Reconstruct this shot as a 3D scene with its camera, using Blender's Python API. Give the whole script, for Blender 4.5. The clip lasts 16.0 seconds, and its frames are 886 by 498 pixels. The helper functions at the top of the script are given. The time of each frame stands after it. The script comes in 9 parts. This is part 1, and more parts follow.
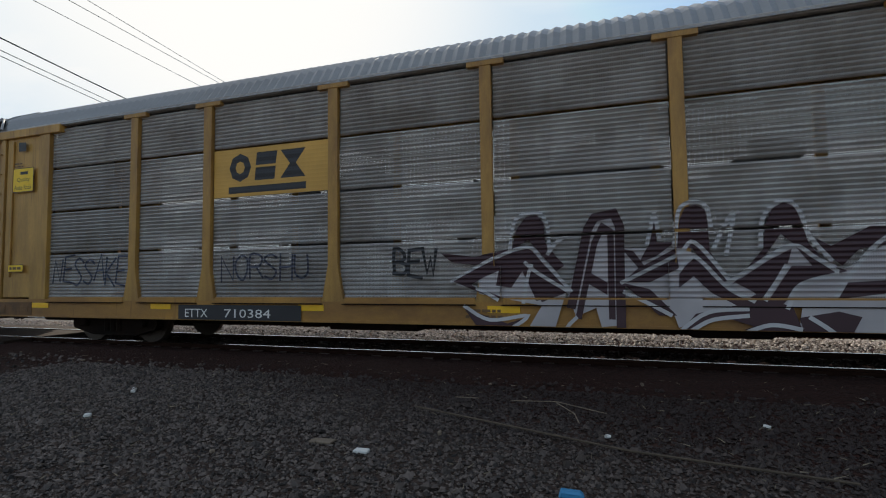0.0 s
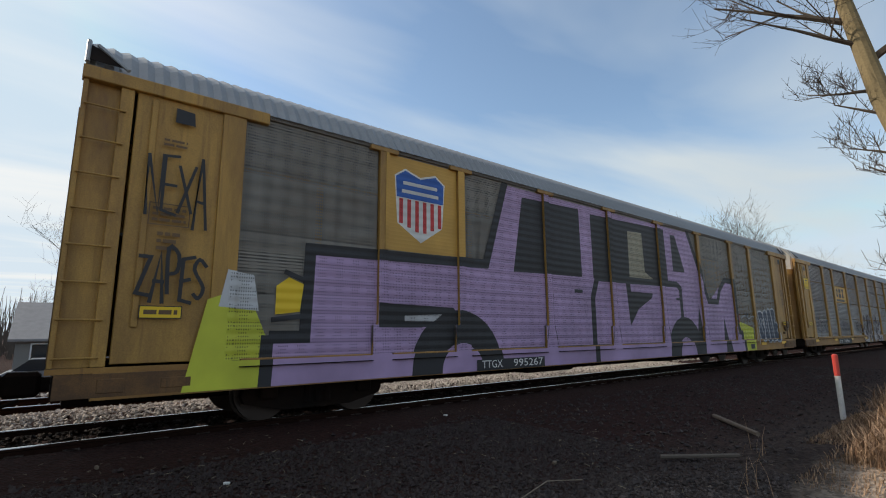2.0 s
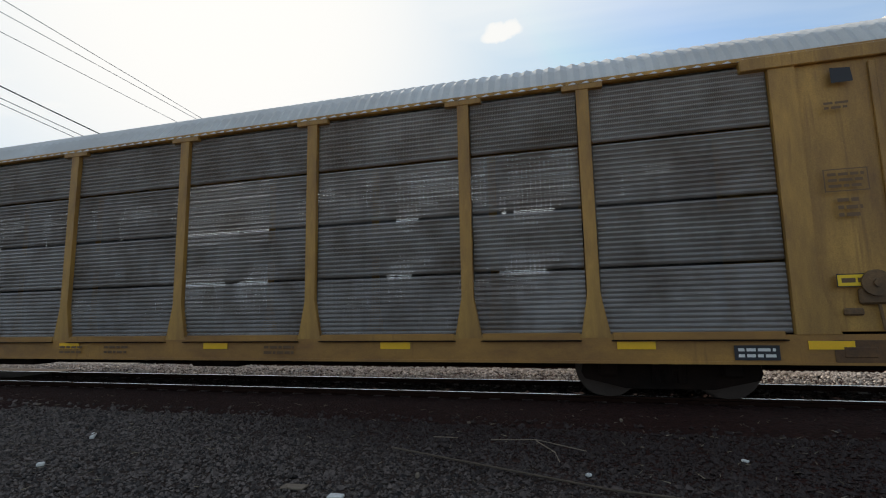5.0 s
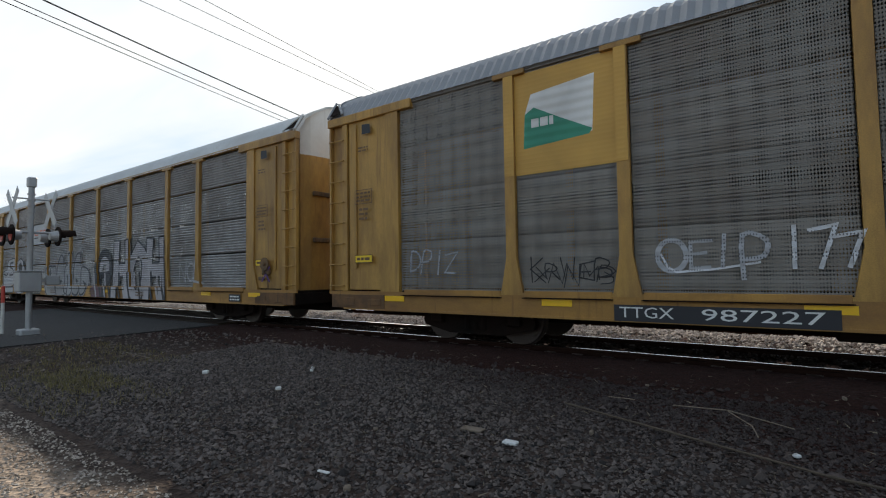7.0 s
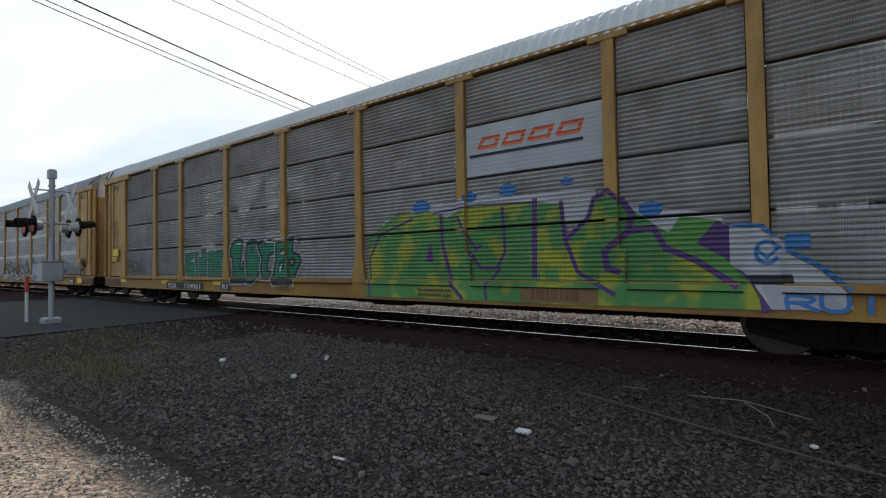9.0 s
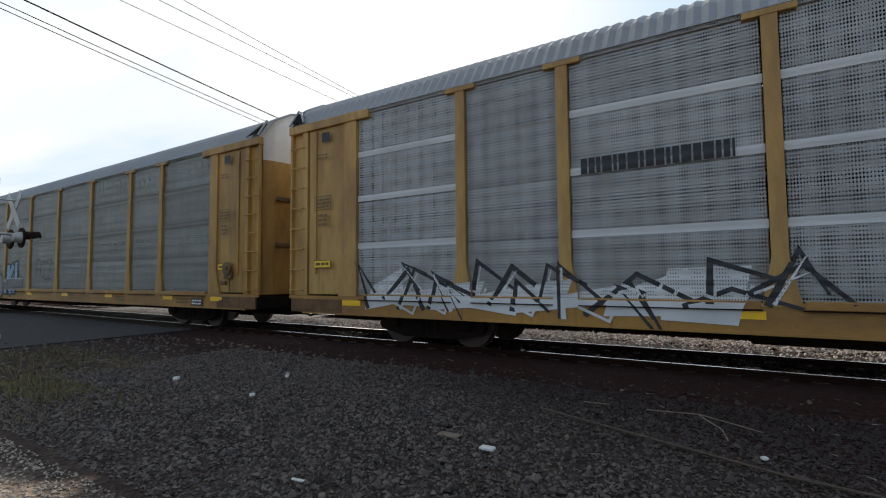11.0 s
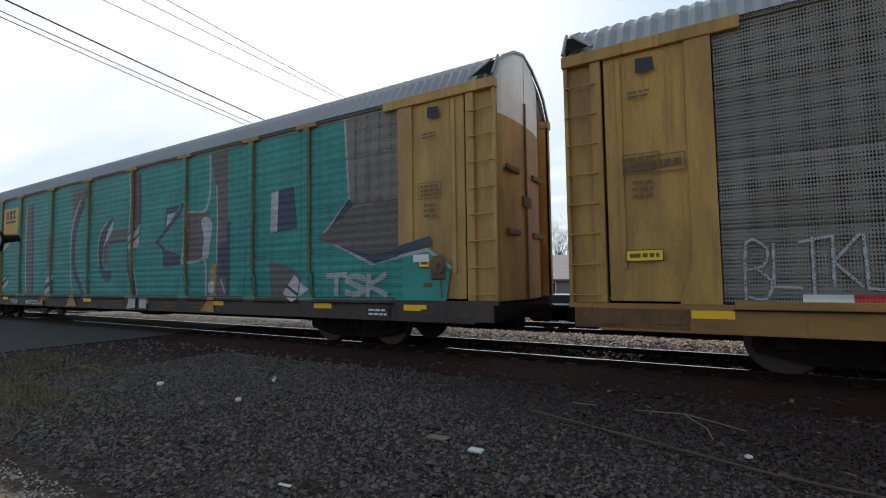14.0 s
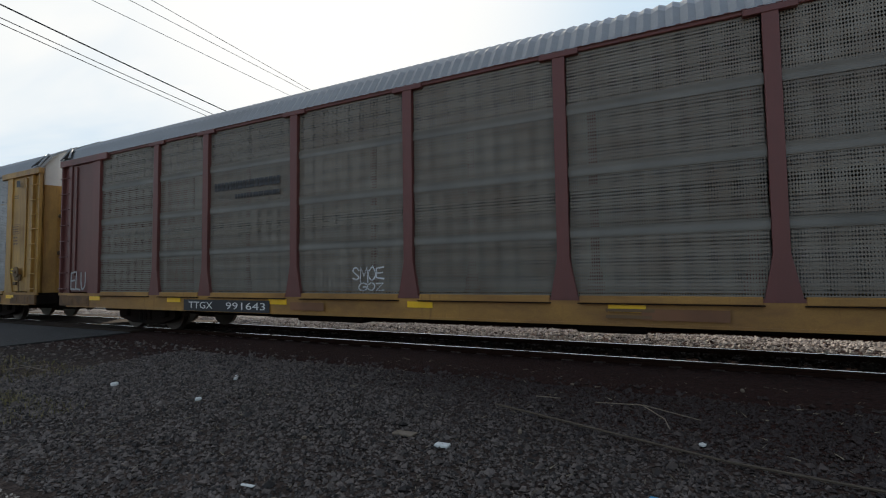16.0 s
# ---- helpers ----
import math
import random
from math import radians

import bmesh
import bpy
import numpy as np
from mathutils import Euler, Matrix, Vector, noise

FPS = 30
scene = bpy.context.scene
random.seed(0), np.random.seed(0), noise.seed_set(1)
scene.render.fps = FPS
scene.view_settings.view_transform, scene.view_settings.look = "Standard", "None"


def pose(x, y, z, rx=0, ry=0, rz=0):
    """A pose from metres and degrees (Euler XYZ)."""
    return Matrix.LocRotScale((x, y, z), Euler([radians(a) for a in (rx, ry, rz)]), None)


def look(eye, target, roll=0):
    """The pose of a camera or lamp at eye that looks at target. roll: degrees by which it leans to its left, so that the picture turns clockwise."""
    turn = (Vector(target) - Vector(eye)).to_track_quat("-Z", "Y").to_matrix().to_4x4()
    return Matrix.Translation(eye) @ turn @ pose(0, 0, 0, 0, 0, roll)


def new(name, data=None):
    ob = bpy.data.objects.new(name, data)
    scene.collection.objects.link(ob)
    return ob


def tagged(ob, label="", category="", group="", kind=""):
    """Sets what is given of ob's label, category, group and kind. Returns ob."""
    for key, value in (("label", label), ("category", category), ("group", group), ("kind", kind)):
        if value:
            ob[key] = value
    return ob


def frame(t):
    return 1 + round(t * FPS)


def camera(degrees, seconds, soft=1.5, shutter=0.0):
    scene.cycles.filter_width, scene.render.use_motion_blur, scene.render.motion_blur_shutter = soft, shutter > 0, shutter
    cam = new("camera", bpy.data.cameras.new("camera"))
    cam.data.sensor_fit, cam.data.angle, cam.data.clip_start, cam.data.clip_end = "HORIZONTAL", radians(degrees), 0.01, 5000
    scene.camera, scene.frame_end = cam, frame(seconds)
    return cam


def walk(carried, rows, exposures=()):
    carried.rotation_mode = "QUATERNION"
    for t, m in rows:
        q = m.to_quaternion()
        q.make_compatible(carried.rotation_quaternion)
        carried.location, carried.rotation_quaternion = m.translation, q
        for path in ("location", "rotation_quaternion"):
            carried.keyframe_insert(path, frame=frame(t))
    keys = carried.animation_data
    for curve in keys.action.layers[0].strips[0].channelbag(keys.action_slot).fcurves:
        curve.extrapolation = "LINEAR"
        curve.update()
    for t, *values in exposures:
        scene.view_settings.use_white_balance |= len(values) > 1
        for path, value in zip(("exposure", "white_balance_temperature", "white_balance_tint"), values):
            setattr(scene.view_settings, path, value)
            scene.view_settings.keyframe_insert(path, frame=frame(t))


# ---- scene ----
EYE = Vector((0.0, 0.0, 1.40))
cam = camera(85.6, 16.0, soft=1.1)
TURNS = [  # seconds, yaw to the left, pitch up, roll
    (0.0, 17.79, 3.23, -0.73),
    (0.3, 13.8, 4.14, -0.71),
    (0.5, 9.6, 4.99, -0.53),
    (0.9, -2.0, 6.37, -0.71),
    (1.2, -12.38, 7.48, -0.79),
    (1.5, -23.38, 8.4, -0.63),
    (1.9, -37.04, 9.68, -0.41),
    (2.1, -39.75, 10.06, -0.42),
    (2.5, -41.19, 10.1, -0.19),
    (2.8, -40.48, 10.08, -0.05),
    (3.0, -38.71, 9.83, 0.24),
    (3.2, -35.11, 9.98, 0.04),
    (3.5, -26.28, 9.77, 0.31),
    (3.7, -20.02, 9.41, -0.22),
    (5.8, 27.43, 5.52, -0.67),
    (6.0, 29.04, 4.86, -0.71),
    (6.5, 32.83, 3.6, -0.79),
    (7.0, 35.11, 2.7, -0.86),
    (7.5, 36.03, 2.03, -0.9),
    (8.0, 36.94, 1.91, -0.88),
    (8.3, 37.52, 1.69, -0.89),
    (8.5, 37.6, 1.68, -0.91),
    (9.0, 36.65, 1.48, -0.94),
    (9.5, 34.97, 1.93, -0.99),
    (10.0, 33.78, 2.64, -0.96),
    (10.2, 33.42, 3.07, -0.69),
    (12.5, 31.68, 3.49, -0.83),
    (13.0, 31.43, 3.55, -0.85),
    (13.5, 31.25, 3.63, -0.83),
    (14.0, 31.08, 3.56, -0.77),
    (14.5, 30.94, 3.46, -0.81),
    (15.0, 30.81, 3.4, -0.78),
    (15.5, 30.4, 3.4, -0.79),
    (16.0, 27.15, 3.02, -0.78),
]


def aim(yaw, pitch, roll):
    """The pose of the standing camera, turned by yaw, pitch and roll in degrees."""
    y, p = radians(yaw), radians(pitch)
    way = Vector((-math.sin(y) * math.cos(p), math.cos(y) * math.cos(p), math.sin(p)))
    return look(EYE, EYE + way, roll)


EXPOSURES = [(0.0, -0.15, 6950, 11), (0.6, -0.12, 6950, 11), (1.2, -0.3, 6950, 11), (1.8, -0.2, 6950, 11), (2.5, -0.12, 6950, 11), (3.0, -0.05, 6950, 11), (3.5, 0.12, 6950, 11), (3.7, 0.12, 6950, 11), (5.8, -0.3, 6950, 11), (6.0, -0.25, 6950, 11), (6.5, -0.08, 6950, 11), (7.0, 0.02, 6950, 11), (15.0, 0.0, 6950, 11), (15.5, -0.1, 6950, 11), (16.0, -0.1, 6950, 11)]
walk(cam, [(t, aim(y, p, r)) for t, y, p, r in TURNS], EXPOSURES)

# ---------------------------------------------------------------- light
SUN = Vector((-0.55, 0.641, 0.535)).normalized()


def make_world():
    world = bpy.data.worlds.new("sky")
    scene.world = world
    world.use_nodes = True
    nt = world.node_tree
    n, l = nt.nodes, nt.links
    bg = n["Background"]
    sky = n.new("ShaderNodeTexSky")
    sky.sky_type = "NISHITA"
    sky.sun_disc = False
    sky.sun_elevation = math.asin(SUN.z)
    sky.sun_rotation = math.atan2(SUN.x, SUN.y)
    sky.dust_density = 0.9
    sky.ozone_density = 1.2
    tc = n.new("ShaderNodeTexCoord")
    # high thin cloud: stretched noise on the sky's dome
    sep = n.new("ShaderNodeSeparateXYZ")
    l.new(tc.outputs["Generated"], sep.inputs[0])
    up = n.new("ShaderNodeMath"); up.operation = "MAXIMUM"; up.inputs[1].default_value = 0.06
    l.new(sep.outputs["Z"], up.inputs[0])
    dome = n.new("ShaderNodeVectorMath"); dome.operation = "DIVIDE"
    cmb = n.new("ShaderNodeCombineXYZ")
    for i in range(3):
        l.new(up.outputs[0], cmb.inputs[i])
    l.new(tc.outputs["Generated"], dome.inputs[0]); l.new(cmb.outputs[0], dome.inputs[1])
    mp = n.new("ShaderNodeMapping")
    mp.inputs["Rotation"].default_value = (0, 0, radians(-32))
    mp.inputs["Scale"].default_value = (0.35, 1.0, 1.0)
    mp.inputs["Location"].default_value = (0.6, 0.25, 0)
    l.new(dome.outputs[0], mp.inputs[0])
    nz = n.new("ShaderNodeTexNoise"); nz.inputs["Scale"].default_value = 0.8; nz.inputs["Detail"].default_value = 5; nz.inputs["Roughness"].default_value = 0.5; nz.inputs["Distortion"].default_value = 0.5
    l.new(mp.outputs[0], nz.inputs["Vector"])
    ramp = n.new("ShaderNodeMapRange"); ramp.inputs["From Min"].default_value = 0.36; ramp.inputs["From Max"].default_value = 0.70; ramp.inputs["To Max"].default_value = 0.9
    l.new(nz.outputs["Fac"], ramp.inputs["Value"])
    # haze near the horizon and the sun's aureole in the thin cloud
    dot = n.new("ShaderNodeVectorMath"); dot.operation = "DOT_PRODUCT"; dot.inputs[1].default_value = SUN
    l.new(tc.outputs["Generated"], dot.inputs[0])
    aur = n.new("ShaderNodeMapRange"); aur.interpolation_type = "SMOOTHSTEP"
    aur.inputs["From Min"].default_value = 0.84; aur.inputs["From Max"].default_value = 1.0; aur.inputs["To Max"].default_value = 1.0
    l.new(dot.outputs["Value"], aur.inputs["Value"])
    hz = n.new("ShaderNodeMapRange"); hz.inputs["From Min"].default_value = 0.0; hz.inputs["From Max"].default_value = 0.42; hz.inputs["To Min"].default_value = 0.38; hz.inputs["To Max"].default_value = 0.0
    l.new(sep.outputs["Z"], hz.inputs["Value"])
    m1 = n.new("ShaderNodeMath"); m1.operation = "MAXIMUM"; l.new(ramp.outputs[0], m1.inputs[0]); l.new(hz.outputs[0], m1.inputs[1])
    m2 = n.new("ShaderNodeMath"); m2.operation = "MAXIMUM"; l.new(m1.outputs[0], m2.inputs[0]); l.new(aur.outputs[0], m2.inputs[1])
    # one small bright puff
    pn = n.new("ShaderNodeTexNoise"); pn.inputs["Scale"].default_value = 18; pn.inputs["Detail"].default_value = 5
    l.new(tc.outputs["Generated"], pn.inputs["Vector"])
    ps = n.new("ShaderNodeVectorMath"); ps.operation = "SCALE"; ps.inputs["Scale"].default_value = 0.055
    l.new(pn.outputs["Color"], ps.inputs[0])
    pa = n.new("ShaderNodeVectorMath"); pa.operation = "ADD"
    l.new(tc.outputs["Generated"], pa.inputs[0]); l.new(ps.outputs[0], pa.inputs[1])
    pm = n.new("ShaderNodeVectorMath"); pm.operation = "SUBTRACT"; pm.inputs[1].default_value = (-0.102 + 0.0275, 0.846 + 0.0275, 0.5225 + 0.0275)
    l.new(pa.outputs[0], pm.inputs[0])
    pq = n.new("ShaderNodeVectorMath"); pq.operation = "MULTIPLY"; pq.inputs[1].default_value = (1.0, 1.6, 2.2)
    l.new(pm.outputs[0], pq.inputs[0])
    pl = n.new("ShaderNodeVectorMath"); pl.operation = "LENGTH"
    l.new(pq.outputs[0], pl.inputs[0])
    pr = n.new("ShaderNodeMapRange"); pr.interpolation_type = "SMOOTHSTEP"; pr.inputs["From Min"].default_value = 0.030; pr.inputs["From Max"].default_value = 0.055; pr.inputs["To Min"].default_value = 0.95; pr.inputs["To Max"].default_value = 0.0
    l.new(pl.outputs["Value"], pr.inputs["Value"])
    m3 = n.new("ShaderNodeMath"); m3.operation = "MAXIMUM"; l.new(m2.outputs[0], m3.inputs[0]); l.new(pr.outputs[0], m3.inputs[1])
    m2 = m3
    # cloud light: white, brighter towards the sun
    br = n.new("ShaderNodeMapRange"); br.inputs["From Min"].default_value = -0.2; br.inputs["From Max"].default_value = 1.0; br.inputs["To Min"].default_value = 4.9; br.inputs["To Max"].default_value = 6.5
    l.new(dot.outputs["Value"], br.inputs["Value"])
    white = n.new("ShaderNodeMixRGB"); white.blend_type = "MULTIPLY"; white.inputs[0].default_value = 1.0; away = n.new("ShaderNodeMapRange"); away.inputs["From Min"].default_value = 0.25; away.inputs["From Max"].default_value = 0.93
    l.new(dot.outputs["Value"], away.inputs["Value"])
    tint = n.new("ShaderNodeMixRGB"); tint.inputs[1].default_value = (0.80, 0.92, 1.0, 1); tint.inputs[2].default_value = (0.95, 0.98, 1.0, 1)
    l.new(away.outputs[0], tint.inputs[0]); l.new(tint.outputs[0], white.inputs[1])
    l.new(br.outputs[0], white.inputs[2])
    air = n.new("ShaderNodeMixRGB"); air.blend_type = "MULTIPLY"; air.inputs[0].default_value = 1.0; air.inputs[2].default_value = (1.20, 1.29, 1.29, 1)
    l.new(sky.outputs[0], air.inputs[1])
    pale = n.new("ShaderNodeMixRGB"); pale.blend_type = "DARKEN"; pale.inputs[0].default_value = 1.0; pale.inputs[2].default_value = (3.7, 4.8, 5.9, 1)
    l.new(air.outputs[0], pale.inputs[1])
    mix = n.new("ShaderNodeMixRGB")
    l.new(m2.outputs[0], mix.inputs[0]); l.new(pale.outputs[0], mix.inputs[1]); l.new(white.outputs[0], mix.inputs[2])
    l.new(mix.outputs[0], bg.inputs["Color"])
    bg.inputs["Strength"].default_value = 0.176


make_world()
sun = new("sun", bpy.data.lights.new("sun", "SUN"))
sun.data.energy = 4.2
sun.data.angle = radians(0.5)
sun.data.color = (1.0, 0.93, 0.82)
sun.matrix_world = look((0, 0, 60), Vector((0, 0, 60)) - SUN)
scene.view_settings.exposure = 0.0

# ---------------------------------------------------------------- materials


def nodes_of(name):
    m = bpy.data.materials.new(name)
    m.use_nodes = True
    return m, m.node_tree.nodes, m.node_tree.links, m.node_tree.nodes["Principled BSDF"]


def material(name, colour, rough=0.6, metal=0.0, vary=0.18, scale=6.0, dirt=None, dirt_amount=0.0, bump=0.0, bump_scale=60.0, stretch=(1, 1, 1), random=0.0, coords="Object"):
    """A weathered surface: base colour with fine grain and broad stains."""
    m, n, l, b = nodes_of(name)
    tc = n.new("ShaderNodeTexCoord")
    mp = n.new("ShaderNodeMapping"); mp.inputs["Scale"].default_value = stretch
    l.new(tc.outputs[coords], mp.inputs[0])
    big = n.new("ShaderNodeTexNoise"); big.inputs["Scale"].default_value = scale; big.inputs["Detail"].default_value = 5
    l.new(mp.outputs[0], big.inputs["Vector"])
    fine = n.new("ShaderNodeTexNoise"); fine.inputs["Scale"].default_value = bump_scale; fine.inputs["Detail"].default_value = 3
    l.new(tc.outputs[coords], fine.inputs["Vector"])
    add = n.new("ShaderNodeMath"); add.operation = "ADD"
    l.new(big.outputs["Fac"], add.inputs[0]); l.new(fine.outputs["Fac"], add.inputs[1])
    mr = n.new("ShaderNodeMapRange"); mr.inputs["From Min"].default_value = 0.6; mr.inputs["From Max"].default_value = 1.4
    mr.inputs["To Min"].default_value = 1 - vary; mr.inputs["To Max"].default_value = 1 + vary
    l.new(add.outputs[0], mr.inputs["Value"])
    mul = n.new("ShaderNodeMixRGB"); mul.blend_type = "MULTIPLY"; mul.inputs[0].default_value = 1; mul.inputs[1].default_value = (*colour, 1)
    l.new(mr.outputs[0], mul.inputs[2])
    out = mul.outputs[0]
    if random:
        oi = n.new("ShaderNodeObjectInfo")
        rr = n.new("ShaderNodeMapRange"); rr.inputs["To Min"].default_value = 1 - random; rr.inputs["To Max"].default_value = 1 + random
        l.new(oi.outputs["Random"], rr.inputs["Value"])
        m3 = n.new("ShaderNodeMixRGB"); m3.blend_type = "MULTIPLY"; m3.inputs[0].default_value = 1
        l.new(out, m3.inputs[1]); l.new(rr.outputs[0], m3.inputs[2])
        out = m3.outputs[0]
    if dirt:
        dn = n.new("ShaderNodeTexNoise"); dn.inputs["Scale"].default_value = scale * 0.45; dn.inputs["Detail"].default_value = 8; dn.inputs["Roughness"].default_value = 0.7
        l.new(mp.outputs[0], dn.inputs["Vector"])
        dr = n.new("ShaderNodeMapRange"); dr.inputs["From Min"].default_value = 0.40; dr.inputs["From Max"].default_value = 0.68; dr.inputs["To Max"].default_value = dirt_amount
        l.new(dn.outputs["Fac"], dr.inputs["Value"])
        st = n.new("ShaderNodeTexNoise"); st.inputs["Scale"].default_value = 5.0; st.inputs["Detail"].default_value = 5
        sm = n.new("ShaderNodeMapping"); sm.inputs["Scale"].default_value = (2.4, 2.4, 0.16)
        l.new(tc.outputs[coords], sm.inputs[0]); l.new(sm.outputs[0], st.inputs["Vector"])
        sr = n.new("ShaderNodeMapRange"); sr.inputs["From Min"].default_value = 0.52; sr.inputs["From Max"].default_value = 0.74; sr.inputs["To Max"].default_value = dirt_amount * 0.8
        l.new(st.outputs["Fac"], sr.inputs["Value"])
        mx = n.new("ShaderNodeMath"); mx.operation = "MAXIMUM"
        l.new(dr.outputs[0], mx.inputs[0]); l.new(sr.outputs[0], mx.inputs[1])
        dr = mx
        dm = n.new("ShaderNodeMixRGB"); dm.inputs[2].default_value = (*dirt, 1)
        l.new(dr.outputs[0], dm.inputs[0]); l.new(out, dm.inputs[1])
        out = dm.outputs[0]
    l.new(out, b.inputs["Base Color"])
    b.inputs["Roughness"].default_value = rough
    b.inputs["Metallic"].default_value = metal
    if bump:
        bp = n.new("ShaderNodeBump"); bp.inputs["Strength"].default_value = bump; bp.inputs["Distance"].default_value = 0.01
        l.new(fine.outputs["Fac"], bp.inputs["Height"]); l.new(bp.outputs[0], b.inputs["Normal"])
    return m


def screen(name, colour, style, rough=0.55, metal=0.35, vary=0.2, holes=True, patchy=False, soil=0.4):
    """Perforated steel side screen. style: 'rows' (close rows of small holes) or 'grid' (groups of holes with plain strips)."""
    m, n, l, b = nodes_of(name)
    tc = n.new("ShaderNodeTexCoord")
    geo = n.new("ShaderNodeNewGeometry")
    sep = n.new("ShaderNodeSeparateXYZ")
    l.new(tc.outputs["Object"], sep.inputs[0])

    def math_node(op, a, bb=None, c=None):
        k = n.new("ShaderNodeMath"); k.operation = op
        for i, v in enumerate((a, bb, c)):
            if v is None:
                continue
            if isinstance(v, (int, float)):
                k.inputs[i].default_value = v
            else:
                l.new(v, k.inputs[i])
        return k.outputs[0]

    px, pz = (0.027, 0.0375) if style == "rows" else (0.034, 0.052)
    sx = math_node("SINE", math_node("MULTIPLY", sep.outputs["X"], 2 * math.pi / px))
    sz = math_node("SINE", math_node("MULTIPLY", sep.outputs["Z"], 2 * math.pi / pz))
    both = math_node("ADD", sx, sz)
    if style == "grid":     # the holes shrink and swell in columns and rows
        both = math_node("ADD", both, math_node("MULTIPLY", math_node("SINE", math_node("MULTIPLY", sep.outputs["X"], 2 * math.pi / 0.31)), 0.42))
        both = math_node("ADD", both, math_node("MULTIPLY", math_node("SINE", math_node("MULTIPLY", sep.outputs["Z"], 2 * math.pi / 0.245)), 0.42))
    hole = math_node("GREATER_THAN", both, 1.08 if style == "rows" else 1.0)
    big = n.new("ShaderNodeTexNoise"); big.inputs["Scale"].default_value = 0.9; big.inputs["Detail"].default_value = 6
    mp = n.new("ShaderNodeMapping"); mp.inputs["Scale"].default_value = (0.5, 1, 1.6)
    l.new(tc.outputs["Object"], mp.inputs[0]); l.new(mp.outputs[0], big.inputs["Vector"])
    streak = n.new("ShaderNodeTexNoise"); streak.inputs["Scale"].default_value = 3.0; streak.inputs["Detail"].default_value = 4
    mp2 = n.new("ShaderNodeMapping"); mp2.inputs["Scale"].default_value = (4.0, 1, 0.25)
    l.new(tc.outputs["Object"], mp2.inputs[0]); l.new(mp2.outputs[0], streak.inputs["Vector"])
    tone = math_node("ADD", big.outputs["Fac"], math_node("MULTIPLY", streak.outputs["Fac"], 0.6))
    mr = n.new("ShaderNodeMapRange"); mr.inputs["From Min"].default_value = 0.5; mr.inputs["From Max"].default_value = 1.1
    mr.inputs["To Min"].default_value = 1 - vary; mr.inputs["To Max"].default_value = 1 + vary
    l.new(tone, mr.inputs["Value"])
    oi = n.new("ShaderNodeObjectInfo")
    rr = n.new("ShaderNodeMapRange"); rr.inputs["To Min"].default_value = 0.88; rr.inputs["To Max"].default_value = 1.12
    l.new(oi.outputs["Random"], rr.inputs["Value"])
    f = math_node("MULTIPLY", mr.outputs[0], rr.outputs[0])
    mul = n.new("ShaderNodeMixRGB"); mul.blend_type = "MULTIPLY"; mul.inputs[0].default_value = 1; mul.inputs[1].default_value = (*colour, 1)
    l.new(f, mul.inputs[2])
    grime = n.new("ShaderNodeTexNoise"); grime.inputs["Scale"].default_value = 1.3; grime.inputs["Detail"].default_value = 9; grime.inputs["Roughness"].default_value = 0.65
    gp = n.new("ShaderNodeVectorMath"); gp.operation = "ADD"
    gv = n.new("ShaderNodeVectorMath"); gv.operation = "SCALE"; gv.inputs[0].default_value = (37, 11, 53)
    l.new(oi.outputs["Random"], gv.inputs["Scale"]); l.new(tc.outputs["Object"], gp.inputs[0]); l.new(gv.outputs[0], gp.inputs[1])
    l.new(gp.outputs[0], grime.inputs["Vector"])
    gr = n.new("ShaderNodeMapRange"); gr.inputs["From Min"].default_value = 0.42; gr.inputs["From Max"].default_value = 0.70; gr.inputs["To Max"].default_value = soil
    l.new(grime.outputs["Fac"], gr.inputs["Value"])
    gm = n.new("ShaderNodeMixRGB"); gm.inputs[2].default_value = (0.11, 0.078, 0.055, 1)
    l.new(gr.outputs[0], gm.inputs[0]); l.new(mul.outputs[0], gm.inputs[1])
    l.new(gm.outputs[0], b.inputs["Base Color"])
    b.inputs["Roughness"].default_value = rough
    b.inputs["Metallic"].default_value = metal
    if patchy:
        pt = n.new("ShaderNodeTexNoise"); pt.inputs["Scale"].default_value = 0.8; pt.inputs["Detail"].default_value = 3
        l.new(tc.outputs["Object"], pt.inputs["Vector"])
        ad = math_node("ADD", pt.outputs["Fac"], math_node("MULTIPLY", oi.outputs["Random"], 0.25))
        hole = math_node("MULTIPLY", hole, math_node("GREATER_THAN", ad, 0.66))
    if holes:
        l.new(math_node("SUBTRACT", 1.0, hole), b.inputs["Alpha"])
    return m


YELLOW = material("rack_yellow", (0.43, 0.235, 0.05), 0.55, vary=0.28, scale=2.2, dirt=(0.13, 0.058, 0.022), dirt_amount=0.78, bump=0.08, stretch=(1.5, 1, 0.4), random=0.06)
YELLOW_B = material("rack_yellow_pale", (0.46, 0.27, 0.08), 0.6, vary=0.28, scale=2.0, dirt=(0.17, 0.075, 0.03), dirt_amount=0.72, bump=0.08, stretch=(1.5, 1, 0.4), random=0.06)
SILL_YELLOW = material("sill_yellow", (0.40, 0.20, 0.04), 0.6, vary=0.2, scale=1.6, dirt=(0.12, 0.05, 0.022), dirt_amount=0.75, bump=0.1, stretch=(0.5, 1, 1.2), random=0.05)
SILL_DARK = material("sill_dark", (0.045, 0.033, 0.028), 0.7, vary=0.35, scale=1.2, dirt=(0.10, 0.06, 0.045), dirt_amount=0.6, bump=0.1, stretch=(1.5, 1, 0.6))
RACK_WHITE = material("rack_white", (0.62, 0.55, 0.51), 0.6, vary=0.16, scale=1.2, dirt=(0.2, 0.13, 0.1), dirt_amount=0.6, bump=0.06, stretch=(1.5, 1, 0.35))
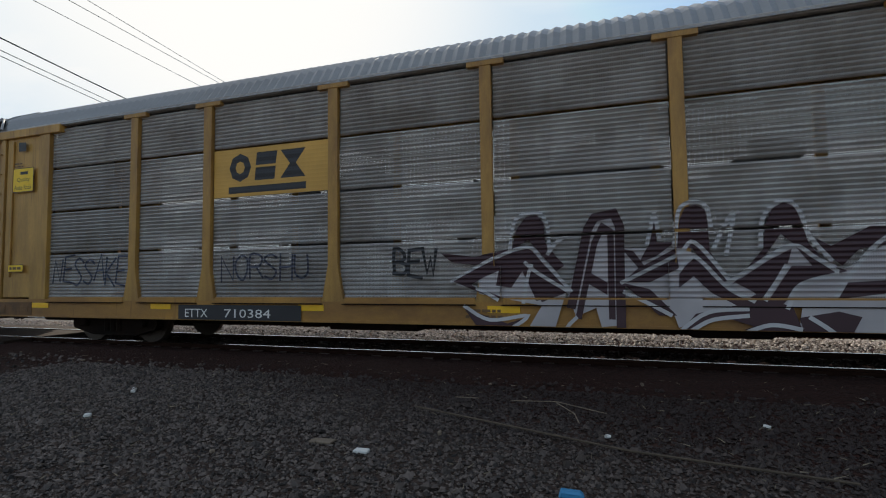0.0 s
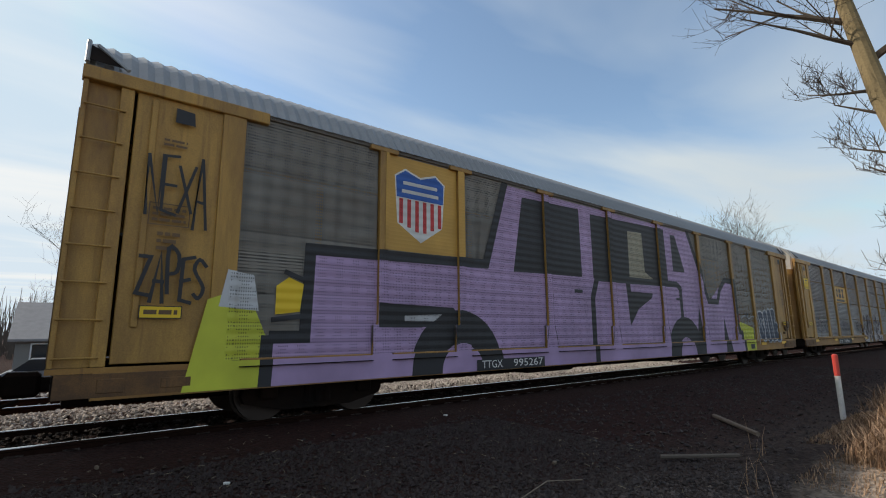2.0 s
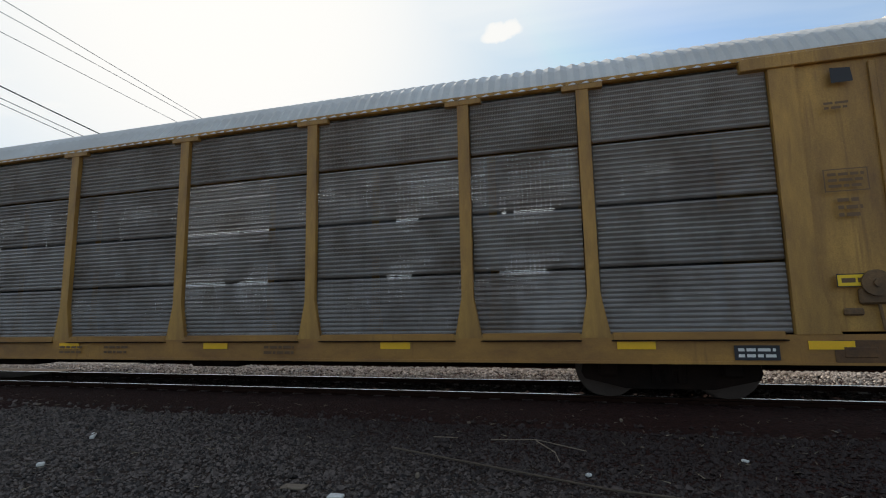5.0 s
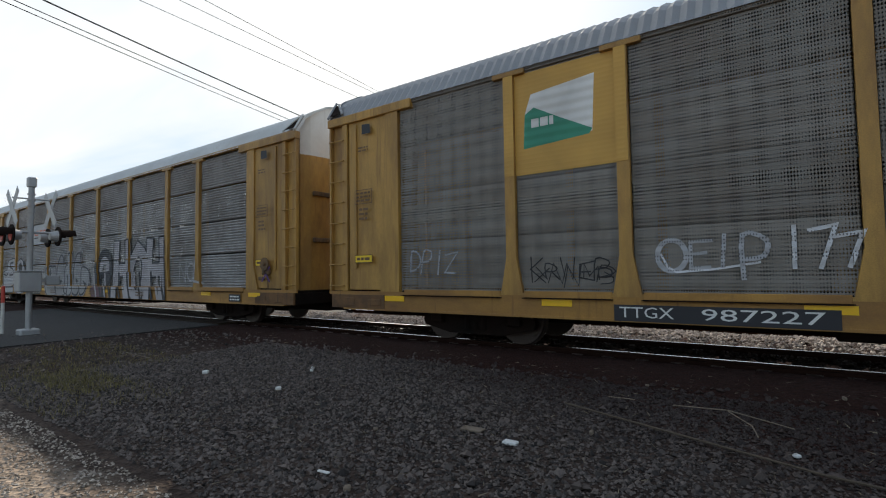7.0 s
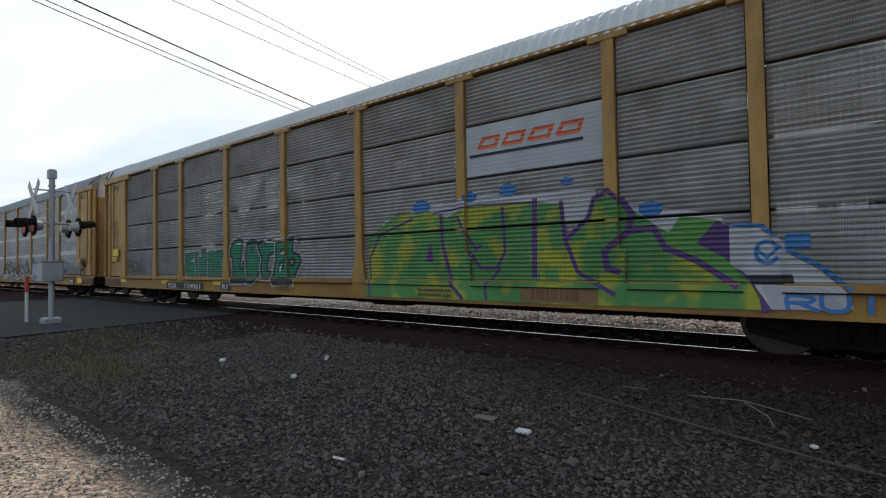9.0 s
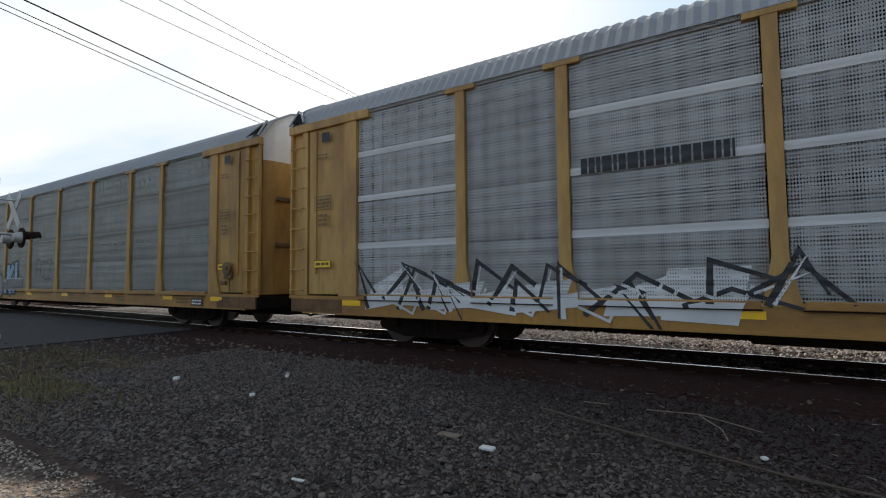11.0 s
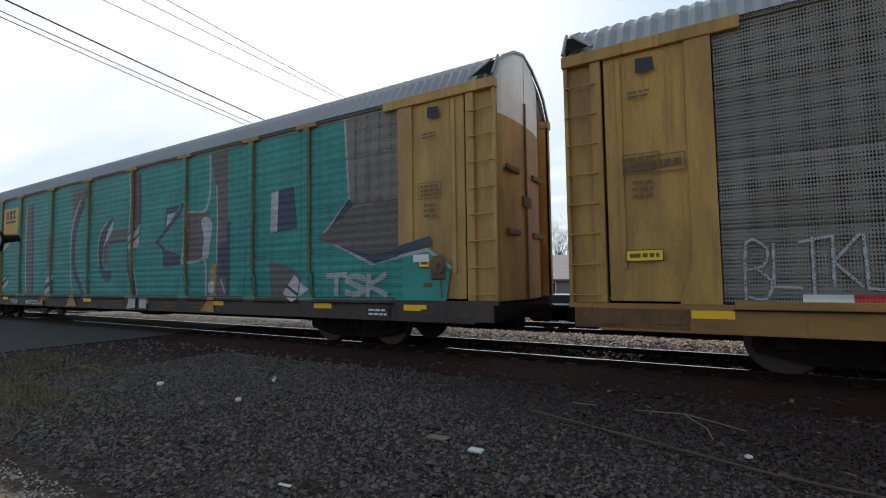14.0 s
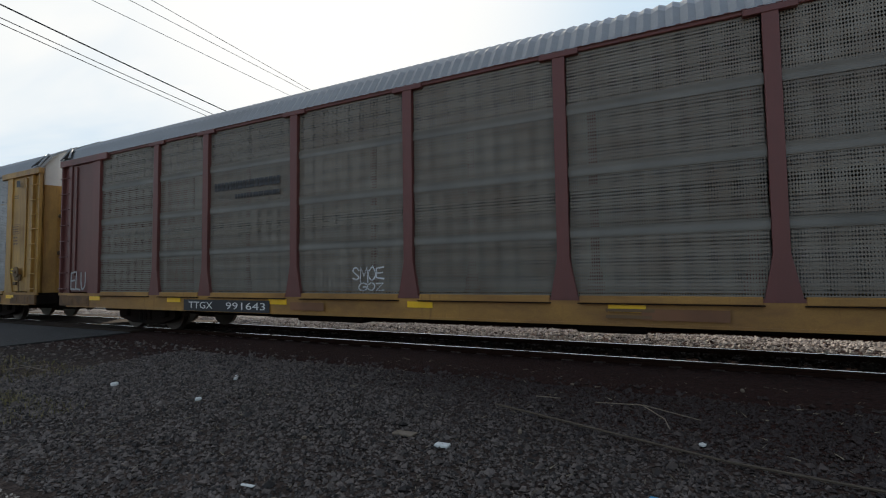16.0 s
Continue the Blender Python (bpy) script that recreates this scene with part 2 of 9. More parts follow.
MAROON = material("rack_maroon", (0.15, 0.045, 0.04), 0.55, vary=0.2, scale=1.2, dirt=(0.07, 0.03, 0.025), dirt_amount=0.6, bump=0.06, stretch=(1.5, 1, 0.35))
ROOF = material("roof_zinc", (0.27, 0.28, 0.29), 0.5, metal=0.35, vary=0.16, scale=0.8, dirt=(0.21, 0.20, 0.19), dirt_amount=0.5, stretch=(0.6, 2, 2))
ROOF_WHITE = material("roof_white", (0.55, 0.56, 0.55), 0.55, vary=0.1, scale=0.9, dirt=(0.34, 0.3, 0.26), dirt_amount=0.4)
DOOR_WHITE = material("door_white_top", (0.72, 0.70, 0.66), 0.55, vary=0.1, scale=1.5, dirt=(0.3, 0.25, 0.2), dirt_amount=0.3)
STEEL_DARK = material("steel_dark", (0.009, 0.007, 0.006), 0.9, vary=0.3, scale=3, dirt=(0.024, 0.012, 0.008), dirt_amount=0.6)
INSIDE = material("inside_grey", (0.20, 0.20, 0.20), 0.8, vary=0.15)
WHEEL = material("wheel_steel", (0.045, 0.030, 0.024), 0.45, metal=0.4, vary=0.25, scale=5)
GALV = material("galvanised", (0.42, 0.43, 0.44), 0.45, metal=0.4, vary=0.1, scale=5)
BLACK = material("paint_black", (0.016, 0.016, 0.018), 0.6, vary=0.3, scale=4)
REFLECT = material("reflector_yellow", (0.85, 0.48, 0.01), 0.35, vary=0.08, scale=8)
PLATE_YELLOW = material("plate_yellow", (0.75, 0.50, 0.03), 0.5, vary=0.08, scale=8)
LETTER = material("lettering_white", (0.72, 0.71, 0.68), 0.6, vary=0.12, scale=6)
RAIL = material("rail_brown", (0.022, 0.0095, 0.0065), 0.95, vary=0.25, scale=6, bump=0.1)
RAIL_TOP = material("rail_polished", (0.55, 0.54, 0.52), 0.22, metal=1.0, vary=0.08, scale=10)
TIE = material("tie_wood", (0.03, 0.020, 0.015), 0.9, vary=0.3, scale=8, bump=0.3, stretch=(1, 0.3, 1))
GREYS = {
    "rows": screen("screen_rows", (0.36, 0.345, 0.335), "rows", metal=0.15, soil=0.55),
    "rows_dark": screen("screen_rows_dark", (0.30, 0.28, 0.265), "rows", metal=0.15, soil=0.75),
    "grid": screen("screen_grid", (0.190, 0.172, 0.150), "grid", metal=0.1, soil=0.55),
    "grid_green": screen("screen_grid_green", (0.225, 0.235, 0.22), "grid", metal=0.1),
    "silver": screen("screen_silver", (0.34, 0.345, 0.35), "grid", metal=0.15),
    "brown": screen("screen_brown", (0.165, 0.145, 0.12), "grid", metal=0.1, soil=0.6),
    "far_solid": screen("screen_far_solid", (0.2, 0.2, 0.2), "rows", holes=False),
    "far": screen("screen_far", (0.2, 0.2, 0.2), "rows", patchy=True),
}

for dull in (RAIL, TIE, STEEL_DARK):        # near black, no sheen
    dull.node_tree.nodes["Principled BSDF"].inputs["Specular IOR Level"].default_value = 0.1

# ---------------------------------------------------------------- mesh helpers


def box(bm, x0, x1, y0, y1, z0, z1, bev=0.0):
    vs = [bm.verts.new((x, y, z)) for x in (x0, x1) for y in (y0, y1) for z in (z0, z1)]
    fs = [(0, 1, 3, 2), (4, 6, 7, 5), (0, 4, 5, 1), (2, 3, 7, 6), (0, 2, 6, 4), (1, 5, 7, 3)]
    faces = [bm.faces.new([vs[i] for i in f]) for f in fs]
    if bev:
        edges = list({e for f in faces for e in f.edges})
        bmesh.ops.bevel(bm, geom=edges, offset=bev, segments=1, affect="EDGES", profile=0.5)
    return vs


def prism(bm, outline, y0, y1):
    """Extrude an outline in x and z from y0 (near) to y1."""
    a = [bm.verts.new((x, y0, z)) for x, z in outline]
    b = [bm.verts.new((x, y1, z)) for x, z in outline]
    bm.faces.new(a); bm.faces.new(b[::-1])
    k = len(a)
    for i in range(k):
        bm.faces.new((a[i], b[i], b[(i + 1) % k], a[(i + 1) % k]))


def cylinder(bm, p, q, r, r2=None, seg=10, caps=True):
    p, q = Vector(p), Vector(q)
    r2 = r if r2 is None else r2
    d = (q - p).normalized()
    u = d.orthogonal().normalized()
    v = d.cross(u)
    ring = lambda c, rr: [bm.verts.new(c + rr * (math.cos(2 * math.pi * i / seg) * u + math.sin(2 * math.pi * i / seg) * v)) for i in range(seg)]
    a, b = ring(p, r), ring(q, r2)
    for i in range(seg):
        bm.faces.new((a[i], a[(i + 1) % seg], b[(i + 1) % seg], b[i]))
    if caps:
        bm.faces.new(a[::-1]); bm.faces.new(b)


def mesh_of(bm, name, smooth=False):
    bmesh.ops.recalc_face_normals(bm, faces=bm.faces)
    me = bpy.data.meshes.new(name)
    bm.to_mesh(me)
    bm.free()
    if smooth:
        me.polygons.foreach_set("use_smooth", [True] * len(me.polygons))
    return me


def put(name, me, mat, parent=None, at=(0, 0, 0), label="", turn=0.0):
    """One object on a mesh that others may share; its material sits on the object."""
    ob = new(name, me)
    if not me.materials:
        me.materials.append(None)
    ob.material_slots[0].link = "OBJECT"
    ob.material_slots[0].material = mat
    ob.parent = parent
    ob.location = at
    ob.rotation_euler = (0, 0, turn)
    if label:
        ob["label"] = label
    return ob


def part(name, bm, mat, parent, label=""):
    return put(name, mesh_of(bm, name), mat, parent, label=label)
# ---------------------------------------------------------------- ground and tracks
TRACK_Y = 9.0      # centre line of the near track
RAIL_Z = 0.03     # head of the rail
rng = np.random.default_rng(7)


def ground_material():
    m, n, l, b = nodes_of("gravel_ground")
    tc = n.new("ShaderNodeTexCoord")
    big = n.new("ShaderNodeTexNoise"); big.inputs["Scale"].default_value = 0.35; big.inputs["Detail"].default_value = 8; big.inputs["Roughness"].default_value = 0.65
    l.new(tc.outputs["Object"], big.inputs["Vector"])
    vor = n.new("ShaderNodeTexVoronoi"); vor.inputs["Scale"].default_value = 24
    l.new(tc.outputs["Object"], vor.inputs["Vector"])
    fine = n.new("ShaderNodeTexNoise"); fine.inputs["Scale"].default_value = 90; fine.inputs["Detail"].default_value = 4
    l.new(tc.outputs["Object"], fine.inputs["Vector"])
    ramp = n.new("ShaderNodeValToRGB")
    ramp.color_ramp.elements[0].position = 0.3; ramp.color_ramp.elements[0].color = (0.028, 0.019, 0.016, 1)
    ramp.color_ramp.elements[1].position = 0.75; ramp.color_ramp.elements[1].color = (0.078, 0.056, 0.045, 1)
    l.new(big.outputs["Fac"], ramp.inputs[0])
    # a pale sandy shoulder away from the track, its edge uneven
    sep = n.new("ShaderNodeSeparateXYZ"); l.new(tc.outputs["Object"], sep.inputs[0])
    wob = n.new("ShaderNodeMath"); wob.operation = "MULTIPLY_ADD"; wob.inputs[1].default_value = 2.2
    l.new(big.outputs["Fac"], wob.inputs[0]); l.new(sep.outputs["Y"], wob.inputs[2])
    edge = n.new("ShaderNodeMapRange"); edge.interpolation_type = "SMOOTHSTEP"
    edge.inputs["From Min"].default_value = 2.25; edge.inputs["From Max"].default_value = 2.75; edge.inputs["To Min"].default_value = 1.0; edge.inputs["To Max"].default_value = 0.0
    l.new(wob.outputs[0], edge.inputs["Value"])
    sand = n.new("ShaderNodeMixRGB"); sand.inputs[2].default_value = (0.30, 0.235, 0.18, 1)
    l.new(edge.outputs[0], sand.inputs[0]); l.new(ramp.outputs[0], sand.inputs[1])
    # dark brown dirt close to the rails, wider along +x, its edge uneven too
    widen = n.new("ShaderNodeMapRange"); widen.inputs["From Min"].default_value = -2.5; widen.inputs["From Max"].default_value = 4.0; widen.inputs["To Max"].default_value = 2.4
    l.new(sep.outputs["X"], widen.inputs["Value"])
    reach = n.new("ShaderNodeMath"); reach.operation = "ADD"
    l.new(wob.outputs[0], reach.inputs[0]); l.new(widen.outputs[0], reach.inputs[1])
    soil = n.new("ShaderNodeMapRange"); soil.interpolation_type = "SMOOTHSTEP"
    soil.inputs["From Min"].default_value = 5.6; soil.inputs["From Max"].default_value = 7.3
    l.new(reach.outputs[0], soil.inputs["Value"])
    darkened = n.new("ShaderNodeMixRGB"); darkened.inputs[2].default_value = (0.030, 0.0125, 0.0095, 1)
    l.new(soil.outputs[0], darkened.inputs[0]); l.new(sand.outputs[0], darkened.inputs[1])
    ramp = darkened
    cell = n.new("ShaderNodeMixRGB"); cell.blend_type = "MULTIPLY"; cell.inputs[0].default_value = 0.75
    hsv = n.new("ShaderNodeSeparateColor")
    l.new(vor.outputs["Color"], hsv.inputs[0])
    mr = n.new("ShaderNodeMapRange"); mr.inputs["To Min"].default_value = 0.45; mr.inputs["To Max"].default_value = 1.5
    l.new(hsv.outputs[0], mr.inputs["Value"])
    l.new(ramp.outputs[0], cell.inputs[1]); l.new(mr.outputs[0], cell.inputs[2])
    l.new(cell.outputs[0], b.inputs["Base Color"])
    b.inputs["Roughness"].default_value = 0.92
    b.inputs["Specular IOR Level"].default_value = 0.12
    bp = n.new("ShaderNodeBump"); bp.inputs["Strength"].default_value = 0.9; bp.inputs["Distance"].default_value = 0.03
    l.new(vor.outputs["Distance"], bp.inputs["Height"])
    bp2 = n.new("ShaderNodeBump"); bp2.inputs["Strength"].default_value = 0.4; bp2.inputs["Distance"].default_value = 0.01
    l.new(fine.outputs["Fac"], bp2.inputs["Height"]); l.new(bp.outputs[0], bp2.inputs["Normal"]); l.new(bp2.outputs[0], b.inputs["Normal"])
    return m


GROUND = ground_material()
ASPHALT = material("asphalt", (0.024, 0.022, 0.021), 0.9, vary=0.25, scale=1.2, bump=0.5, bump_scale=120)


def ground_height(x, y):
    """The lie of the land: level by the track, a low rise of loose stone, a bank behind the marker post."""
    h = 0.03 * noise.noise((x * 0.35, y * 0.35, 0)) + 0.012 * noise.noise((x * 1.7, y * 1.7, 3))
    h -= 0.05 if y < 7.0 else max(0.0, 0.05 - 0.06 * (y - 7.0))
    if y > 7.0:         # dirt packed up against the rail, the track itself sunk in it
        h = 0.4 * h - 0.03 if y < 7.95 else -0.22
    if x > 6.0:
        h += min(0.6, (x - 6.0) * 0.10) * max(0.0, min(1.0, (2.6 - y) / 1.6))
    return h


def make_ground():
    xs = sorted(set([-1500, -700, -350, -180, -100, -60, -40] + [round(-30 + 0.35 * i, 3) for i in range(172)] + [40, 60, 100, 180, 350, 700, 1500]))
    ys = sorted(set([-900, -300, -100, -40, -15, -8, -4] + [round(-2 + 0.3 * i, 3) for i in range(50)] + [7.94, 8.16, 14, 17, 20, 23, 30, 45, 70, 120, 250, 600, 1800]))
    verts = [(x, y, (ground_height(x, y) if abs(x) < 35 and -4 < y < 15 else -0.05 if y < 8 else -0.22) if y < 18 else (-0.6 if y < 21 else -1.15)) for x in xs for y in ys]
    k = len(ys)
    faces = [(i * k + j, (i + 1) * k + j, (i + 1) * k + j + 1, i * k + j + 1) for i in range(len(xs) - 1) for j in range(k - 1)]
    me = bpy.data.meshes.new("ground")
    me.from_pydata(verts, [], faces)
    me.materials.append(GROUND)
    ob = new("ground", me)
    tagged(ob, "dark grey gravel ground with sparse weeds beside the track", "ground", kind="structure")


make_ground()


def stones(name, count, area, size, mat, label, lift=0.0, height=None):
    """Loose crushed stone, one joined mesh: each stone a squashed, uneven octahedron."""
    x0, x1, y0, y1 = area
    px, py = rng.uniform(x0, x1, count), rng.uniform(y0, y1, count)
    s = rng.uniform(size[0], size[1], count) * rng.uniform(0.6, 1.25, count)
    base = np.array([(1, 0, 0), (0, 1, 0), (-1, 0, 0), (0, -1, 0), (0, 0, 0.75), (0, 0, -0.6)], float)
    jit = 1 + rng.uniform(-0.35, 0.35, (count, 6, 3))
    a = rng.uniform(0, 2 * np.pi, count)
    pts = base[None] * jit + rng.uniform(-0.18, 0.18, (count, 6, 3))
    c, sn = np.cos(a)[:, None], np.sin(a)[:, None]
    rot = np.stack([pts[..., 0] * c - pts[..., 1] * sn, pts[..., 0] * sn + pts[..., 1] * c, pts[..., 2]], -1)
    tilt = rng.uniform(-0.5, 0.5, count)[:, None]
    y2 = rot[..., 1] * np.cos(tilt) - rot[..., 2] * np.sin(tilt)
    z2 = rot[..., 1] * np.sin(tilt) + rot[..., 2] * np.cos(tilt)
    rot = np.stack([rot[..., 0], y2, z2], -1) * s[:, None, None]
    pz = np.array([(height or ground_height)(float(u), float(v)) for u, v in zip(px, py)])
    rot += np.stack([px, py, pz + 0.25 * s + lift], -1)[:, None]
    tri = np.array([(0, 1, 4), (1, 2, 4), (2, 3, 4), (3, 0, 4), (1, 0, 5), (2, 1, 5), (3, 2, 5), (0, 3, 5)])
    faces = (tri[None] + 6 * np.arange(count)[:, None, None]).reshape(-1, 3)
    me = bpy.data.meshes.new(name)
    me.from_pydata(rot.reshape(-1, 3).tolist(), [], faces.tolist())
    me.materials.append(mat)
    return tagged(new(name, me), label, "gravel", kind="stuff")


def stone_material(name, lo, hi, rough=0.85, sheen=0.2, darkened=None):
    m, n, l, b = nodes_of(name)
    geo = n.new("ShaderNodeNewGeometry")
    ramp = n.new("ShaderNodeValToRGB")
    ramp.color_ramp.elements[0].color = (*lo, 1)
    ramp.color_ramp.elements[1].color = (*hi, 1)
    l.new(geo.outputs["Random Per Island"], ramp.inputs[0])
    tc = n.new("ShaderNodeTexCoord")
    nz = n.new("ShaderNodeTexNoise"); nz.inputs["Scale"].default_value = 60
    l.new(tc.outputs["Object"], nz.inputs["Vector"])
    mr = n.new("ShaderNodeMapRange"); mr.inputs["To Min"].default_value = 0.6; mr.inputs["To Max"].default_value = 1.4
    l.new(nz.outputs["Fac"], mr.inputs["Value"])
    mix = n.new("ShaderNodeMixRGB"); mix.blend_type = "MULTIPLY"; mix.inputs[0].default_value = 1
    l.new(ramp.outputs[0], mix.inputs[1]); l.new(mr.outputs[0], mix.inputs[2])
    out = mix.outputs[0]
    if darkened:        # stones darken towards the rails and along +x, as the dirt under them does
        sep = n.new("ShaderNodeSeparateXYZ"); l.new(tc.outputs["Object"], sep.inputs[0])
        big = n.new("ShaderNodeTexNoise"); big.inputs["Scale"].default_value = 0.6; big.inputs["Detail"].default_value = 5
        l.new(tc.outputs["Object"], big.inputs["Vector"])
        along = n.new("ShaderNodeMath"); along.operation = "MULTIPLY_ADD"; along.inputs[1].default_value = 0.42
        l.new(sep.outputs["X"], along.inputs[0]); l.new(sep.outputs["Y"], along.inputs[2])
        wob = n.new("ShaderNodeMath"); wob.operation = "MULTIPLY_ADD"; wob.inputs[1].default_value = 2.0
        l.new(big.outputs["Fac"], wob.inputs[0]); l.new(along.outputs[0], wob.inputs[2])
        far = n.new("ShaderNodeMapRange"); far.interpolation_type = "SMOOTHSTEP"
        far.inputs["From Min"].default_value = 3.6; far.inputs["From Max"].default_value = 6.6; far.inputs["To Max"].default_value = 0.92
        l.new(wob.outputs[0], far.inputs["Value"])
        darken_mix = n.new("ShaderNodeMixRGB"); darken_mix.inputs[2].default_value = (*darkened, 1)
        l.new(far.outputs[0], darken_mix.inputs[0]); l.new(out, darken_mix.inputs[1])
        out = darken_mix.outputs[0]
    l.new(out, b.inputs["Base Color"])
    b.inputs["Roughness"].default_value = rough
    b.inputs["Specular IOR Level"].default_value = sheen
    return m


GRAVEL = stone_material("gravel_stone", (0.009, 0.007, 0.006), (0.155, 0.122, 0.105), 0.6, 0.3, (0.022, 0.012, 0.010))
# soiled stone between the rails, the train's shade put into its colour
SHADED = stone_material("shaded_stone", (0.008, 0.005, 0.004), (0.05, 0.034, 0.028))
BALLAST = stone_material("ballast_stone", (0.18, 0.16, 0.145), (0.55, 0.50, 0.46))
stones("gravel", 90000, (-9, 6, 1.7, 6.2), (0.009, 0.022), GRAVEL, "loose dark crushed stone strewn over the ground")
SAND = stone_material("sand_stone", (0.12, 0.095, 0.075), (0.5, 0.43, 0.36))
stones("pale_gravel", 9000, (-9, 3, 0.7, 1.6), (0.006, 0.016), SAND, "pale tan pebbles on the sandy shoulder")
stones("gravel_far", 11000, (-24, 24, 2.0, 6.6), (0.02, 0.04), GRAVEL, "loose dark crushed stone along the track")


def rail_mesh(x0, x1):
    prof = [(-0.075, 0), (0.075, 0), (0.075, 0.012), (0.012, 0.035), (0.010, 0.135), (0.036, 0.15), (0.036, 0.178), (0.028, 0.187), (-0.028, 0.187), (-0.036, 0.178), (-0.036, 0.15), (-0.010, 0.135), (-0.012, 0.035), (-0.075, 0.012)]
    bm = bmesh.new()
    a = [bm.verts.new((x0, y, z)) for y, z in prof]
    b = [bm.verts.new((x1, y, z)) for y, z in prof]
    k = len(prof)
    for i in range(k):
        f = bm.faces.new((a[i], b[i], b[(i + 1) % k], a[(i + 1) % k]))
        f.material_index = 1 if i in (6, 7, 8) else 0
    bm.faces.new(a[::-1]); bm.faces.new(b)
    me = mesh_of(bm, "rail")
    me.materials.append(RAIL); me.materials.append(RAIL_TOP)
    return me


RAIL_ME = rail_mesh(-220, 220)


def make_track(name, yc, x0, x1, step=0.53):
    track = new(name)
    track.location = (0, yc, RAIL_Z - 0.205)
    tagged(track, "railway track of worn steel rails on dark wooden ties", "track", kind="structure")
    for s in (-1, 1):
        ob = new("rail", RAIL_ME)
        ob.parent = track
        ob.location = (0, s * 0.755, 0.018)
    bm = bmesh.new()
    box(bm, -0.115, 0.115, -1.3, 1.3, -0.15, 0.012, 0.012)
    tie = mesh_of(bm, "tie")
    bm = bmesh.new()
    box(bm, -0.09, 0.09, -0.17, 0.17, 0.006, 0.02)
    for sx in (-0.05, 0.05):
        for sy in (-0.11, 0.11):
            box(bm, sx - 0.010, sx + 0.010, sy - 0.015, sy + 0.015, 0.02, 0.034)
    plate = mesh_of(bm, "tie_plate")
    k = int((x1 - x0) / step)
    for i in range(k):
        x = x0 + i * step
        t = put("tie", tie, TIE, track, (x + random.uniform(-0.03, 0.03), random.uniform(-0.05, 0.05), 0), turn=random.uniform(-0.02, 0.02))
        if yc == TRACK_Y:
            for s in (-1, 1):
                put("tie_plate", plate, PLATE_STEEL, track, (x + random.uniform(-0.05, 0.05), s * 0.755, 0.09), turn=random.uniform(-0.12, 0.12))
    return track


PLATE_STEEL = material("plate_steel", (0.13, 0.105, 0.09), 0.4, metal=0.7, vary=0.3, scale=12)
make_track("railway_track", TRACK_Y, -40, 40)
make_track("railway_track", TRACK_Y + 4.6, -40, 24, 0.62)


def flat_height(x, y):
    if y < 10.0:        # cribs filled between the rails
        return -0.13 + 0.05 * (y - 8.36)
    if y < 12.2:        # a shoulder of stone between the two tracks
        return -0.05 + 0.05 * math.sin((y - 10.0) / 2.2 * math.pi) + 0.02 * noise.noise((x * 0.8, y, 0))
    return -0.16


stones("ballast", 26000, (-24, 22, 9.82, 12.2), (0.022, 0.042), BALLAST, "grey and tan crushed stone ballast between the tracks", height=flat_height)
stones("ballast_sooty", 12000, (-24, 22, 8.36, 9.66), (0.022, 0.042), SHADED, "soiled dark stone between the rails, the train's shade in its colour", height=flat_height)
stones("ballast_far", 8000, (-34, 30, 12.2, 17.5), (0.035, 0.07), BALLAST, "grey and tan crushed stone ballast beyond the train", height=flat_height)

# ---------------------------------------------------------------- the autorack car
LENGTH = 27.35
HALF = LENGTH / 2
POSTS = [4.69, 6.62, 9.44, 12.26, 15.09, 17.91, 20.73, 22.66]
END_W = 2.03
EDGES = [END_W] + POSTS + [LENGTH - END_W]
ROWS = [(1.015, 1.985), (2.025, 2.94), (2.98, 3.93), (3.97, 4.865)]
SILL_Z0, SILL_Z1 = 0.61, 1.0
EAVE = 4.90
NEAR = -1.5         # outer face of the posts
TRUCK_Z = -0.17     # bogie height


def screen_mesh(w, h, pitch, depth):
    bm = bmesh.new()
    k = max(2, int(round(h / pitch)))
    rows = []
    for i in range(2 * k + 1):
        z = h * i / (2 * k)
        y = 0.0 if i % 2 else depth
        rows.append((bm.verts.new((0, y, z)), bm.verts.new((w, y, z))))
    for a, b in zip(rows, rows[1:]):
        bm.faces.new((a[0], a[1], b[1], b[0]))
    return mesh_of(bm, "side_screen")


def roof_mesh():
    prof = [(-1.50, 4.93), (-1.46, 4.99), (-1.20, 5.37), (-1.0, 5.525), (-0.5, 5.80), (0, 5.93), (0.5, 5.80), (1.0, 5.525), (1.20, 5.37), (1.46, 4.99), (1.50, 4.93)]
    bm = bmesh.new()
    step = 0.1
    k = int((LENGTH - 0.1) / step)
    cols = []
    for i in range(k + 1):
        x = -HALF + 0.05 + i * step
        d = 0.0 if (i // 1) % 2 else 0.035
        col = []
        for j, (y, z) in enumerate(prof):
            dd = d if 0 < j < len(prof) - 1 else 0
            col.append(bm.verts.new((x, y * (1 - 0.02 * (dd > 0)), z - dd)))
        cols.append(col)
    for a, b in zip(cols, cols[1:]):
        for j in range(len(prof) - 1):
            bm.faces.new((a[j], b[j], b[j + 1], a[j + 1]))
    return mesh_of(bm, "roof")


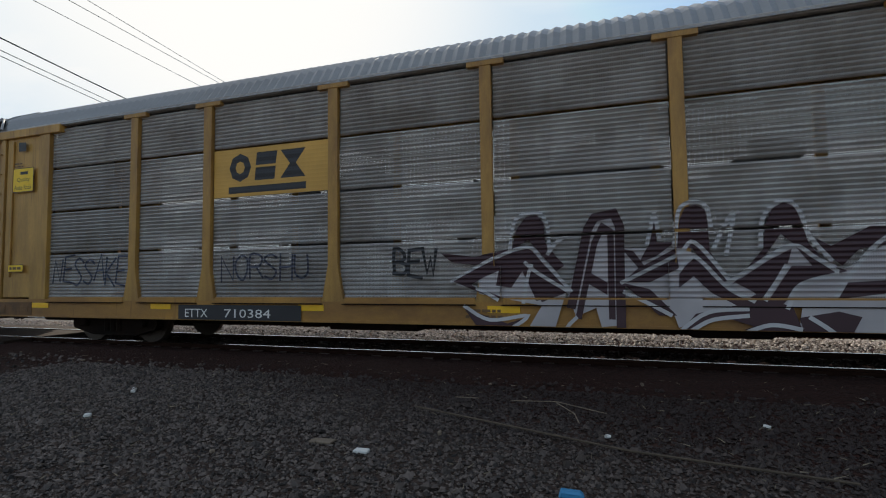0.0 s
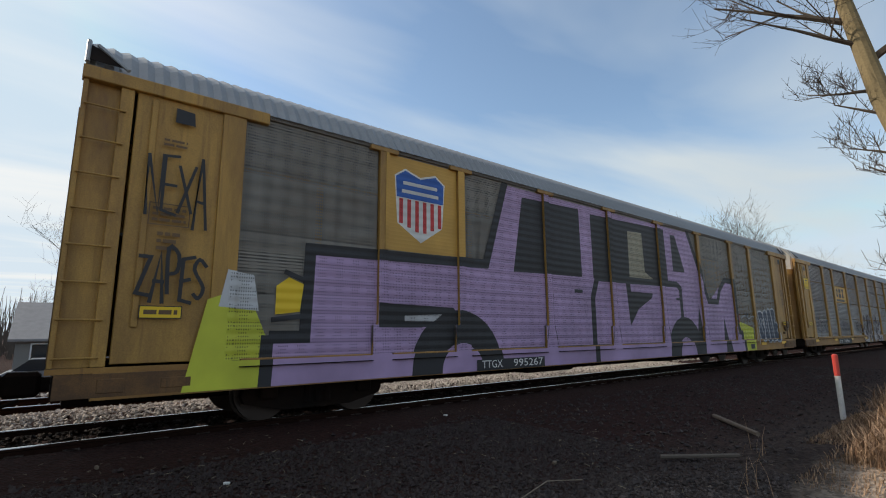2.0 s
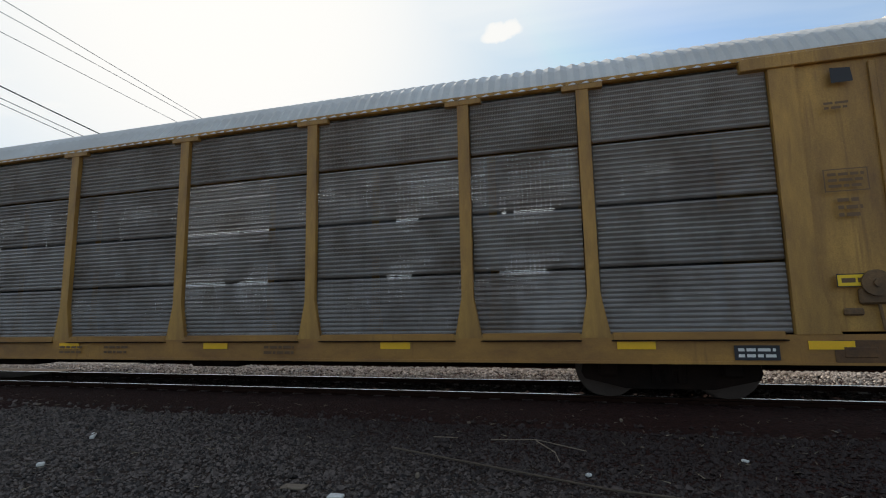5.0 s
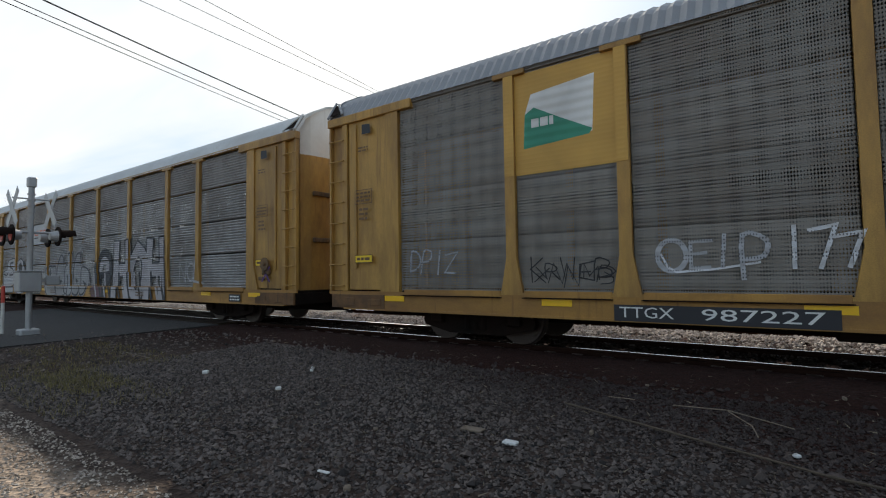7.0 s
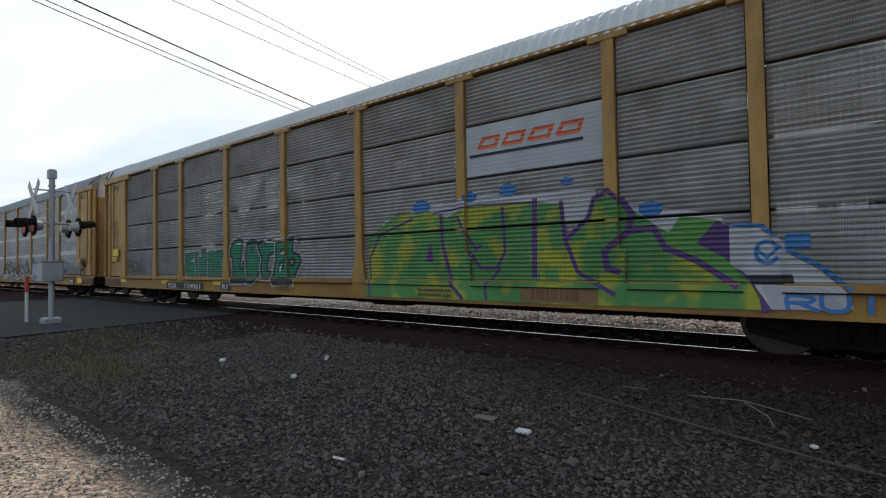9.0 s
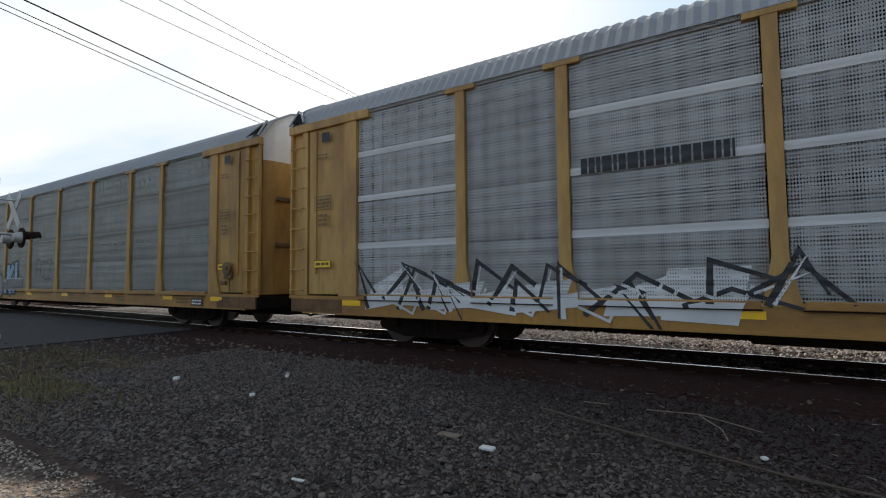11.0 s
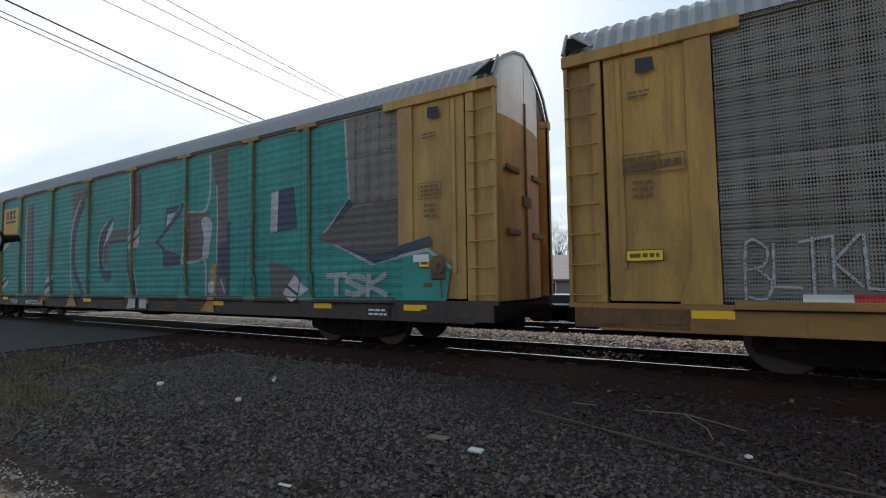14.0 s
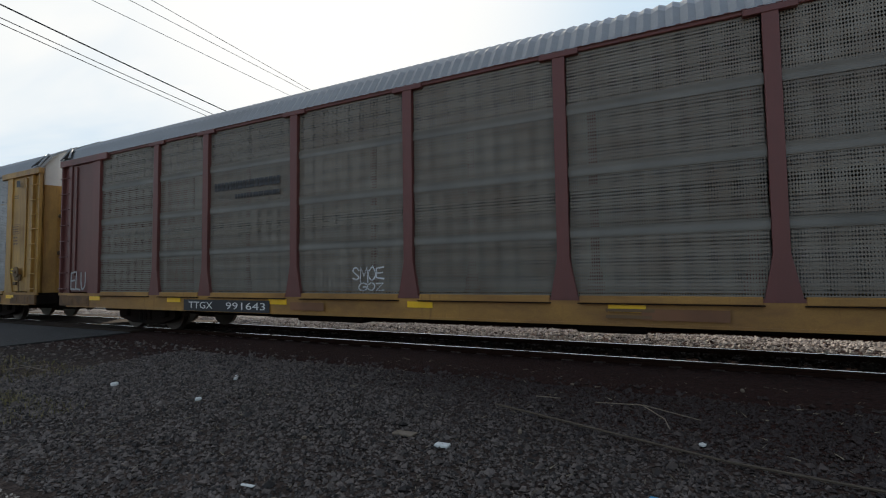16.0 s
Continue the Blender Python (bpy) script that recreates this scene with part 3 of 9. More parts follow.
def build_car_meshes():
    M = {}
    for w in sorted({round(b - a - 0.224, 3) for a, b in zip(EDGES, EDGES[1:])}):
        for r, (z0, z1) in enumerate(ROWS):
            M["rows", w, r] = screen_mesh(w, z1 - z0, 0.075, 0.03)
            M["grid", w, r] = screen_mesh(w, z1 - z0 + 0.034, 0.32, 0.006)
        M["far", w] = screen_mesh(w + 0.2, EAVE - 1.0, 0.6, 0.01)
    M["roof"] = roof_mesh()
    bm = bmesh.new()    # dark bow closing the roof's end
    prof = [(-1.49, 4.97), (-1.215, 5.39), (-1.01, 5.545), (-0.505, 5.82), (0, 5.95), (0.505, 5.82), (1.01, 5.545), (1.215, 5.39), (1.49, 4.97)]
    rings = [[bm.verts.new((x, y, z)) for y, z in prof] for x in (0.04, 0.085)]
    low = [[bm.verts.new((x, y * 0.96, z - 0.05)) for y, z in prof] for x in (0.04, 0.085)]
    for j in range(len(prof) - 1):
        bm.faces.new((rings[0][j], rings[1][j], rings[1][j + 1], rings[0][j + 1]))
        bm.faces.new((rings[0][j], rings[0][j + 1], low[0][j + 1], low[0][j]))
        bm.faces.new((rings[1][j + 1], rings[1][j], low[1][j], low[1][j + 1]))
    M["roof_bow"] = mesh_of(bm, "roof_bow")
    bm = bmesh.new()    # post with flared foot
    prism(bm, [(-0.21, 1.0), (0.21, 1.0), (0.095, 1.62), (0.095, EAVE - 0.06), (-0.095, EAVE - 0.06), (-0.095, 1.62)], NEAR, NEAR + 0.09)
    box(bm, -0.24, 0.24, NEAR + 0.005, NEAR + 0.1, 0.97, 1.02)
    M["post"] = mesh_of(bm, "post")
    bm = bmesh.new()
    box(bm, -0.31, 0.31, NEAR - 0.012, NEAR + 0.09, EAVE - 0.07, EAVE + 0.02, 0.008)
    M["cap"] = mesh_of(bm, "post_cap")
    bm = bmesh.new()    # side sill with stiffeners
    box(bm, -HALF + 0.5, HALF - 0.5, NEAR + 0.01, NEAR + 0.06, SILL_Z0, SILL_Z1, 0.006)
    box(bm, -HALF + 0.03, HALF - 0.03, NEAR + 0.012, NEAR + 0.06, 0.93, SILL_Z1)
    box(bm, -HALF + 0.5, HALF - 0.5, NEAR - 0.0, NEAR + 0.2, SILL_Z0 - 0.01, SILL_Z0 + 0.03)
    M["sill"] = mesh_of(bm, "side_sill")
    for b, (a, c) in enumerate(zip(EDGES, EDGES[1:])):
        bm = bmesh.new()
        box(bm, -HALF + a + 0.23, -HALF + c - 0.23, NEAR - 0.005, NEAR + 0.055, 0.935, 1.045, 0.008)
        M["lip", b] = mesh_of(bm, "sill_lip")
        # black strip added as the shadow line under the lip
        bm = bmesh.new()
        box(bm, -HALF + a + 0.21, -HALF + c - 0.21, NEAR - 0.054, NEAR + 0.03, 0.921, 0.936)
        M["flange", b] = mesh_of(bm, "flange")
    bm = bmesh.new()    # rusty ends of the sill, with a pocket for the jack
    box(bm, 0.12, 1.72, NEAR - 0.002, NEAR + 0.065, 0.63, 0.925, 0.006)
    box(bm, 0.55, 0.85, NEAR - 0.012, NEAR + 0.03, 0.68, 0.86, 0.01)
    box(bm, 1.25, 1.62, NEAR - 0.012, NEAR + 0.03, 0.70, 0.84, 0.01)
    M["sill_end"] = mesh_of(bm, "sill_end")
    bm = bmesh.new()
    box(bm, -HALF + 0.2, HALF - 0.2, NEAR + 0.03, NEAR + 0.14, EAVE - 0.03, EAVE + 0.06, 0.01)
    M["plate"] = mesh_of(bm, "top_plate")
    bm = bmesh.new()
    box(bm, -HALF + 0.15, HALF - 0.15, -1.44, 1.44, 0.90, 0.96)
    M["deck"] = mesh_of(bm, "deck")
    bm = bmesh.new()
    box(bm, -HALF + 0.25, HALF - 0.25, -0.28, 0.28, 0.40, 0.90, 0.02)
    box(bm, -4.6, -2.8, -1.0, -0.5, 0.42, 0.85, 0.03)
    box(bm, 1.5, 2.6, -1.2, -0.7, 0.45, 0.85, 0.05)
    box(bm, -0.5, 0.6, 0.5, 1.1, 0.42, 0.85, 0.03)
    M["centre_sill"] = mesh_of(bm, "centre_sill")
    bm = bmesh.new()    # flat end panel by the door, x from 0.62 to END_W off the end
    box(bm, 0.66, END_W - 0.2, NEAR + 0.04, NEAR + 0.08, 1.03, EAVE - 0.12, 0.01)
    M["end_panel"] = mesh_of(bm, "end_panel")
    bm = bmesh.new()
    prism(bm, [(END_W - 0.42, 1.0), (END_W + 0.10, 1.0), (END_W + 0.095, EAVE - 0.06), (END_W - 0.24, EAVE - 0.06), (END_W - 0.24, 1.62)], NEAR, NEAR + 0.1)
    M["end_post"] = mesh_of(bm, "end_post")
    bm = bmesh.new()
    box(bm, 0.84, 0.92, NEAR + 0.0, NEAR + 0.038, 1.5, EAVE - 0.2, 0.008)
    M["stiffener"] = mesh_of(bm, "stiffener")
    bm = bmesh.new()
    box(bm, 0.02, END_W + 0.45, NEAR - 0.03, NEAR + 0.13, EAVE - 0.14, EAVE + 0.05, 0.012)
    M["end_cap"] = mesh_of(bm, "end_cap")
    bm = bmesh.new()    # dark plate for shade in the open triangle where the roof sheet stops short of the end
    a = [bm.verts.new(p) for p in ((0.07, -1.51, 5.03), (0.46, -1.51, 5.03), (0.20, -1.31, 5.31), (0.07, -1.275, 5.36))]
    b = [bm.verts.new((v.co.x, v.co.y + 0.05, v.co.z + 0.02)) for v in a]
    bm.faces.new(a); bm.faces.new(b[::-1])
    for i in range(4):
        bm.faces.new((a[i], b[i], b[(i + 1) % 4], a[(i + 1) % 4]))
    M["dark_gap"] = mesh_of(bm, "roof_gusset")
    bm = bmesh.new()    # pale corner strap beside it
    for p, q in (((0.05, -1.53, 4.98), (0.05, -1.26, 5.42)), ((0.52, -1.53, 5.0), (0.16, -1.29, 5.37))):
        cylinder(bm, p, q, 0.028, seg=6)
    M["strap"] = mesh_of(bm, "corner_strap")
    bm = bmesh.new()    # ladder bay: recessed sheet and two stiles
    box(bm, 0.04, 0.60, NEAR + 0.10, NEAR + 0.13, 1.004, EAVE - 0.1)
    box(bm, 0.04, 0.10, NEAR + 0.01, NEAR + 0.13, 1.004, EAVE - 0.1, 0.008)
    box(bm, 0.46, 0.62, NEAR + 0.01, NEAR + 0.13, 1.004, EAVE - 0.1, 0.008)
    M["ladder"] = mesh_of(bm, "ladder_bay")
    bm = bmesh.new()
    cylinder(bm, (0.07, NEAR - 0.02, 0), (0.54, NEAR - 0.02, 0), 0.014, seg=8)
    cylinder(bm, (0.09, NEAR - 0.02, 0), (0.09, NEAR + 0.04, 0), 0.014, seg=6)
    cylinder(bm, (0.52, NEAR - 0.02, 0), (0.52, NEAR + 0.04, 0), 0.014, seg=6)
    M["rung"] = mesh_of(bm, "rung")
    bm = bmesh.new()    # end door leaf, from the centre seam out to the side, slightly bowed
    def leaf(bm, sgn, z_split, top):
        ys = [0.012, 0.5, 0.95, 1.25, 1.40]
        dx = [0.0, 0.02, 0.08, 0.2, 0.38]
        def roof_z(y):
            return np.interp(y, [0, 0.5, 1.0, 1.2, 1.46], [5.90, 5.77, 5.50, 5.35, 4.95])
        lo, hi = [], []
        for y, d in zip(ys, dx):
            z0, z1 = (z_split, float(roof_z(y))) if top else (0.98, z_split)
            lo.append(bm.verts.new((0.06 + d, sgn * y, z0)))
            hi.append(bm.verts.new((0.06 + d, sgn * y, z1)))
        for i in range(len(ys) - 1):
            bm.faces.new((lo[i], lo[i + 1], hi[i + 1], hi[i]))
    for sgn in (-1, 1):
        leaf(bm, sgn, 4.45, False)
        M["leaf_low", sgn] = mesh_of(bm, "end_door")
        bm = bmesh.new()
        leaf(bm, sgn, 4.45, True)
        M["leaf_top", sgn] = mesh_of(bm, "door_top")
        bm = bmesh.new()
    bm.free()
    bm = bmesh.new()
    for z in (2.2, 3.4):
        for y in (-0.95, 0.35):
            box(bm, 0.03, 0.09, y, y + 0.6, z, z + 0.12, 0.02)
    box(bm, 0.02, 0.09, -0.05, -0.01, 1.0, 4.9)
    box(bm, 0.02, 0.06, -0.2, 0.2, 2.8, 3.0)
    M["door_fittings"] = mesh_of(bm, "door_slot")
    # running gear
    bm = bmesh.new()
    for s in (-1, 1):
        prism(bm, [(-1.25, 0.60), (-1.2, 0.50), (-0.6, 0.36), (0.6, 0.36), (1.2, 0.50), (1.25, 0.60), (1.2, 0.78), (0.45, 0.92), (-0.45, 0.92), (-1.2, 0.78)], s * 1.0 - 0.07, s * 1.0 + 0.07)
        for x in (-0.85, 0.85):
            box(bm, x - 0.14, x + 0.14, s * 1.1 - 0.08, s * 1.1 + 0.08, 0.55, 0.80, 0.03)
        for x in (-0.18, 0.0, 0.18):
            cylinder(bm, (x, s * 1.06, 0.45), (x, s * 1.06, 0.8), 0.07, seg=8)
    box(bm, -0.2, 0.2, -1.1, 1.1, 0.62, 0.88, 0.03)
    M["truck"] = mesh_of(bm, "truck_frame")
    bm = bmesh.new()
    cylinder(bm, (0, -1.05, 0), (0, 1.05, 0), 0.08, seg=10)
    for s in (-1, 1):
        cylinder(bm, (0, s * 0.715, 0), (0, s * 0.735, 0), 0.49, seg=32)
        cylinder(bm, (0, s * 0.735, 0), (0, s * 0.85, 0), 0.4572, seg=32)
        cylinder(bm, (0, s * 0.85, 0), (0, s * 0.858, 0), 0.39, seg=32)
        cylinder(bm, (0, s * 0.85, 0), (0, s * 0.90, 0), 0.14, seg=14)
        for i in range(4):
            a = i * math.pi / 2
            cylinder(bm, (0.27 * math.cos(a), s * 0.855, 0.27 * math.sin(a)), (0.27 * math.cos(a), s * 0.866, 0.27 * math.sin(a)), 0.035, seg=8)
    M["wheelset"] = mesh_of(bm, "wheelset")
    bm = bmesh.new()
    box(bm, -0.05, 0.50, -0.10, 0.10, 0.62, 0.82, 0.03)
    box(bm, -0.42, 0.0, -0.16, 0.16, 0.56, 0.90, 0.05)
    box(bm, -0.84, -0.38, -0.09, 0.20, 0.58, 0.86, 0.06)
    cylinder(bm, (-0.2, -0.3, 0.55), (-0.55, -0.32, 0.42), 0.025, seg=8)
    cylinder(bm, (-0.55, -0.32, 0.42), (-0.84, -0.2, 0.52), 0.025, seg=8)
    M["coupler"] = mesh_of(bm, "coupler")
    bm = bmesh.new()
    box(bm, 0.10, 0.50, -1.45, 1.45, 0.62, 0.92, 0.02)
    M["end_beam"] = mesh_of(bm, "end_beam")
    bm = bmesh.new()    # hand brake housing, wheel and chain guard on the leading end
    box(bm, -0.16, 0.16, -0.09, 0.0, -0.12, 0.10, 0.03)
    cylinder(bm, (0.02, -0.10, 0.16), (0.02, -0.13, 0.16), 0.17, seg=20)
    cylinder(bm, (0.02, -0.13, 0.16), (0.02, -0.16, 0.16), 0.05, seg=10)
    box(bm, -0.34, -0.12, -0.06, 0.0, -0.26, -0.16, 0.02)
    cylinder(bm, (0.05, -0.05, -0.1), (0.08, -0.05, -0.45), 0.02, seg=8)
    M["hand_brake"] = mesh_of(bm, "hand_brake")
    bm = bmesh.new()
    box(bm, -0.26, 0.26, 0.0, 0.008, -0.055, 0.055)
    M["reflector"] = mesh_of(bm, "reflector")
    bm = bmesh.new()
    box(bm, -HALF + 0.6, HALF - 0.6, -1.36, 1.36, 2.72, 2.76)
    M["upper_deck"] = mesh_of(bm, "upper_deck")
    return M


M = build_car_meshes()


def end_mesh_pair(key):
    """The same part at the other end and the other side: mirrored copies of one mesh."""
    src = M[key]
    out = {}
    for ex in (-1, 1):
        for sy in (-1, 1):
            bm = bmesh.new()
            bm.from_mesh(src)
            for v in bm.verts:
                v.co.x = (-HALF + v.co.x) if ex < 0 else (HALF - v.co.x)
                v.co.y *= -sy
            if (ex > 0) != (sy > 0):
                bmesh.ops.reverse_faces(bm, faces=bm.faces)
            out[ex, sy] = mesh_of(bm, src.name)
    return out


E = {k: end_mesh_pair(k) for k in ("end_panel", "end_post", "stiffener", "roof_bow", "dark_gap", "strap", "sill_end", "end_cap", "ladder", "rung", "coupler", "end_beam", "door_fittings", ("leaf_low", -1), ("leaf_low", 1), ("leaf_top", -1), ("leaf_top", 1))}


def flipped(key):
    bm = bmesh.new()
    bm.from_mesh(M[key])
    for v in bm.verts:
        v.co.y *= -1
    bmesh.ops.reverse_faces(bm, faces=bm.faces)
    return mesh_of(bm, M[key].name)


FAR_MESH = {k: flipped(k) for k in ("post", "cap", "sill", "plate")}
SILL_END = material("sill_rust_brown", (0.17, 0.082, 0.028), 0.75, vary=0.35, scale=3, dirt=(0.045, 0.024, 0.015), dirt_amount=0.85, bump=0.15)
WHEELS = []
BRAKE = material("brake_grime", (0.17, 0.095, 0.04), 0.7, vary=0.3, scale=8, dirt=(0.04, 0.025, 0.015), dirt_amount=0.8)


def make_car(label, style="rows", grey="rows", frame_mat=None, sill_mat=None, roof_mat=None, top_mat=None, painted=None, bands=()):
    """One enclosed car carrier with all its parts; painted maps (bay, row) to another screen material."""
    frame_mat = frame_mat or YELLOW
    sill_mat = sill_mat or SILL_YELLOW
    top_mat = top_mat or DOOR_WHITE
    painted = painted or {}
    car = new("autorack_car")
    tagged(car, label, "railcar", "cars of the freight train")
    put("roof", M["roof"], roof_mat or ROOF, car, label="corrugated metal roof")
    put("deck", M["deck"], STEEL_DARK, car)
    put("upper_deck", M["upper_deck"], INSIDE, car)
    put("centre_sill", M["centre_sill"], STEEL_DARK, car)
    put("side_sill", M["sill"], sill_mat, car)
    put("side_sill", FAR_MESH["sill"], sill_mat, car)
    put("top_plate", M["plate"], frame_mat if roof_mat == ROOF_WHITE or frame_mat == MAROON else GREYS[grey], car, (0, 0, 0.045 if style == "rows" else 0))
    put("top_plate", FAR_MESH["plate"], frame_mat, car)
    for b, (a, c) in enumerate(zip(EDGES, EDGES[1:])):
        w = round(c - a - 0.224, 3)
        x = -HALF + a + 0.112
        lip = put("sill_lip", M["lip", b], sill_mat, car)
        put("flange", M["flange", b], STEEL_DARK, lip)
        for r, (z0, z1) in enumerate(ROWS):
            put("side_screen", M[style, w, r], painted.get((b, r), GREYS[grey]), car, (x, NEAR + 0.065, z0))
        put("side_screen", M["far", w], GREYS["far" if style == "rows" else "far_solid"], car, (x - 0.1, 1.42, 1.0))
    for p in POSTS:
        put("post", M["post"], frame_mat, car, (-HALF + p, 0, 0))
        put("post_cap", M["cap"], frame_mat, car, (-HALF + p, 0, 0))
        put("post", FAR_MESH["post"], frame_mat, car, (-HALF + p, 0, 0))
    for ex in (-1, 1):
        for sy in (-1, 1):
            put("end_panel", E["end_panel"][ex, sy], frame_mat, car)
            put("end_post", E["end_post"][ex, sy], frame_mat, car)
            put("stiffener", E["stiffener"][ex, sy], frame_mat, car)
            put("end_cap", E["end_cap"][ex, sy], frame_mat, car)
            lad = put("ladder", E["ladder"][ex, sy], frame_mat, car)
            if sy < 0:
                for i in range(8):
                    put("rung", E["rung"][ex, sy], frame_mat, lad, (0, 0, 1.12 + 0.47 * i))
        for sgn in (-1, 1):
            leaf = put("end_door", E["leaf_low", sgn][ex, -1], frame_mat, car)
            put("door_top", E["leaf_top", sgn][ex, -1], top_mat, leaf, label="white painted upper door")
        put("door_slot", E["door_fittings"][ex, -1], BRAKE, car)
        put("sill_end", E["sill_end"][ex, -1], SILL_END if sill_mat == SILL_YELLOW else sill_mat, car, label="rusty brown end of the side sill")
        put("roof_gusset", E["dark_gap"][ex, -1], STEEL_DARK, car, label="dark plate as the shade in the gap at the roof's corner")
        put("corner_strap", E["strap"][ex, -1], roof_mat or ROOF, car)
        put("roof_bow", E["roof_bow"][ex, -1], roof_mat or ROOF, car)
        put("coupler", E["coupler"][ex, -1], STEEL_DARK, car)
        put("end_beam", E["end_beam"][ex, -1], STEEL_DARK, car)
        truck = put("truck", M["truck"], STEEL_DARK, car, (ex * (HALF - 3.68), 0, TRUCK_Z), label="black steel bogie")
        for ax in (-0.85, 0.85):
            WHEELS.append(put("wheelset", M["wheelset"], WHEEL, truck, (ax, 0, RAIL_Z + 0.4572 - TRUCK_Z)))
    put("hand_brake", M["hand_brake"], BRAKE, car, (HALF - 1.22, NEAR + 0.04, 1.5), label="grimy hand brake housing")
    for x in (2.0, 5.5, 9.0, 12.5, 16.0, 19.5, 23.2, 25.6):
        put("reflector", M["reflector"], REFLECT, car, (-HALF + x, NEAR - 0.006, 0.86), label="yellow reflective strip")
    return car

# ---------------------------------------------------------------- the train
CARS = []
CARS.append(make_car("yellow framed enclosed autorack with grey screens", "rows", "rows"))
SPECS = [
    ("yellow framed autorack with grey screens and brown and white graffiti", dict(style="rows", grey="rows")),
    ("yellow framed autorack with a purple station wagon painted along its side", dict(style="grid", grey="grid")),
    ("yellow framed autorack with weathered grey screens and white graffiti", dict(style="rows", grey="rows_dark")),
    ("white framed autorack with silver screens and pale bands", dict(style="grid", grey="silver", frame_mat=RACK_WHITE, sill_mat=RACK_WHITE)),
    ("yellow framed autorack with dark grey screens and pale blue graffiti", dict(style="rows", grey="rows_dark", roof_mat=ROOF_WHITE)),
    ("yellow framed autorack with dark grey screens and silver and black graffiti", dict(style="grid", grey="grid")),
    ("yellow framed autorack with grey screens covered in grey and white graffiti", dict(style="rows", grey="rows", roof_mat=ROOF_WHITE)),
    ("yellow framed autorack with grey screens and large green graffiti", dict(style="rows", grey="rows", roof_mat=ROOF_WHITE)),
    ("yellow framed autorack with silver screens and pale violet graffiti", dict(style="grid", grey="silver", frame_mat=YELLOW_B)),
    ("yellow framed autorack with greenish grey screens and black and blue graffiti", dict(style="grid", grey="grid_green")),
    ("yellow framed autorack with dark screens and a red panel", dict(style="grid", grey="grid")),
    ("yellow framed autorack painted all over in teal graffiti", dict(style="grid", grey="grid", frame_mat=YELLOW_B, sill_mat=SILL_DARK)),
    ("maroon framed autorack with brownish grey screens and a yellow sill", dict(style="grid", grey="brown", frame_mat=MAROON)),
    ("yellow framed autorack with pale grey screens", dict(style="grid", grey="silver")),
]
for label, kw in SPECS:
    CARS.append(make_car(label, **kw))

# ---------------------------------------------------------------- paint, lettering and plates on the cars


def paint_mat(name, colour, style="grid", rough=0.6, vary=0.18, dots=0.7, relief=1.0, second=None):
    """Sprayed paint over perforated screens: colour broken by the holes and by wear."""
    m, n, l, b = nodes_of(name)
    tc = n.new("ShaderNodeTexCoord")
    sep = n.new("ShaderNodeSeparateXYZ")
    l.new(tc.outputs["Object"], sep.inputs[0])

    def mn(op, a, bb=None):
        k = n.new("ShaderNodeMath"); k.operation = op
        for i, v in enumerate((a, bb)):
            if v is None:
                continue
            if isinstance(v, (int, float)):
                k.inputs[i].default_value = v
            else:
                l.new(v, k.inputs[i])
        return k.outputs[0]

    px, pz = (0.027, 0.0375) if style == "rows" else (0.034, 0.052)
    hole = mn("GREATER_THAN", mn("ADD", mn("SINE", mn("MULTIPLY", sep.outputs["X"], 2 * math.pi / px)), mn("SINE", mn("MULTIPLY", sep.outputs["Z"], 2 * math.pi / pz))), 0.9)
    if style == "grid":
        col = mn("SINE", mn("MULTIPLY", sep.outputs["X"], 2 * math.pi / 0.31))
        hole = mn("MULTIPLY", hole, mn("GREATER_THAN", mn("ADD", col, mn("SINE", mn("MULTIPLY", sep.outputs["Z"], 2 * math.pi / 0.245))), -0.6))
    big = n.new("ShaderNodeTexNoise"); big.inputs["Scale"].default_value = 1.1; big.inputs["Detail"].default_value = 7
    l.new(tc.outputs["Object"], big.inputs["Vector"])
    mr = n.new("ShaderNodeMapRange"); mr.inputs["From Min"].default_value = 0.3; mr.inputs["From Max"].default_value = 0.7
    mr.inputs["To Min"].default_value = 1 - vary; mr.inputs["To Max"].default_value = 1 + vary
    l.new(big.outputs["Fac"], mr.inputs["Value"])
    # only the screens are perforated, not the sill or the end panels
    above = mn("MULTIPLY", mn("GREATER_THAN", sep.outputs["Z"], 1.03), mn("LESS_THAN", mn("ABSOLUTE", sep.outputs["X"]), HALF - END_W))
    f = mn("MULTIPLY", mr.outputs[0], mn("SUBTRACT", 1.0, mn("MULTIPLY", mn("MULTIPLY", hole, above), dots)))
    mul = n.new("ShaderNodeMixRGB"); mul.blend_type = "MULTIPLY"; mul.inputs[0].default_value = 1; mul.inputs[1].default_value = (*colour, 1)
    if second:      # two colours faded into one another in soft clouds
        nz = n.new("ShaderNodeTexNoise"); nz.inputs["Scale"].default_value = 1.9; nz.inputs["Detail"].default_value = 2
        l.new(tc.outputs["Object"], nz.inputs["Vector"])
        nr = n.new("ShaderNodeMapRange"); nr.inputs["From Min"].default_value = 0.50; nr.inputs["From Max"].default_value = 0.62
        l.new(nz.outputs["Fac"], nr.inputs["Value"])
        two = n.new("ShaderNodeMixRGB"); two.inputs[1].default_value = (*colour, 1); two.inputs[2].default_value = (*second, 1)
        l.new(nr.outputs[0], two.inputs[0]); l.new(two.outputs[0], mul.inputs[1])
    l.new(f, mul.inputs[2]); l.new(mul.outputs[0], b.inputs["Base Color"])
    b.inputs["Roughness"].default_value = rough
    wave = mn("SINE", mn("MULTIPLY", sep.outputs["Z"], 2 * math.pi / (0.075 if style == "rows" else 0.16)))
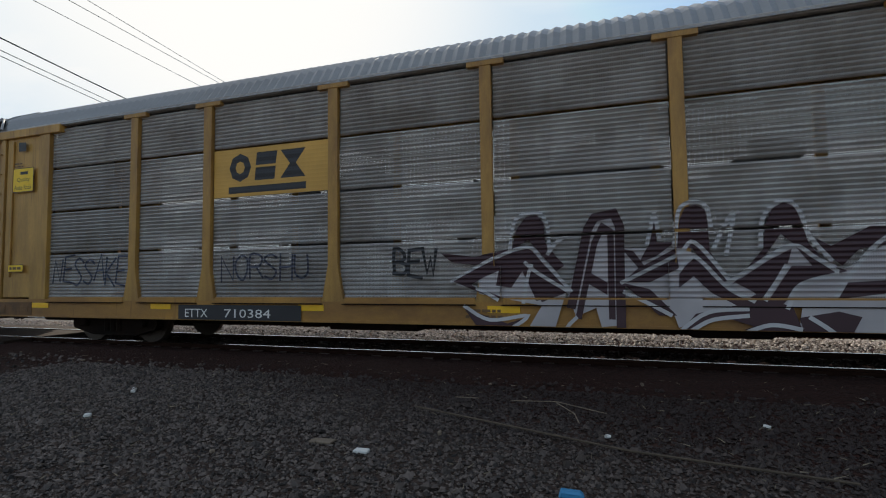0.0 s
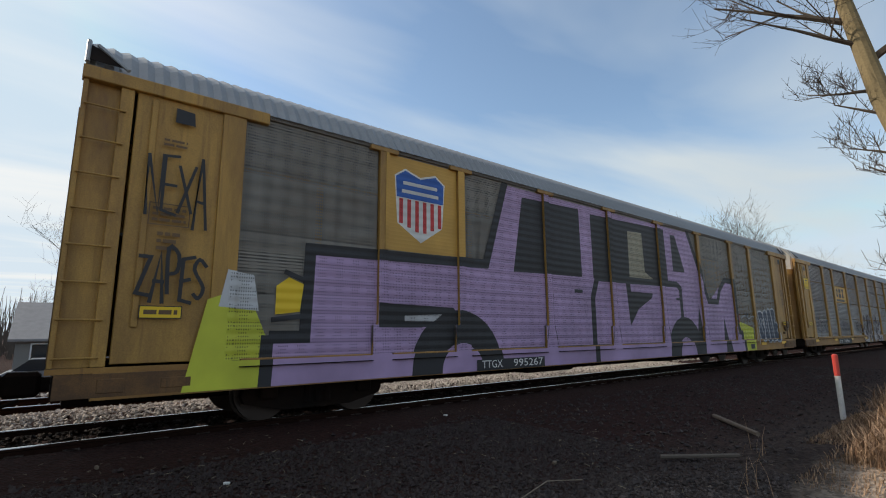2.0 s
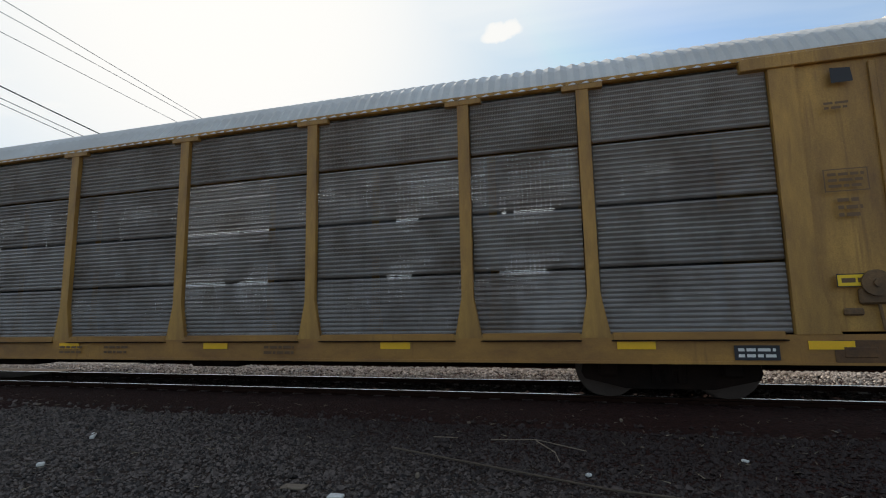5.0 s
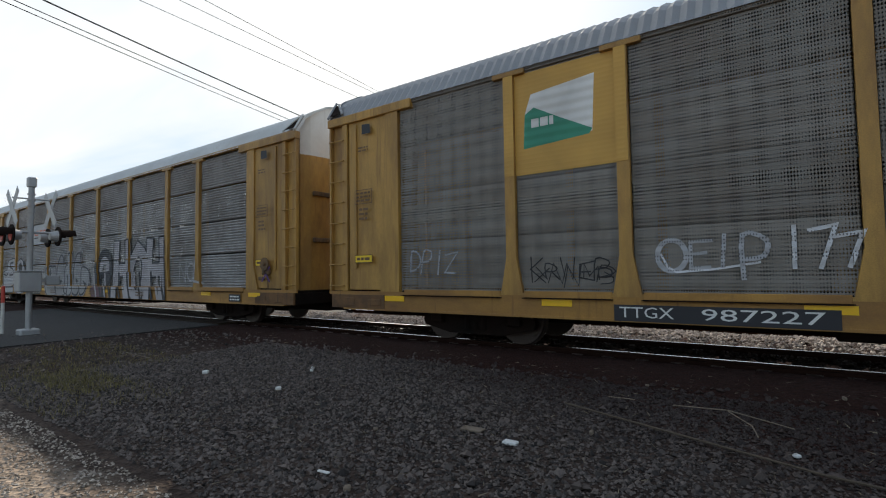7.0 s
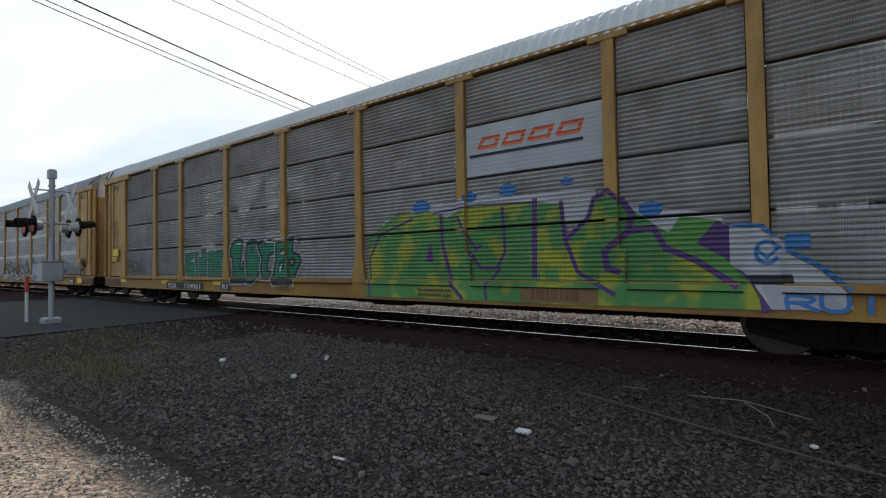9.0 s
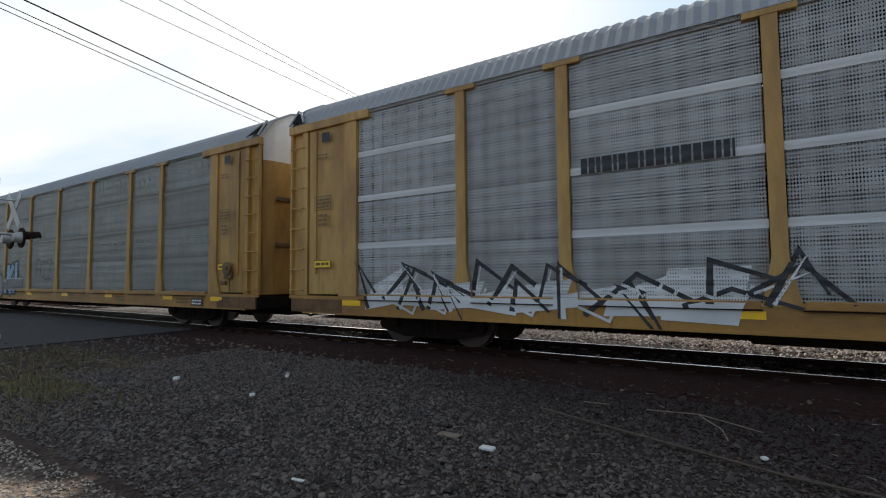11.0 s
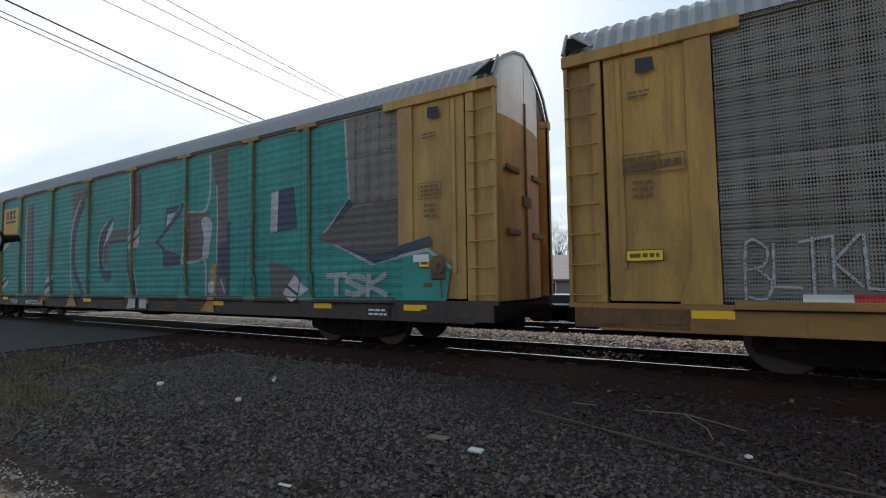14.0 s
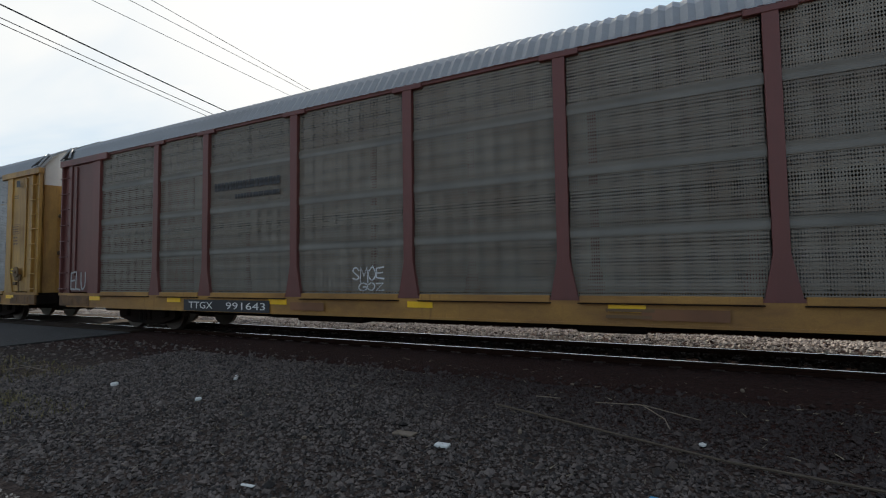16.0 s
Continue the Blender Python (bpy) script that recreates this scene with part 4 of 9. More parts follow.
    bp = n.new("ShaderNodeBump"); bp.inputs["Strength"].default_value = (0.55 if style == "rows" else 0.25) * relief; bp.inputs["Distance"].default_value = 0.02
    l.new(mn("MULTIPLY", wave, above), bp.inputs["Height"]); l.new(bp.outputs[0], b.inputs["Normal"])
    return m


P = {
    "brown": paint_mat("spray_dark_brown", (0.045, 0.018, 0.024), "rows"),
    "pale": paint_mat("spray_pale_grey", (0.40, 0.37, 0.38), "rows"),
    "black": paint_mat("spray_black", (0.02, 0.02, 0.024), "grid"),
    "black_r": paint_mat("spray_black_rows", (0.035, 0.035, 0.04), "rows"),
    "ink": paint_mat("marker_ink", (0.05, 0.055, 0.085), "rows"),
    "purple": paint_mat("spray_purple", (0.40, 0.27, 0.45), "grid"),
    "white": paint_mat("spray_white", (0.55, 0.55, 0.56), "grid"),
    "white_r": paint_mat("spray_white_rows", (0.46, 0.45, 0.46), "rows"),
    "white_thin": paint_mat("spray_white_thin", (0.34, 0.34, 0.35), "grid"),
    "lime": paint_mat("spray_lime", (0.55, 0.56, 0.05), "grid"),
    "red": paint_mat("spray_red", (0.55, 0.04, 0.04), "grid"),
    "navy": paint_mat("spray_navy", (0.035, 0.05, 0.085), "grid"),
    "aqua": paint_mat("spray_aqua", (0.24, 0.42, 0.42), "rows"),
    "dusty_pink": paint_mat("spray_dusty_pink", (0.42, 0.33, 0.335), "grid", vary=0.3),
    "silver": paint_mat("spray_silver", (0.43, 0.42, 0.425), "grid"),
    "grey_r": paint_mat("spray_grey_rows", (0.30, 0.29, 0.29), "rows"),
    "green": paint_mat("spray_green", (0.10, 0.28, 0.06), "rows"),
    "fade": paint_mat("spray_green_to_yellow", (0.075, 0.24, 0.065), "rows", second=(0.34, 0.34, 0.03)),
    "sill_ochre": paint_mat("sill_ochre", (0.22, 0.12, 0.05), "rows", dots=0.0),
    "emerald": paint_mat("spray_emerald", (0.01, 0.20, 0.10), "rows"),
    "violet": paint_mat("spray_violet", (0.10, 0.04, 0.16), "rows"),
    "blue": paint_mat("spray_blue", (0.04, 0.17, 0.42), "rows"),
    "lilac": paint_mat("spray_lilac", (0.40, 0.39, 0.52), "grid"),
    "skyblue": paint_mat("spray_sky_blue", (0.20, 0.33, 0.44), "grid"),
    "teal": paint_mat("spray_teal", (0.02, 0.235, 0.205), "grid"),
    "taupe": paint_mat("spray_taupe", (0.12, 0.095, 0.09), "grid"),
    "ochre": paint_mat("spray_ochre", (0.42, 0.22, 0.05), "grid"),
    "khaki": paint_mat("spray_khaki", (0.30, 0.27, 0.19), "grid"),
    "cobalt": paint_mat("spray_cobalt", (0.05, 0.20, 0.34), "grid"),
    "maroon_r": paint_mat("spray_maroon", (0.13, 0.06, 0.075), "rows"),
    "panel_yellow": paint_mat("panel_yellow", (0.52, 0.29, 0.06), "rows", dots=0.1, relief=0.1),
    "panel_grey": paint_mat("panel_grey", (0.36, 0.37, 0.38), "rows", dots=0.1, relief=0.2),
    "panel_red": paint_mat("panel_red", (0.40, 0.04, 0.05), "grid", dots=0.2),
    "orange": paint_mat("stripe_orange", (0.60, 0.12, 0.045), "rows", dots=0.3),
    "band": paint_mat("band_white", (0.52, 0.52, 0.53), "grid", dots=0.0, vary=0.1),
    "band_grey": paint_mat("band_grey", (0.135, 0.125, 0.108), "grid", dots=0.0, vary=0.2),
    "sign_yellow": paint_mat("sign_yellow", (0.80, 0.52, 0.02), "grid", dots=0.0, vary=0.06),
    "letter": paint_mat("stencil_white", (0.66, 0.65, 0.62), "grid", dots=0.0),
    "stencil": paint_mat("stencil_brown", (0.13, 0.07, 0.03), "grid", dots=0.0),
    "shield_blue": paint_mat("shield_blue", (0.02, 0.10, 0.38), "grid", dots=0.15),
    "sill_rust": paint_mat("sill_rust", (0.17, 0.07, 0.03), "grid", dots=0.0, vary=0.35),
    "flag_green": paint_mat("flag_green", (0.03, 0.24, 0.15), "grid", dots=0.1),
}

GLYPHS = {
    "A": [[(0, 0), (0.5, 1), (1, 0)], [(0.22, 0.38), (0.78, 0.38)]],
    "B": [[(0, 0), (0, 1), (0.8, 0.86), (0.7, 0.56), (0, 0.5)], [(0.3, 0.52), (1, 0.32), (0.8, 0.02), (0, 0)]],
    "C": [[(1, 0.85), (0.5, 1), (0.05, 0.7), (0.05, 0.3), (0.5, 0), (1, 0.15)]],
    "D": [[(0.05, 0), (0.05, 1), (0.7, 0.9), (1, 0.5), (0.7, 0.1), (0.05, 0)]],
    "E": [[(1, 1), (0.05, 0.95), (0.05, 0.05), (1, 0)], [(0.05, 0.5), (0.8, 0.52)]],
    "F": [[(1, 1), (0.1, 0.95), (0.05, 0)], [(0.1, 0.5), (0.8, 0.52)]],
    "G": [[(1, 0.8), (0.5, 1), (0, 0.6), (0.1, 0.15), (0.6, 0), (1, 0.2), (0.95, 0.48), (0.55, 0.46)]],
    "H": [[(0.05, 0), (0.1, 1)], [(0.95, 0), (0.9, 1)], [(0.08, 0.5), (0.92, 0.52)]],
    "I": [[(0.5, 0), (0.5, 1)]],
    "J": [[(0.8, 1), (0.75, 0.25), (0.4, 0), (0, 0.3)]],
    "K": [[(0.05, 0), (0.1, 1)], [(0.95, 1), (0.12, 0.45), (1, 0)]],
    "L": [[(0.1, 1), (0.05, 0.05), (1, 0)]],
    "M": [[(0, 0), (0.1, 1), (0.5, 0.35), (0.9, 1), (1, 0)]],
    "N": [[(0.05, 0), (0.08, 1), (0.9, 0), (0.95, 1)]],
    "O": [[(0.5, 1), (0.05, 0.65), (0.1, 0.2), (0.55, 0), (0.95, 0.35), (0.88, 0.8), (0.5, 1)]],
    "P": [[(0.05, 0), (0.05, 1), (0.85, 0.88), (0.8, 0.52), (0.08, 0.45)]],
    "7": [[(0, 0.9), (1, 1), (0.45, 0)]],
    "R": [[(0.05, 0), (0.05, 1), (0.85, 0.85), (0.75, 0.5), (0.08, 0.45)], [(0.4, 0.46), (1, 0)]],
    "S": [[(0.95, 0.85), (0.45, 1), (0.05, 0.75), (0.9, 0.3), (0.55, 0), (0, 0.12)]],
    "T": [[(0, 0.95), (1, 1)], [(0.5, 0.97), (0.48, 0)]],
    "U": [[(0.05, 1), (0.08, 0.25), (0.45, 0), (0.9, 0.25), (0.95, 1)]],
    "V": [[(0, 1), (0.45, 0), (1, 1)]],
    "W": [[(0, 1), (0.25, 0), (0.5, 0.65), (0.75, 0), (1, 1)]],
    "X": [[(0, 0), (1, 1)], [(0, 1), (1, 0)]],
    "Y": [[(0, 1), (0.5, 0.5), (1, 1)], [(0.5, 0.5), (0.48, 0)]],
    "Z": [[(0.05, 0.95), (0.95, 1), (0.05, 0.05), (1, 0)]],
    "^": [[(0, 0), (0.5, 1), (1, 0)]],
    "=": [[(0.1, 0.95), (1, 1)], [(0.1, 0.5), (0.85, 0.52)], [(0.1, 0.05), (1, 0)]],
    "~": [[(0, 0.3), (0.2, 0.9), (0.35, 0.1), (0.55, 0.95), (0.7, 0.2), (1, 0.6)]],
}


def flowing(pts, n=5):
    """Points along a smooth curve through the given ones."""
    closed = pts[0] == pts[-1]
    k = len(pts)
    out = []
    for i in range(k - 1):
        p0 = pts[i - 1] if i else (pts[-2] if closed else pts[0])
        p1, p2 = pts[i], pts[i + 1]
        p3 = pts[i + 2] if i + 2 < k else (pts[1] if closed else pts[-1])
        for j in range(n):
            t = j / n
            out.append(tuple(0.5 * (2 * b + (c - a) * t + (2 * a - 5 * b + 4 * c - d) * t * t + (3 * b - a - 3 * c + d) * t ** 3) for a, b, c, d in zip(p0, p1, p2, p3)))
    out.append(pts[-1])
    return out


class Layer:
    """Flat paint on the near side of a car. u runs from the car's rear end, z up from the ground."""

    def __init__(self, car, style):
        self.car, self.style, self.faces, self.order = car, style, [], 0
        self.section, self.count = ("graffiti", 0), 0

    def begin(self, name):
        """What follows is a piece of its own."""
        self.count += 1
        self.section = (name, self.count)

    def poly(self, key, pts):
        self.order += 1
        self.faces.append((key, [(u - HALF, z) for u, z in pts], self.order, self.section))

    def rect(self, key, u0, u1, z0, z1):
        self.poly(key, [(u0, z0), (u1, z0), (u1, z1), (u0, z1)])

    def stroke(self, key, pts, w, taper=1.0):
        """A brush stroke of width w along the points, with mitred corners."""
        self.order += 1
        p = [Vector(q) for q in pts]
        closed = (p[0] - p[-1]).length < 1e-6
        side = []
        for i in range(len(p)):
            a = p[i - 1] if i else (p[-2] if closed else None)
            c = p[i + 1] if i < len(p) - 1 else (p[1] if closed else None)
            d1 = (p[i] - a).normalized() if a is not None else None
            d2 = (c - p[i]).normalized() if c is not None else None
            d = ((d1 or d2) + (d2 or d1))
            d = d.normalized() if d.length > 0.2 else (d2 or d1)
            nrm = Vector((-d.y, d.x))
            ref = d2 or d1
            k = max(0.55, abs(nrm.dot(Vector((-ref.y, ref.x)))))
            ww = w * (1 + (taper - 1) * i / max(1, len(p) - 1)) / 2
            end = Vector((0, 0)) if closed else (-d * w * 0.4 if i == 0 else d * w * 0.4 if i == len(p) - 1 else Vector((0, 0)))
            side.append((p[i] + end + nrm * ww / k, p[i] + end - nrm * ww / k))
        n = -1
        for (a, b), (c, d) in zip(side, side[1:]):
            n += 1
            self.faces.append((key, [(q.x - HALF, q.y) for q in (b, d, c, a)], self.order + 0.12 * (n % 6), self.section))

    def curve(self, key, pts, w, taper=1.0, n=5):
        """A smooth brush stroke through the points."""
        self.stroke(key, flowing(pts, n), w, taper)

    def blob(self, key, pts, n=5):
        """A filled shape with a smooth outline through the points."""
        self.poly(key, flowing(list(pts) + [pts[0]], n)[:-1])

    def letter(self, fill, edge, pts, w=0.06, glow=None, gw=0.14, smooth=True):
        """One sprayed letter: a soft border, a fill and an outline, as a piece of its own."""
        self.begin("graffiti")
        path = flowing(list(pts) + [pts[0]], 4) if smooth else list(pts) + [pts[0]]
        if glow:
            self.stroke(glow, path, gw)
        if fill:
            self.poly(fill, path[:-1])
        self.stroke(edge, path, w)

    def ring(self, key, u, z, r0, r1, a0=0, a1=360, sx=1.0, n=18):
        pts = [(u + sx * (r0 + r1) / 2 * math.cos(radians(a0 + (a1 - a0) * i / n)), z + (r0 + r1) / 2 * math.sin(radians(a0 + (a1 - a0) * i / n))) for i in range(n + 1)]
        self.stroke(key, pts, r1 - r0)

    def disc(self, key, u, z, r, sx=1.0, n=20):
        self.poly(key, [(u + sx * r * math.cos(2 * math.pi * i / n), z + r * math.sin(2 * math.pi * i / n)) for i in range(n)])

    def word(self, text, u0, u1, z0, z1, key, w, under=None, uw=0.0, glow=None, gw=0.0, slant=0.0, jitter=0.03, seed=1, lap=0.1):
        """Hand-sprayed letters between u0 and u1: strokes of width w over an outline of width uw and a glow of width gw."""
        first = self.count
        rnd = random.Random(seed)
        k = len(text)
        cw = (u1 - u0) / k
        lines = []
        for i, ch in enumerate(text):
            up, dn = rnd.uniform(-jitter, jitter) * 2, rnd.uniform(-jitter, jitter) * 2
            for st in GLYPHS.get(ch, []):
                pts = []
                for x, y in st:
                    z = z0 + (z1 - z0) * (dn + y * (1 + up - dn))
                    u = u0 + cw * (i + lap / 2 + x * (1 - lap) + rnd.uniform(-jitter, jitter)) + slant * (z - z0)
                    pts.append((u, z + rnd.uniform(-jitter, jitter) * 0.3))
                lines.append((i, flowing(pts, 3) if ch in "BCDGJOPRSU" else pts))
        for kk, ww in ((glow, gw), (under, uw), (key, w)):
            if kk and ww > 0:
                for i, pts in lines:
                    self.section = ("graffiti", first + 1 + i)
                    self.stroke(kk, pts, ww)
        self.count = first + k
        self.begin("graffiti")

    def wild(self, u0, u1, z0, z1, dark, light, seed, count=40, w=0.16):
        """Interlocked angular letters, too tangled to read: wedges and arrows in two tones."""
        self.begin("graffiti")
        rnd = random.Random(seed)
        for i in range(int((u1 - u0) / 0.8)):
            u = u0 + 0.3 + i * 0.8
            top = z1 - rnd.uniform(0.1, 0.6)
            self.poly(light, [(u - 0.4, z0 + rnd.uniform(0, 0.2)), (u + 0.55, z0 + rnd.uniform(0, 0.3)), (u + 0.45 + rnd.uniform(0, 0.3), top), (u - 0.3, top - rnd.uniform(0, 0.4))])
        for i in range(count):
            u = u0 + (u1 - u0) * (i + rnd.uniform(-0.4, 0.4)) / count
            a = (u, rnd.uniform(z0, z0 + 0.5 * (z1 - z0)))
            b = (u + rnd.uniform(-0.6, 0.7), rnd.uniform(z0 + 0.45 * (z1 - z0), z1))
            c = (b[0] + rnd.uniform(0.2, 0.8), b[1] - rnd.uniform(0.2, 0.8))
            self.stroke(dark, [a, b, c], w * rnd.uniform(0.7, 1.5), taper=rnd.uniform(0.3, 1))
            if rnd.random() < 0.75:
                self.stroke(light, [(a[0] + 0.06, a[1]), (b[0] + 0.06, b[1] - 0.1)], rnd.uniform(0.03, 0.09), taper=0.4)
            if rnd.random() < 0.4:
                self.stroke(light, [(a[0] - 0.1, a[1] + 0.1), (a[0] + 0.35, a[1] - 0.1), (a[0] + 0.5, a[1] + 0.2)], 0.045)

    def letters(self, text, u0, z0, height, key, width=None, gap=1.0):
        """Stencilled lettering in the built-in face, fitted to a width."""
        cu = bpy.data.curves.new("lettering", "FONT")
        cu.body = text
        cu.space_character = gap
        cu.resolution_u = 2
        ob = bpy.data.objects.new("lettering", cu)
        me = bpy.data.meshes.new_from_object(ob)
        bpy.data.objects.remove(ob)
        co = np.array([v.co[:2] for v in me.vertices])
        if len(co) == 0:
            return
        lo, hi = co.min(0), co.max(0)
        sy = height / (hi[1] - lo[1])
        sx = (width / (hi[0] - lo[0])) if width else sy
        self.order += 1
        for p in me.polygons:
            self.faces.append((key, [(u0 + (co[i][0] - lo[0]) * sx - HALF, z0 + (co[i][1] - lo[1]) * sy) for i in p.vertices], self.order, self.section))
        bpy.data.meshes.remove(me)

    def bars(self, key, u0, u1, z0, z1, n, seed=0):
        """Lines of small writing as plain bars."""
        rnd = random.Random(seed)
        h = (z1 - z0) / (2 * n - 1)
        for i in range(n):
            u = u0
            while u < u1 - 0.02:
                e = min(u1, u + rnd.uniform(0.05, 0.16))
                self.rect(key, u, e, z0 + 2 * i * h, z0 + (2 * i + 1) * h)
                u = e + 0.025

    def frame_box(self, key, u0, u1, z0, z1, w=0.015):
        self.stroke(key, [(u0, z0), (u1, z0), (u1, z1), (u0, z1), (u0, z0)], w)

    def finish(self, name, label):
        """Lay the paint on screens, posts, sill and end panels, each at its own depth, and leave the slots between screens free."""
        cuts = [p - HALF + d for p in POSTS for d in (-0.2, -0.097, 0.097, 0.2)] + [END_W + 0.1 - HALF, HALF - END_W - 0.1]
        slots = [(a[1] - 0.002, b[0] + 0.002) for a, b in zip(ROWS, ROWS[1:])] if self.style == "rows" else []
        levels = [SILL_Z0 + 0.004, SILL_Z1 + 0.02, 1.55, EAVE - 0.03] + [z for s in slots for z in s]
        for section in dict.fromkeys(f[3] for f in self.faces):
            mine = [f for f in self.faces if f[3] == section]
            keys = sorted({f[0] for f in mine})
            bm = bmesh.new()
            lay = bm.faces.layers.float.new("order")
            for k, pts, order, _ in mine:
                f = bm.faces.new([bm.verts.new((u, 0, z)) for u, z in pts])
                f.material_index = keys.index(k)
                f[lay] = order
            lo, hi = min(v.co.x for v in bm.verts), max(v.co.x for v in bm.verts)
            for x in cuts:
                if lo < x < hi:
                    bmesh.ops.bisect_plane(bm, geom=bm.verts[:] + bm.edges[:] + bm.faces[:], plane_co=(x, 0, 0), plane_no=(1, 0, 0))
            for z in levels:
                bmesh.ops.bisect_plane(bm, geom=bm.verts[:] + bm.edges[:] + bm.faces[:], plane_co=(0, 0, z), plane_no=(0, 0, 1))
            verts, faces, mats = [], [], []
            for f in bm.faces:
                c = f.calc_center_median()
                on_screen = SILL_Z1 + 0.02 < c.z and abs(c.x) < HALF - END_W - 0.1
                if c.z < SILL_Z0 + 0.004 or c.z > EAVE - 0.03 or (on_screen and any(a < c.z < b for a, b in slots)):
                    continue
                y = NEAR - 0.008
                if on_screen:
                    near_post = min(abs(c.x + HALF - p) for p in POSTS)
                    if not (near_post < 0.097 or (c.z < 1.55 and near_post < 0.2)):
                        y = NEAR + 0.061
                y -= 0.0007 * f[lay] * min(1.0, 60 / max(1, self.order))
                base = len(verts)
                verts += [(v.co.x, y, v.co.z) for v in f.verts]
                faces.append(list(range(base, len(verts))))
                mats.append(f.material_index)
            bm.free()
            if not faces:
                continue
            me = bpy.data.meshes.new(section[0])
            me.from_pydata(verts, [], faces)
            for k in keys:
                me.materials.append(P[k])
            me.polygons.foreach_set("material_index", mats)
            ob = new(section[0], me)
            ob.parent = self.car
            if section[0] == "graffiti":
                ob["label"] = label


def number_board(L, text_a, u_a, w_a, text_b, u_b, w_b, u0=None, u1=None, z0=0.60, z1=0.88, h=0.16):
    L.begin("number_board")
    if u0 is not None:
        L.rect("black", u0, u1, z0, z1)
    if text_a:
        L.letters(text_a, u_a, z0 + 0.06, h, "letter", w_a)
    L.letters(text_b, u_b, z0 + 0.06, h, "letter", w_b)


def end_notices(L, seed, quality=True, dark="stencil"):
    """Small notices on the two flat end panels."""
    rnd = random.Random(seed)
    for e in (0, 1):
        L.begin("notice")
        u = 0.92 if e == 0 else LENGTH - 1.62
        if e == 1 or not quality:
            L.frame_box(dark, u, u + 0.5, 2.9, 3.2)
            L.bars(dark, u + 0.04, u + 0.46, 2.95, 3.15, 3, seed)
            L.bars(dark, u + 0.12, u + 0.4, 2.55, 2.8, 3, seed + 1)
        L.begin("notice")
        L.rect("sign_yellow", u, u + 0.5, 1.62, 1.78)
        L.frame_box("black", u, u + 0.5, 1.62, 1.78, 0.012)
        L.bars("stencil", u + 0.05, u + 0.45, 1.67, 1.73, 1, seed + 2)
        L.begin("vent")
        L.poly("black", [(u + 0.22, 4.42), (u + 0.48, 4.42), (u + 0.46, 4.62), (u + 0.22, 4.64)])
        L.begin("notice")
        L.bars(dark, u + 0.1, u + 0.4, 4.05, 4.15, 2, seed + 3)


def quality_sign(L, z=3.47):
    L.begin("notice")
    L.rect("sign_yellow", 0.98, 1.66, z, z + 0.55)
    L.frame_box("black", 0.98, 1.66, z, z + 0.55, 0.014)
    L.rect("black", 1.22, 1.48, z + 0.40, z + 0.47)
    L.letters("Quality", 1.12, z + 0.21, 0.13, "black", 0.42)
    L.letters("Auto Rack", 1.03, z + 0.05, 0.11, "black", 0.58)


def block_logo(L, u0, u1, z0, z1):
    """The dark company mark: three heavy blocks over a bar."""
    L.begin("company_mark")
    w = (u1 - u0) / 3
    h = z1 - z0
    zb = z0 + 0.3 * h
    m = (zb + z1) / 2
    L.ring("black", u0 + 0.46 * w, m, 0.17 * h, 0.35 * h, 0, 360, sx=w / h * 1.2, n=8)
    L.poly("black", [(u0 + 1.08 * w, m + 0.03 * h), (u0 + 1.86 * w, m + 0.03 * h), (u0 + 1.92 * w, z1), (u0 + 1.12 * w, z1)])
    L.poly("black", [(u0 + 1.04 * w, zb), (u0 + 1.82 * w, zb), (u0 + 1.86 * w, m - 0.03 * h), (u0 + 1.08 * w, m - 0.03 * h)])
    L.poly("black", [(u0 + 2.04 * w, z1), (u0 + 2.98 * w, z1), (u0 + 2.62 * w, m), (u0 + 2.40 * w, m)])
    L.poly("black", [(u0 + 2.04 * w, zb), (u0 + 2.98 * w, zb), (u0 + 2.62 * w, m), (u0 + 2.40 * w, m)])
    L.rect("black", u0, u1, z0, z0 + 0.17 * h)


def sill_marks(L, seed):
    """Small data panels along the side sill."""
    L.begin("sill_patch")
    rnd = random.Random(seed)
    L.rect("black", 24.45, 25.0, 0.66, 0.86)
    L.bars("letter", 24.5, 24.95, 0.70, 0.82, 2, seed)
    for i in range(3):
        u = rnd.uniform(10, 24)
        L.begin("sill_patch")
        L.bars("stencil", u, u + 0.6, 0.72, 0.86, 2, seed + i)


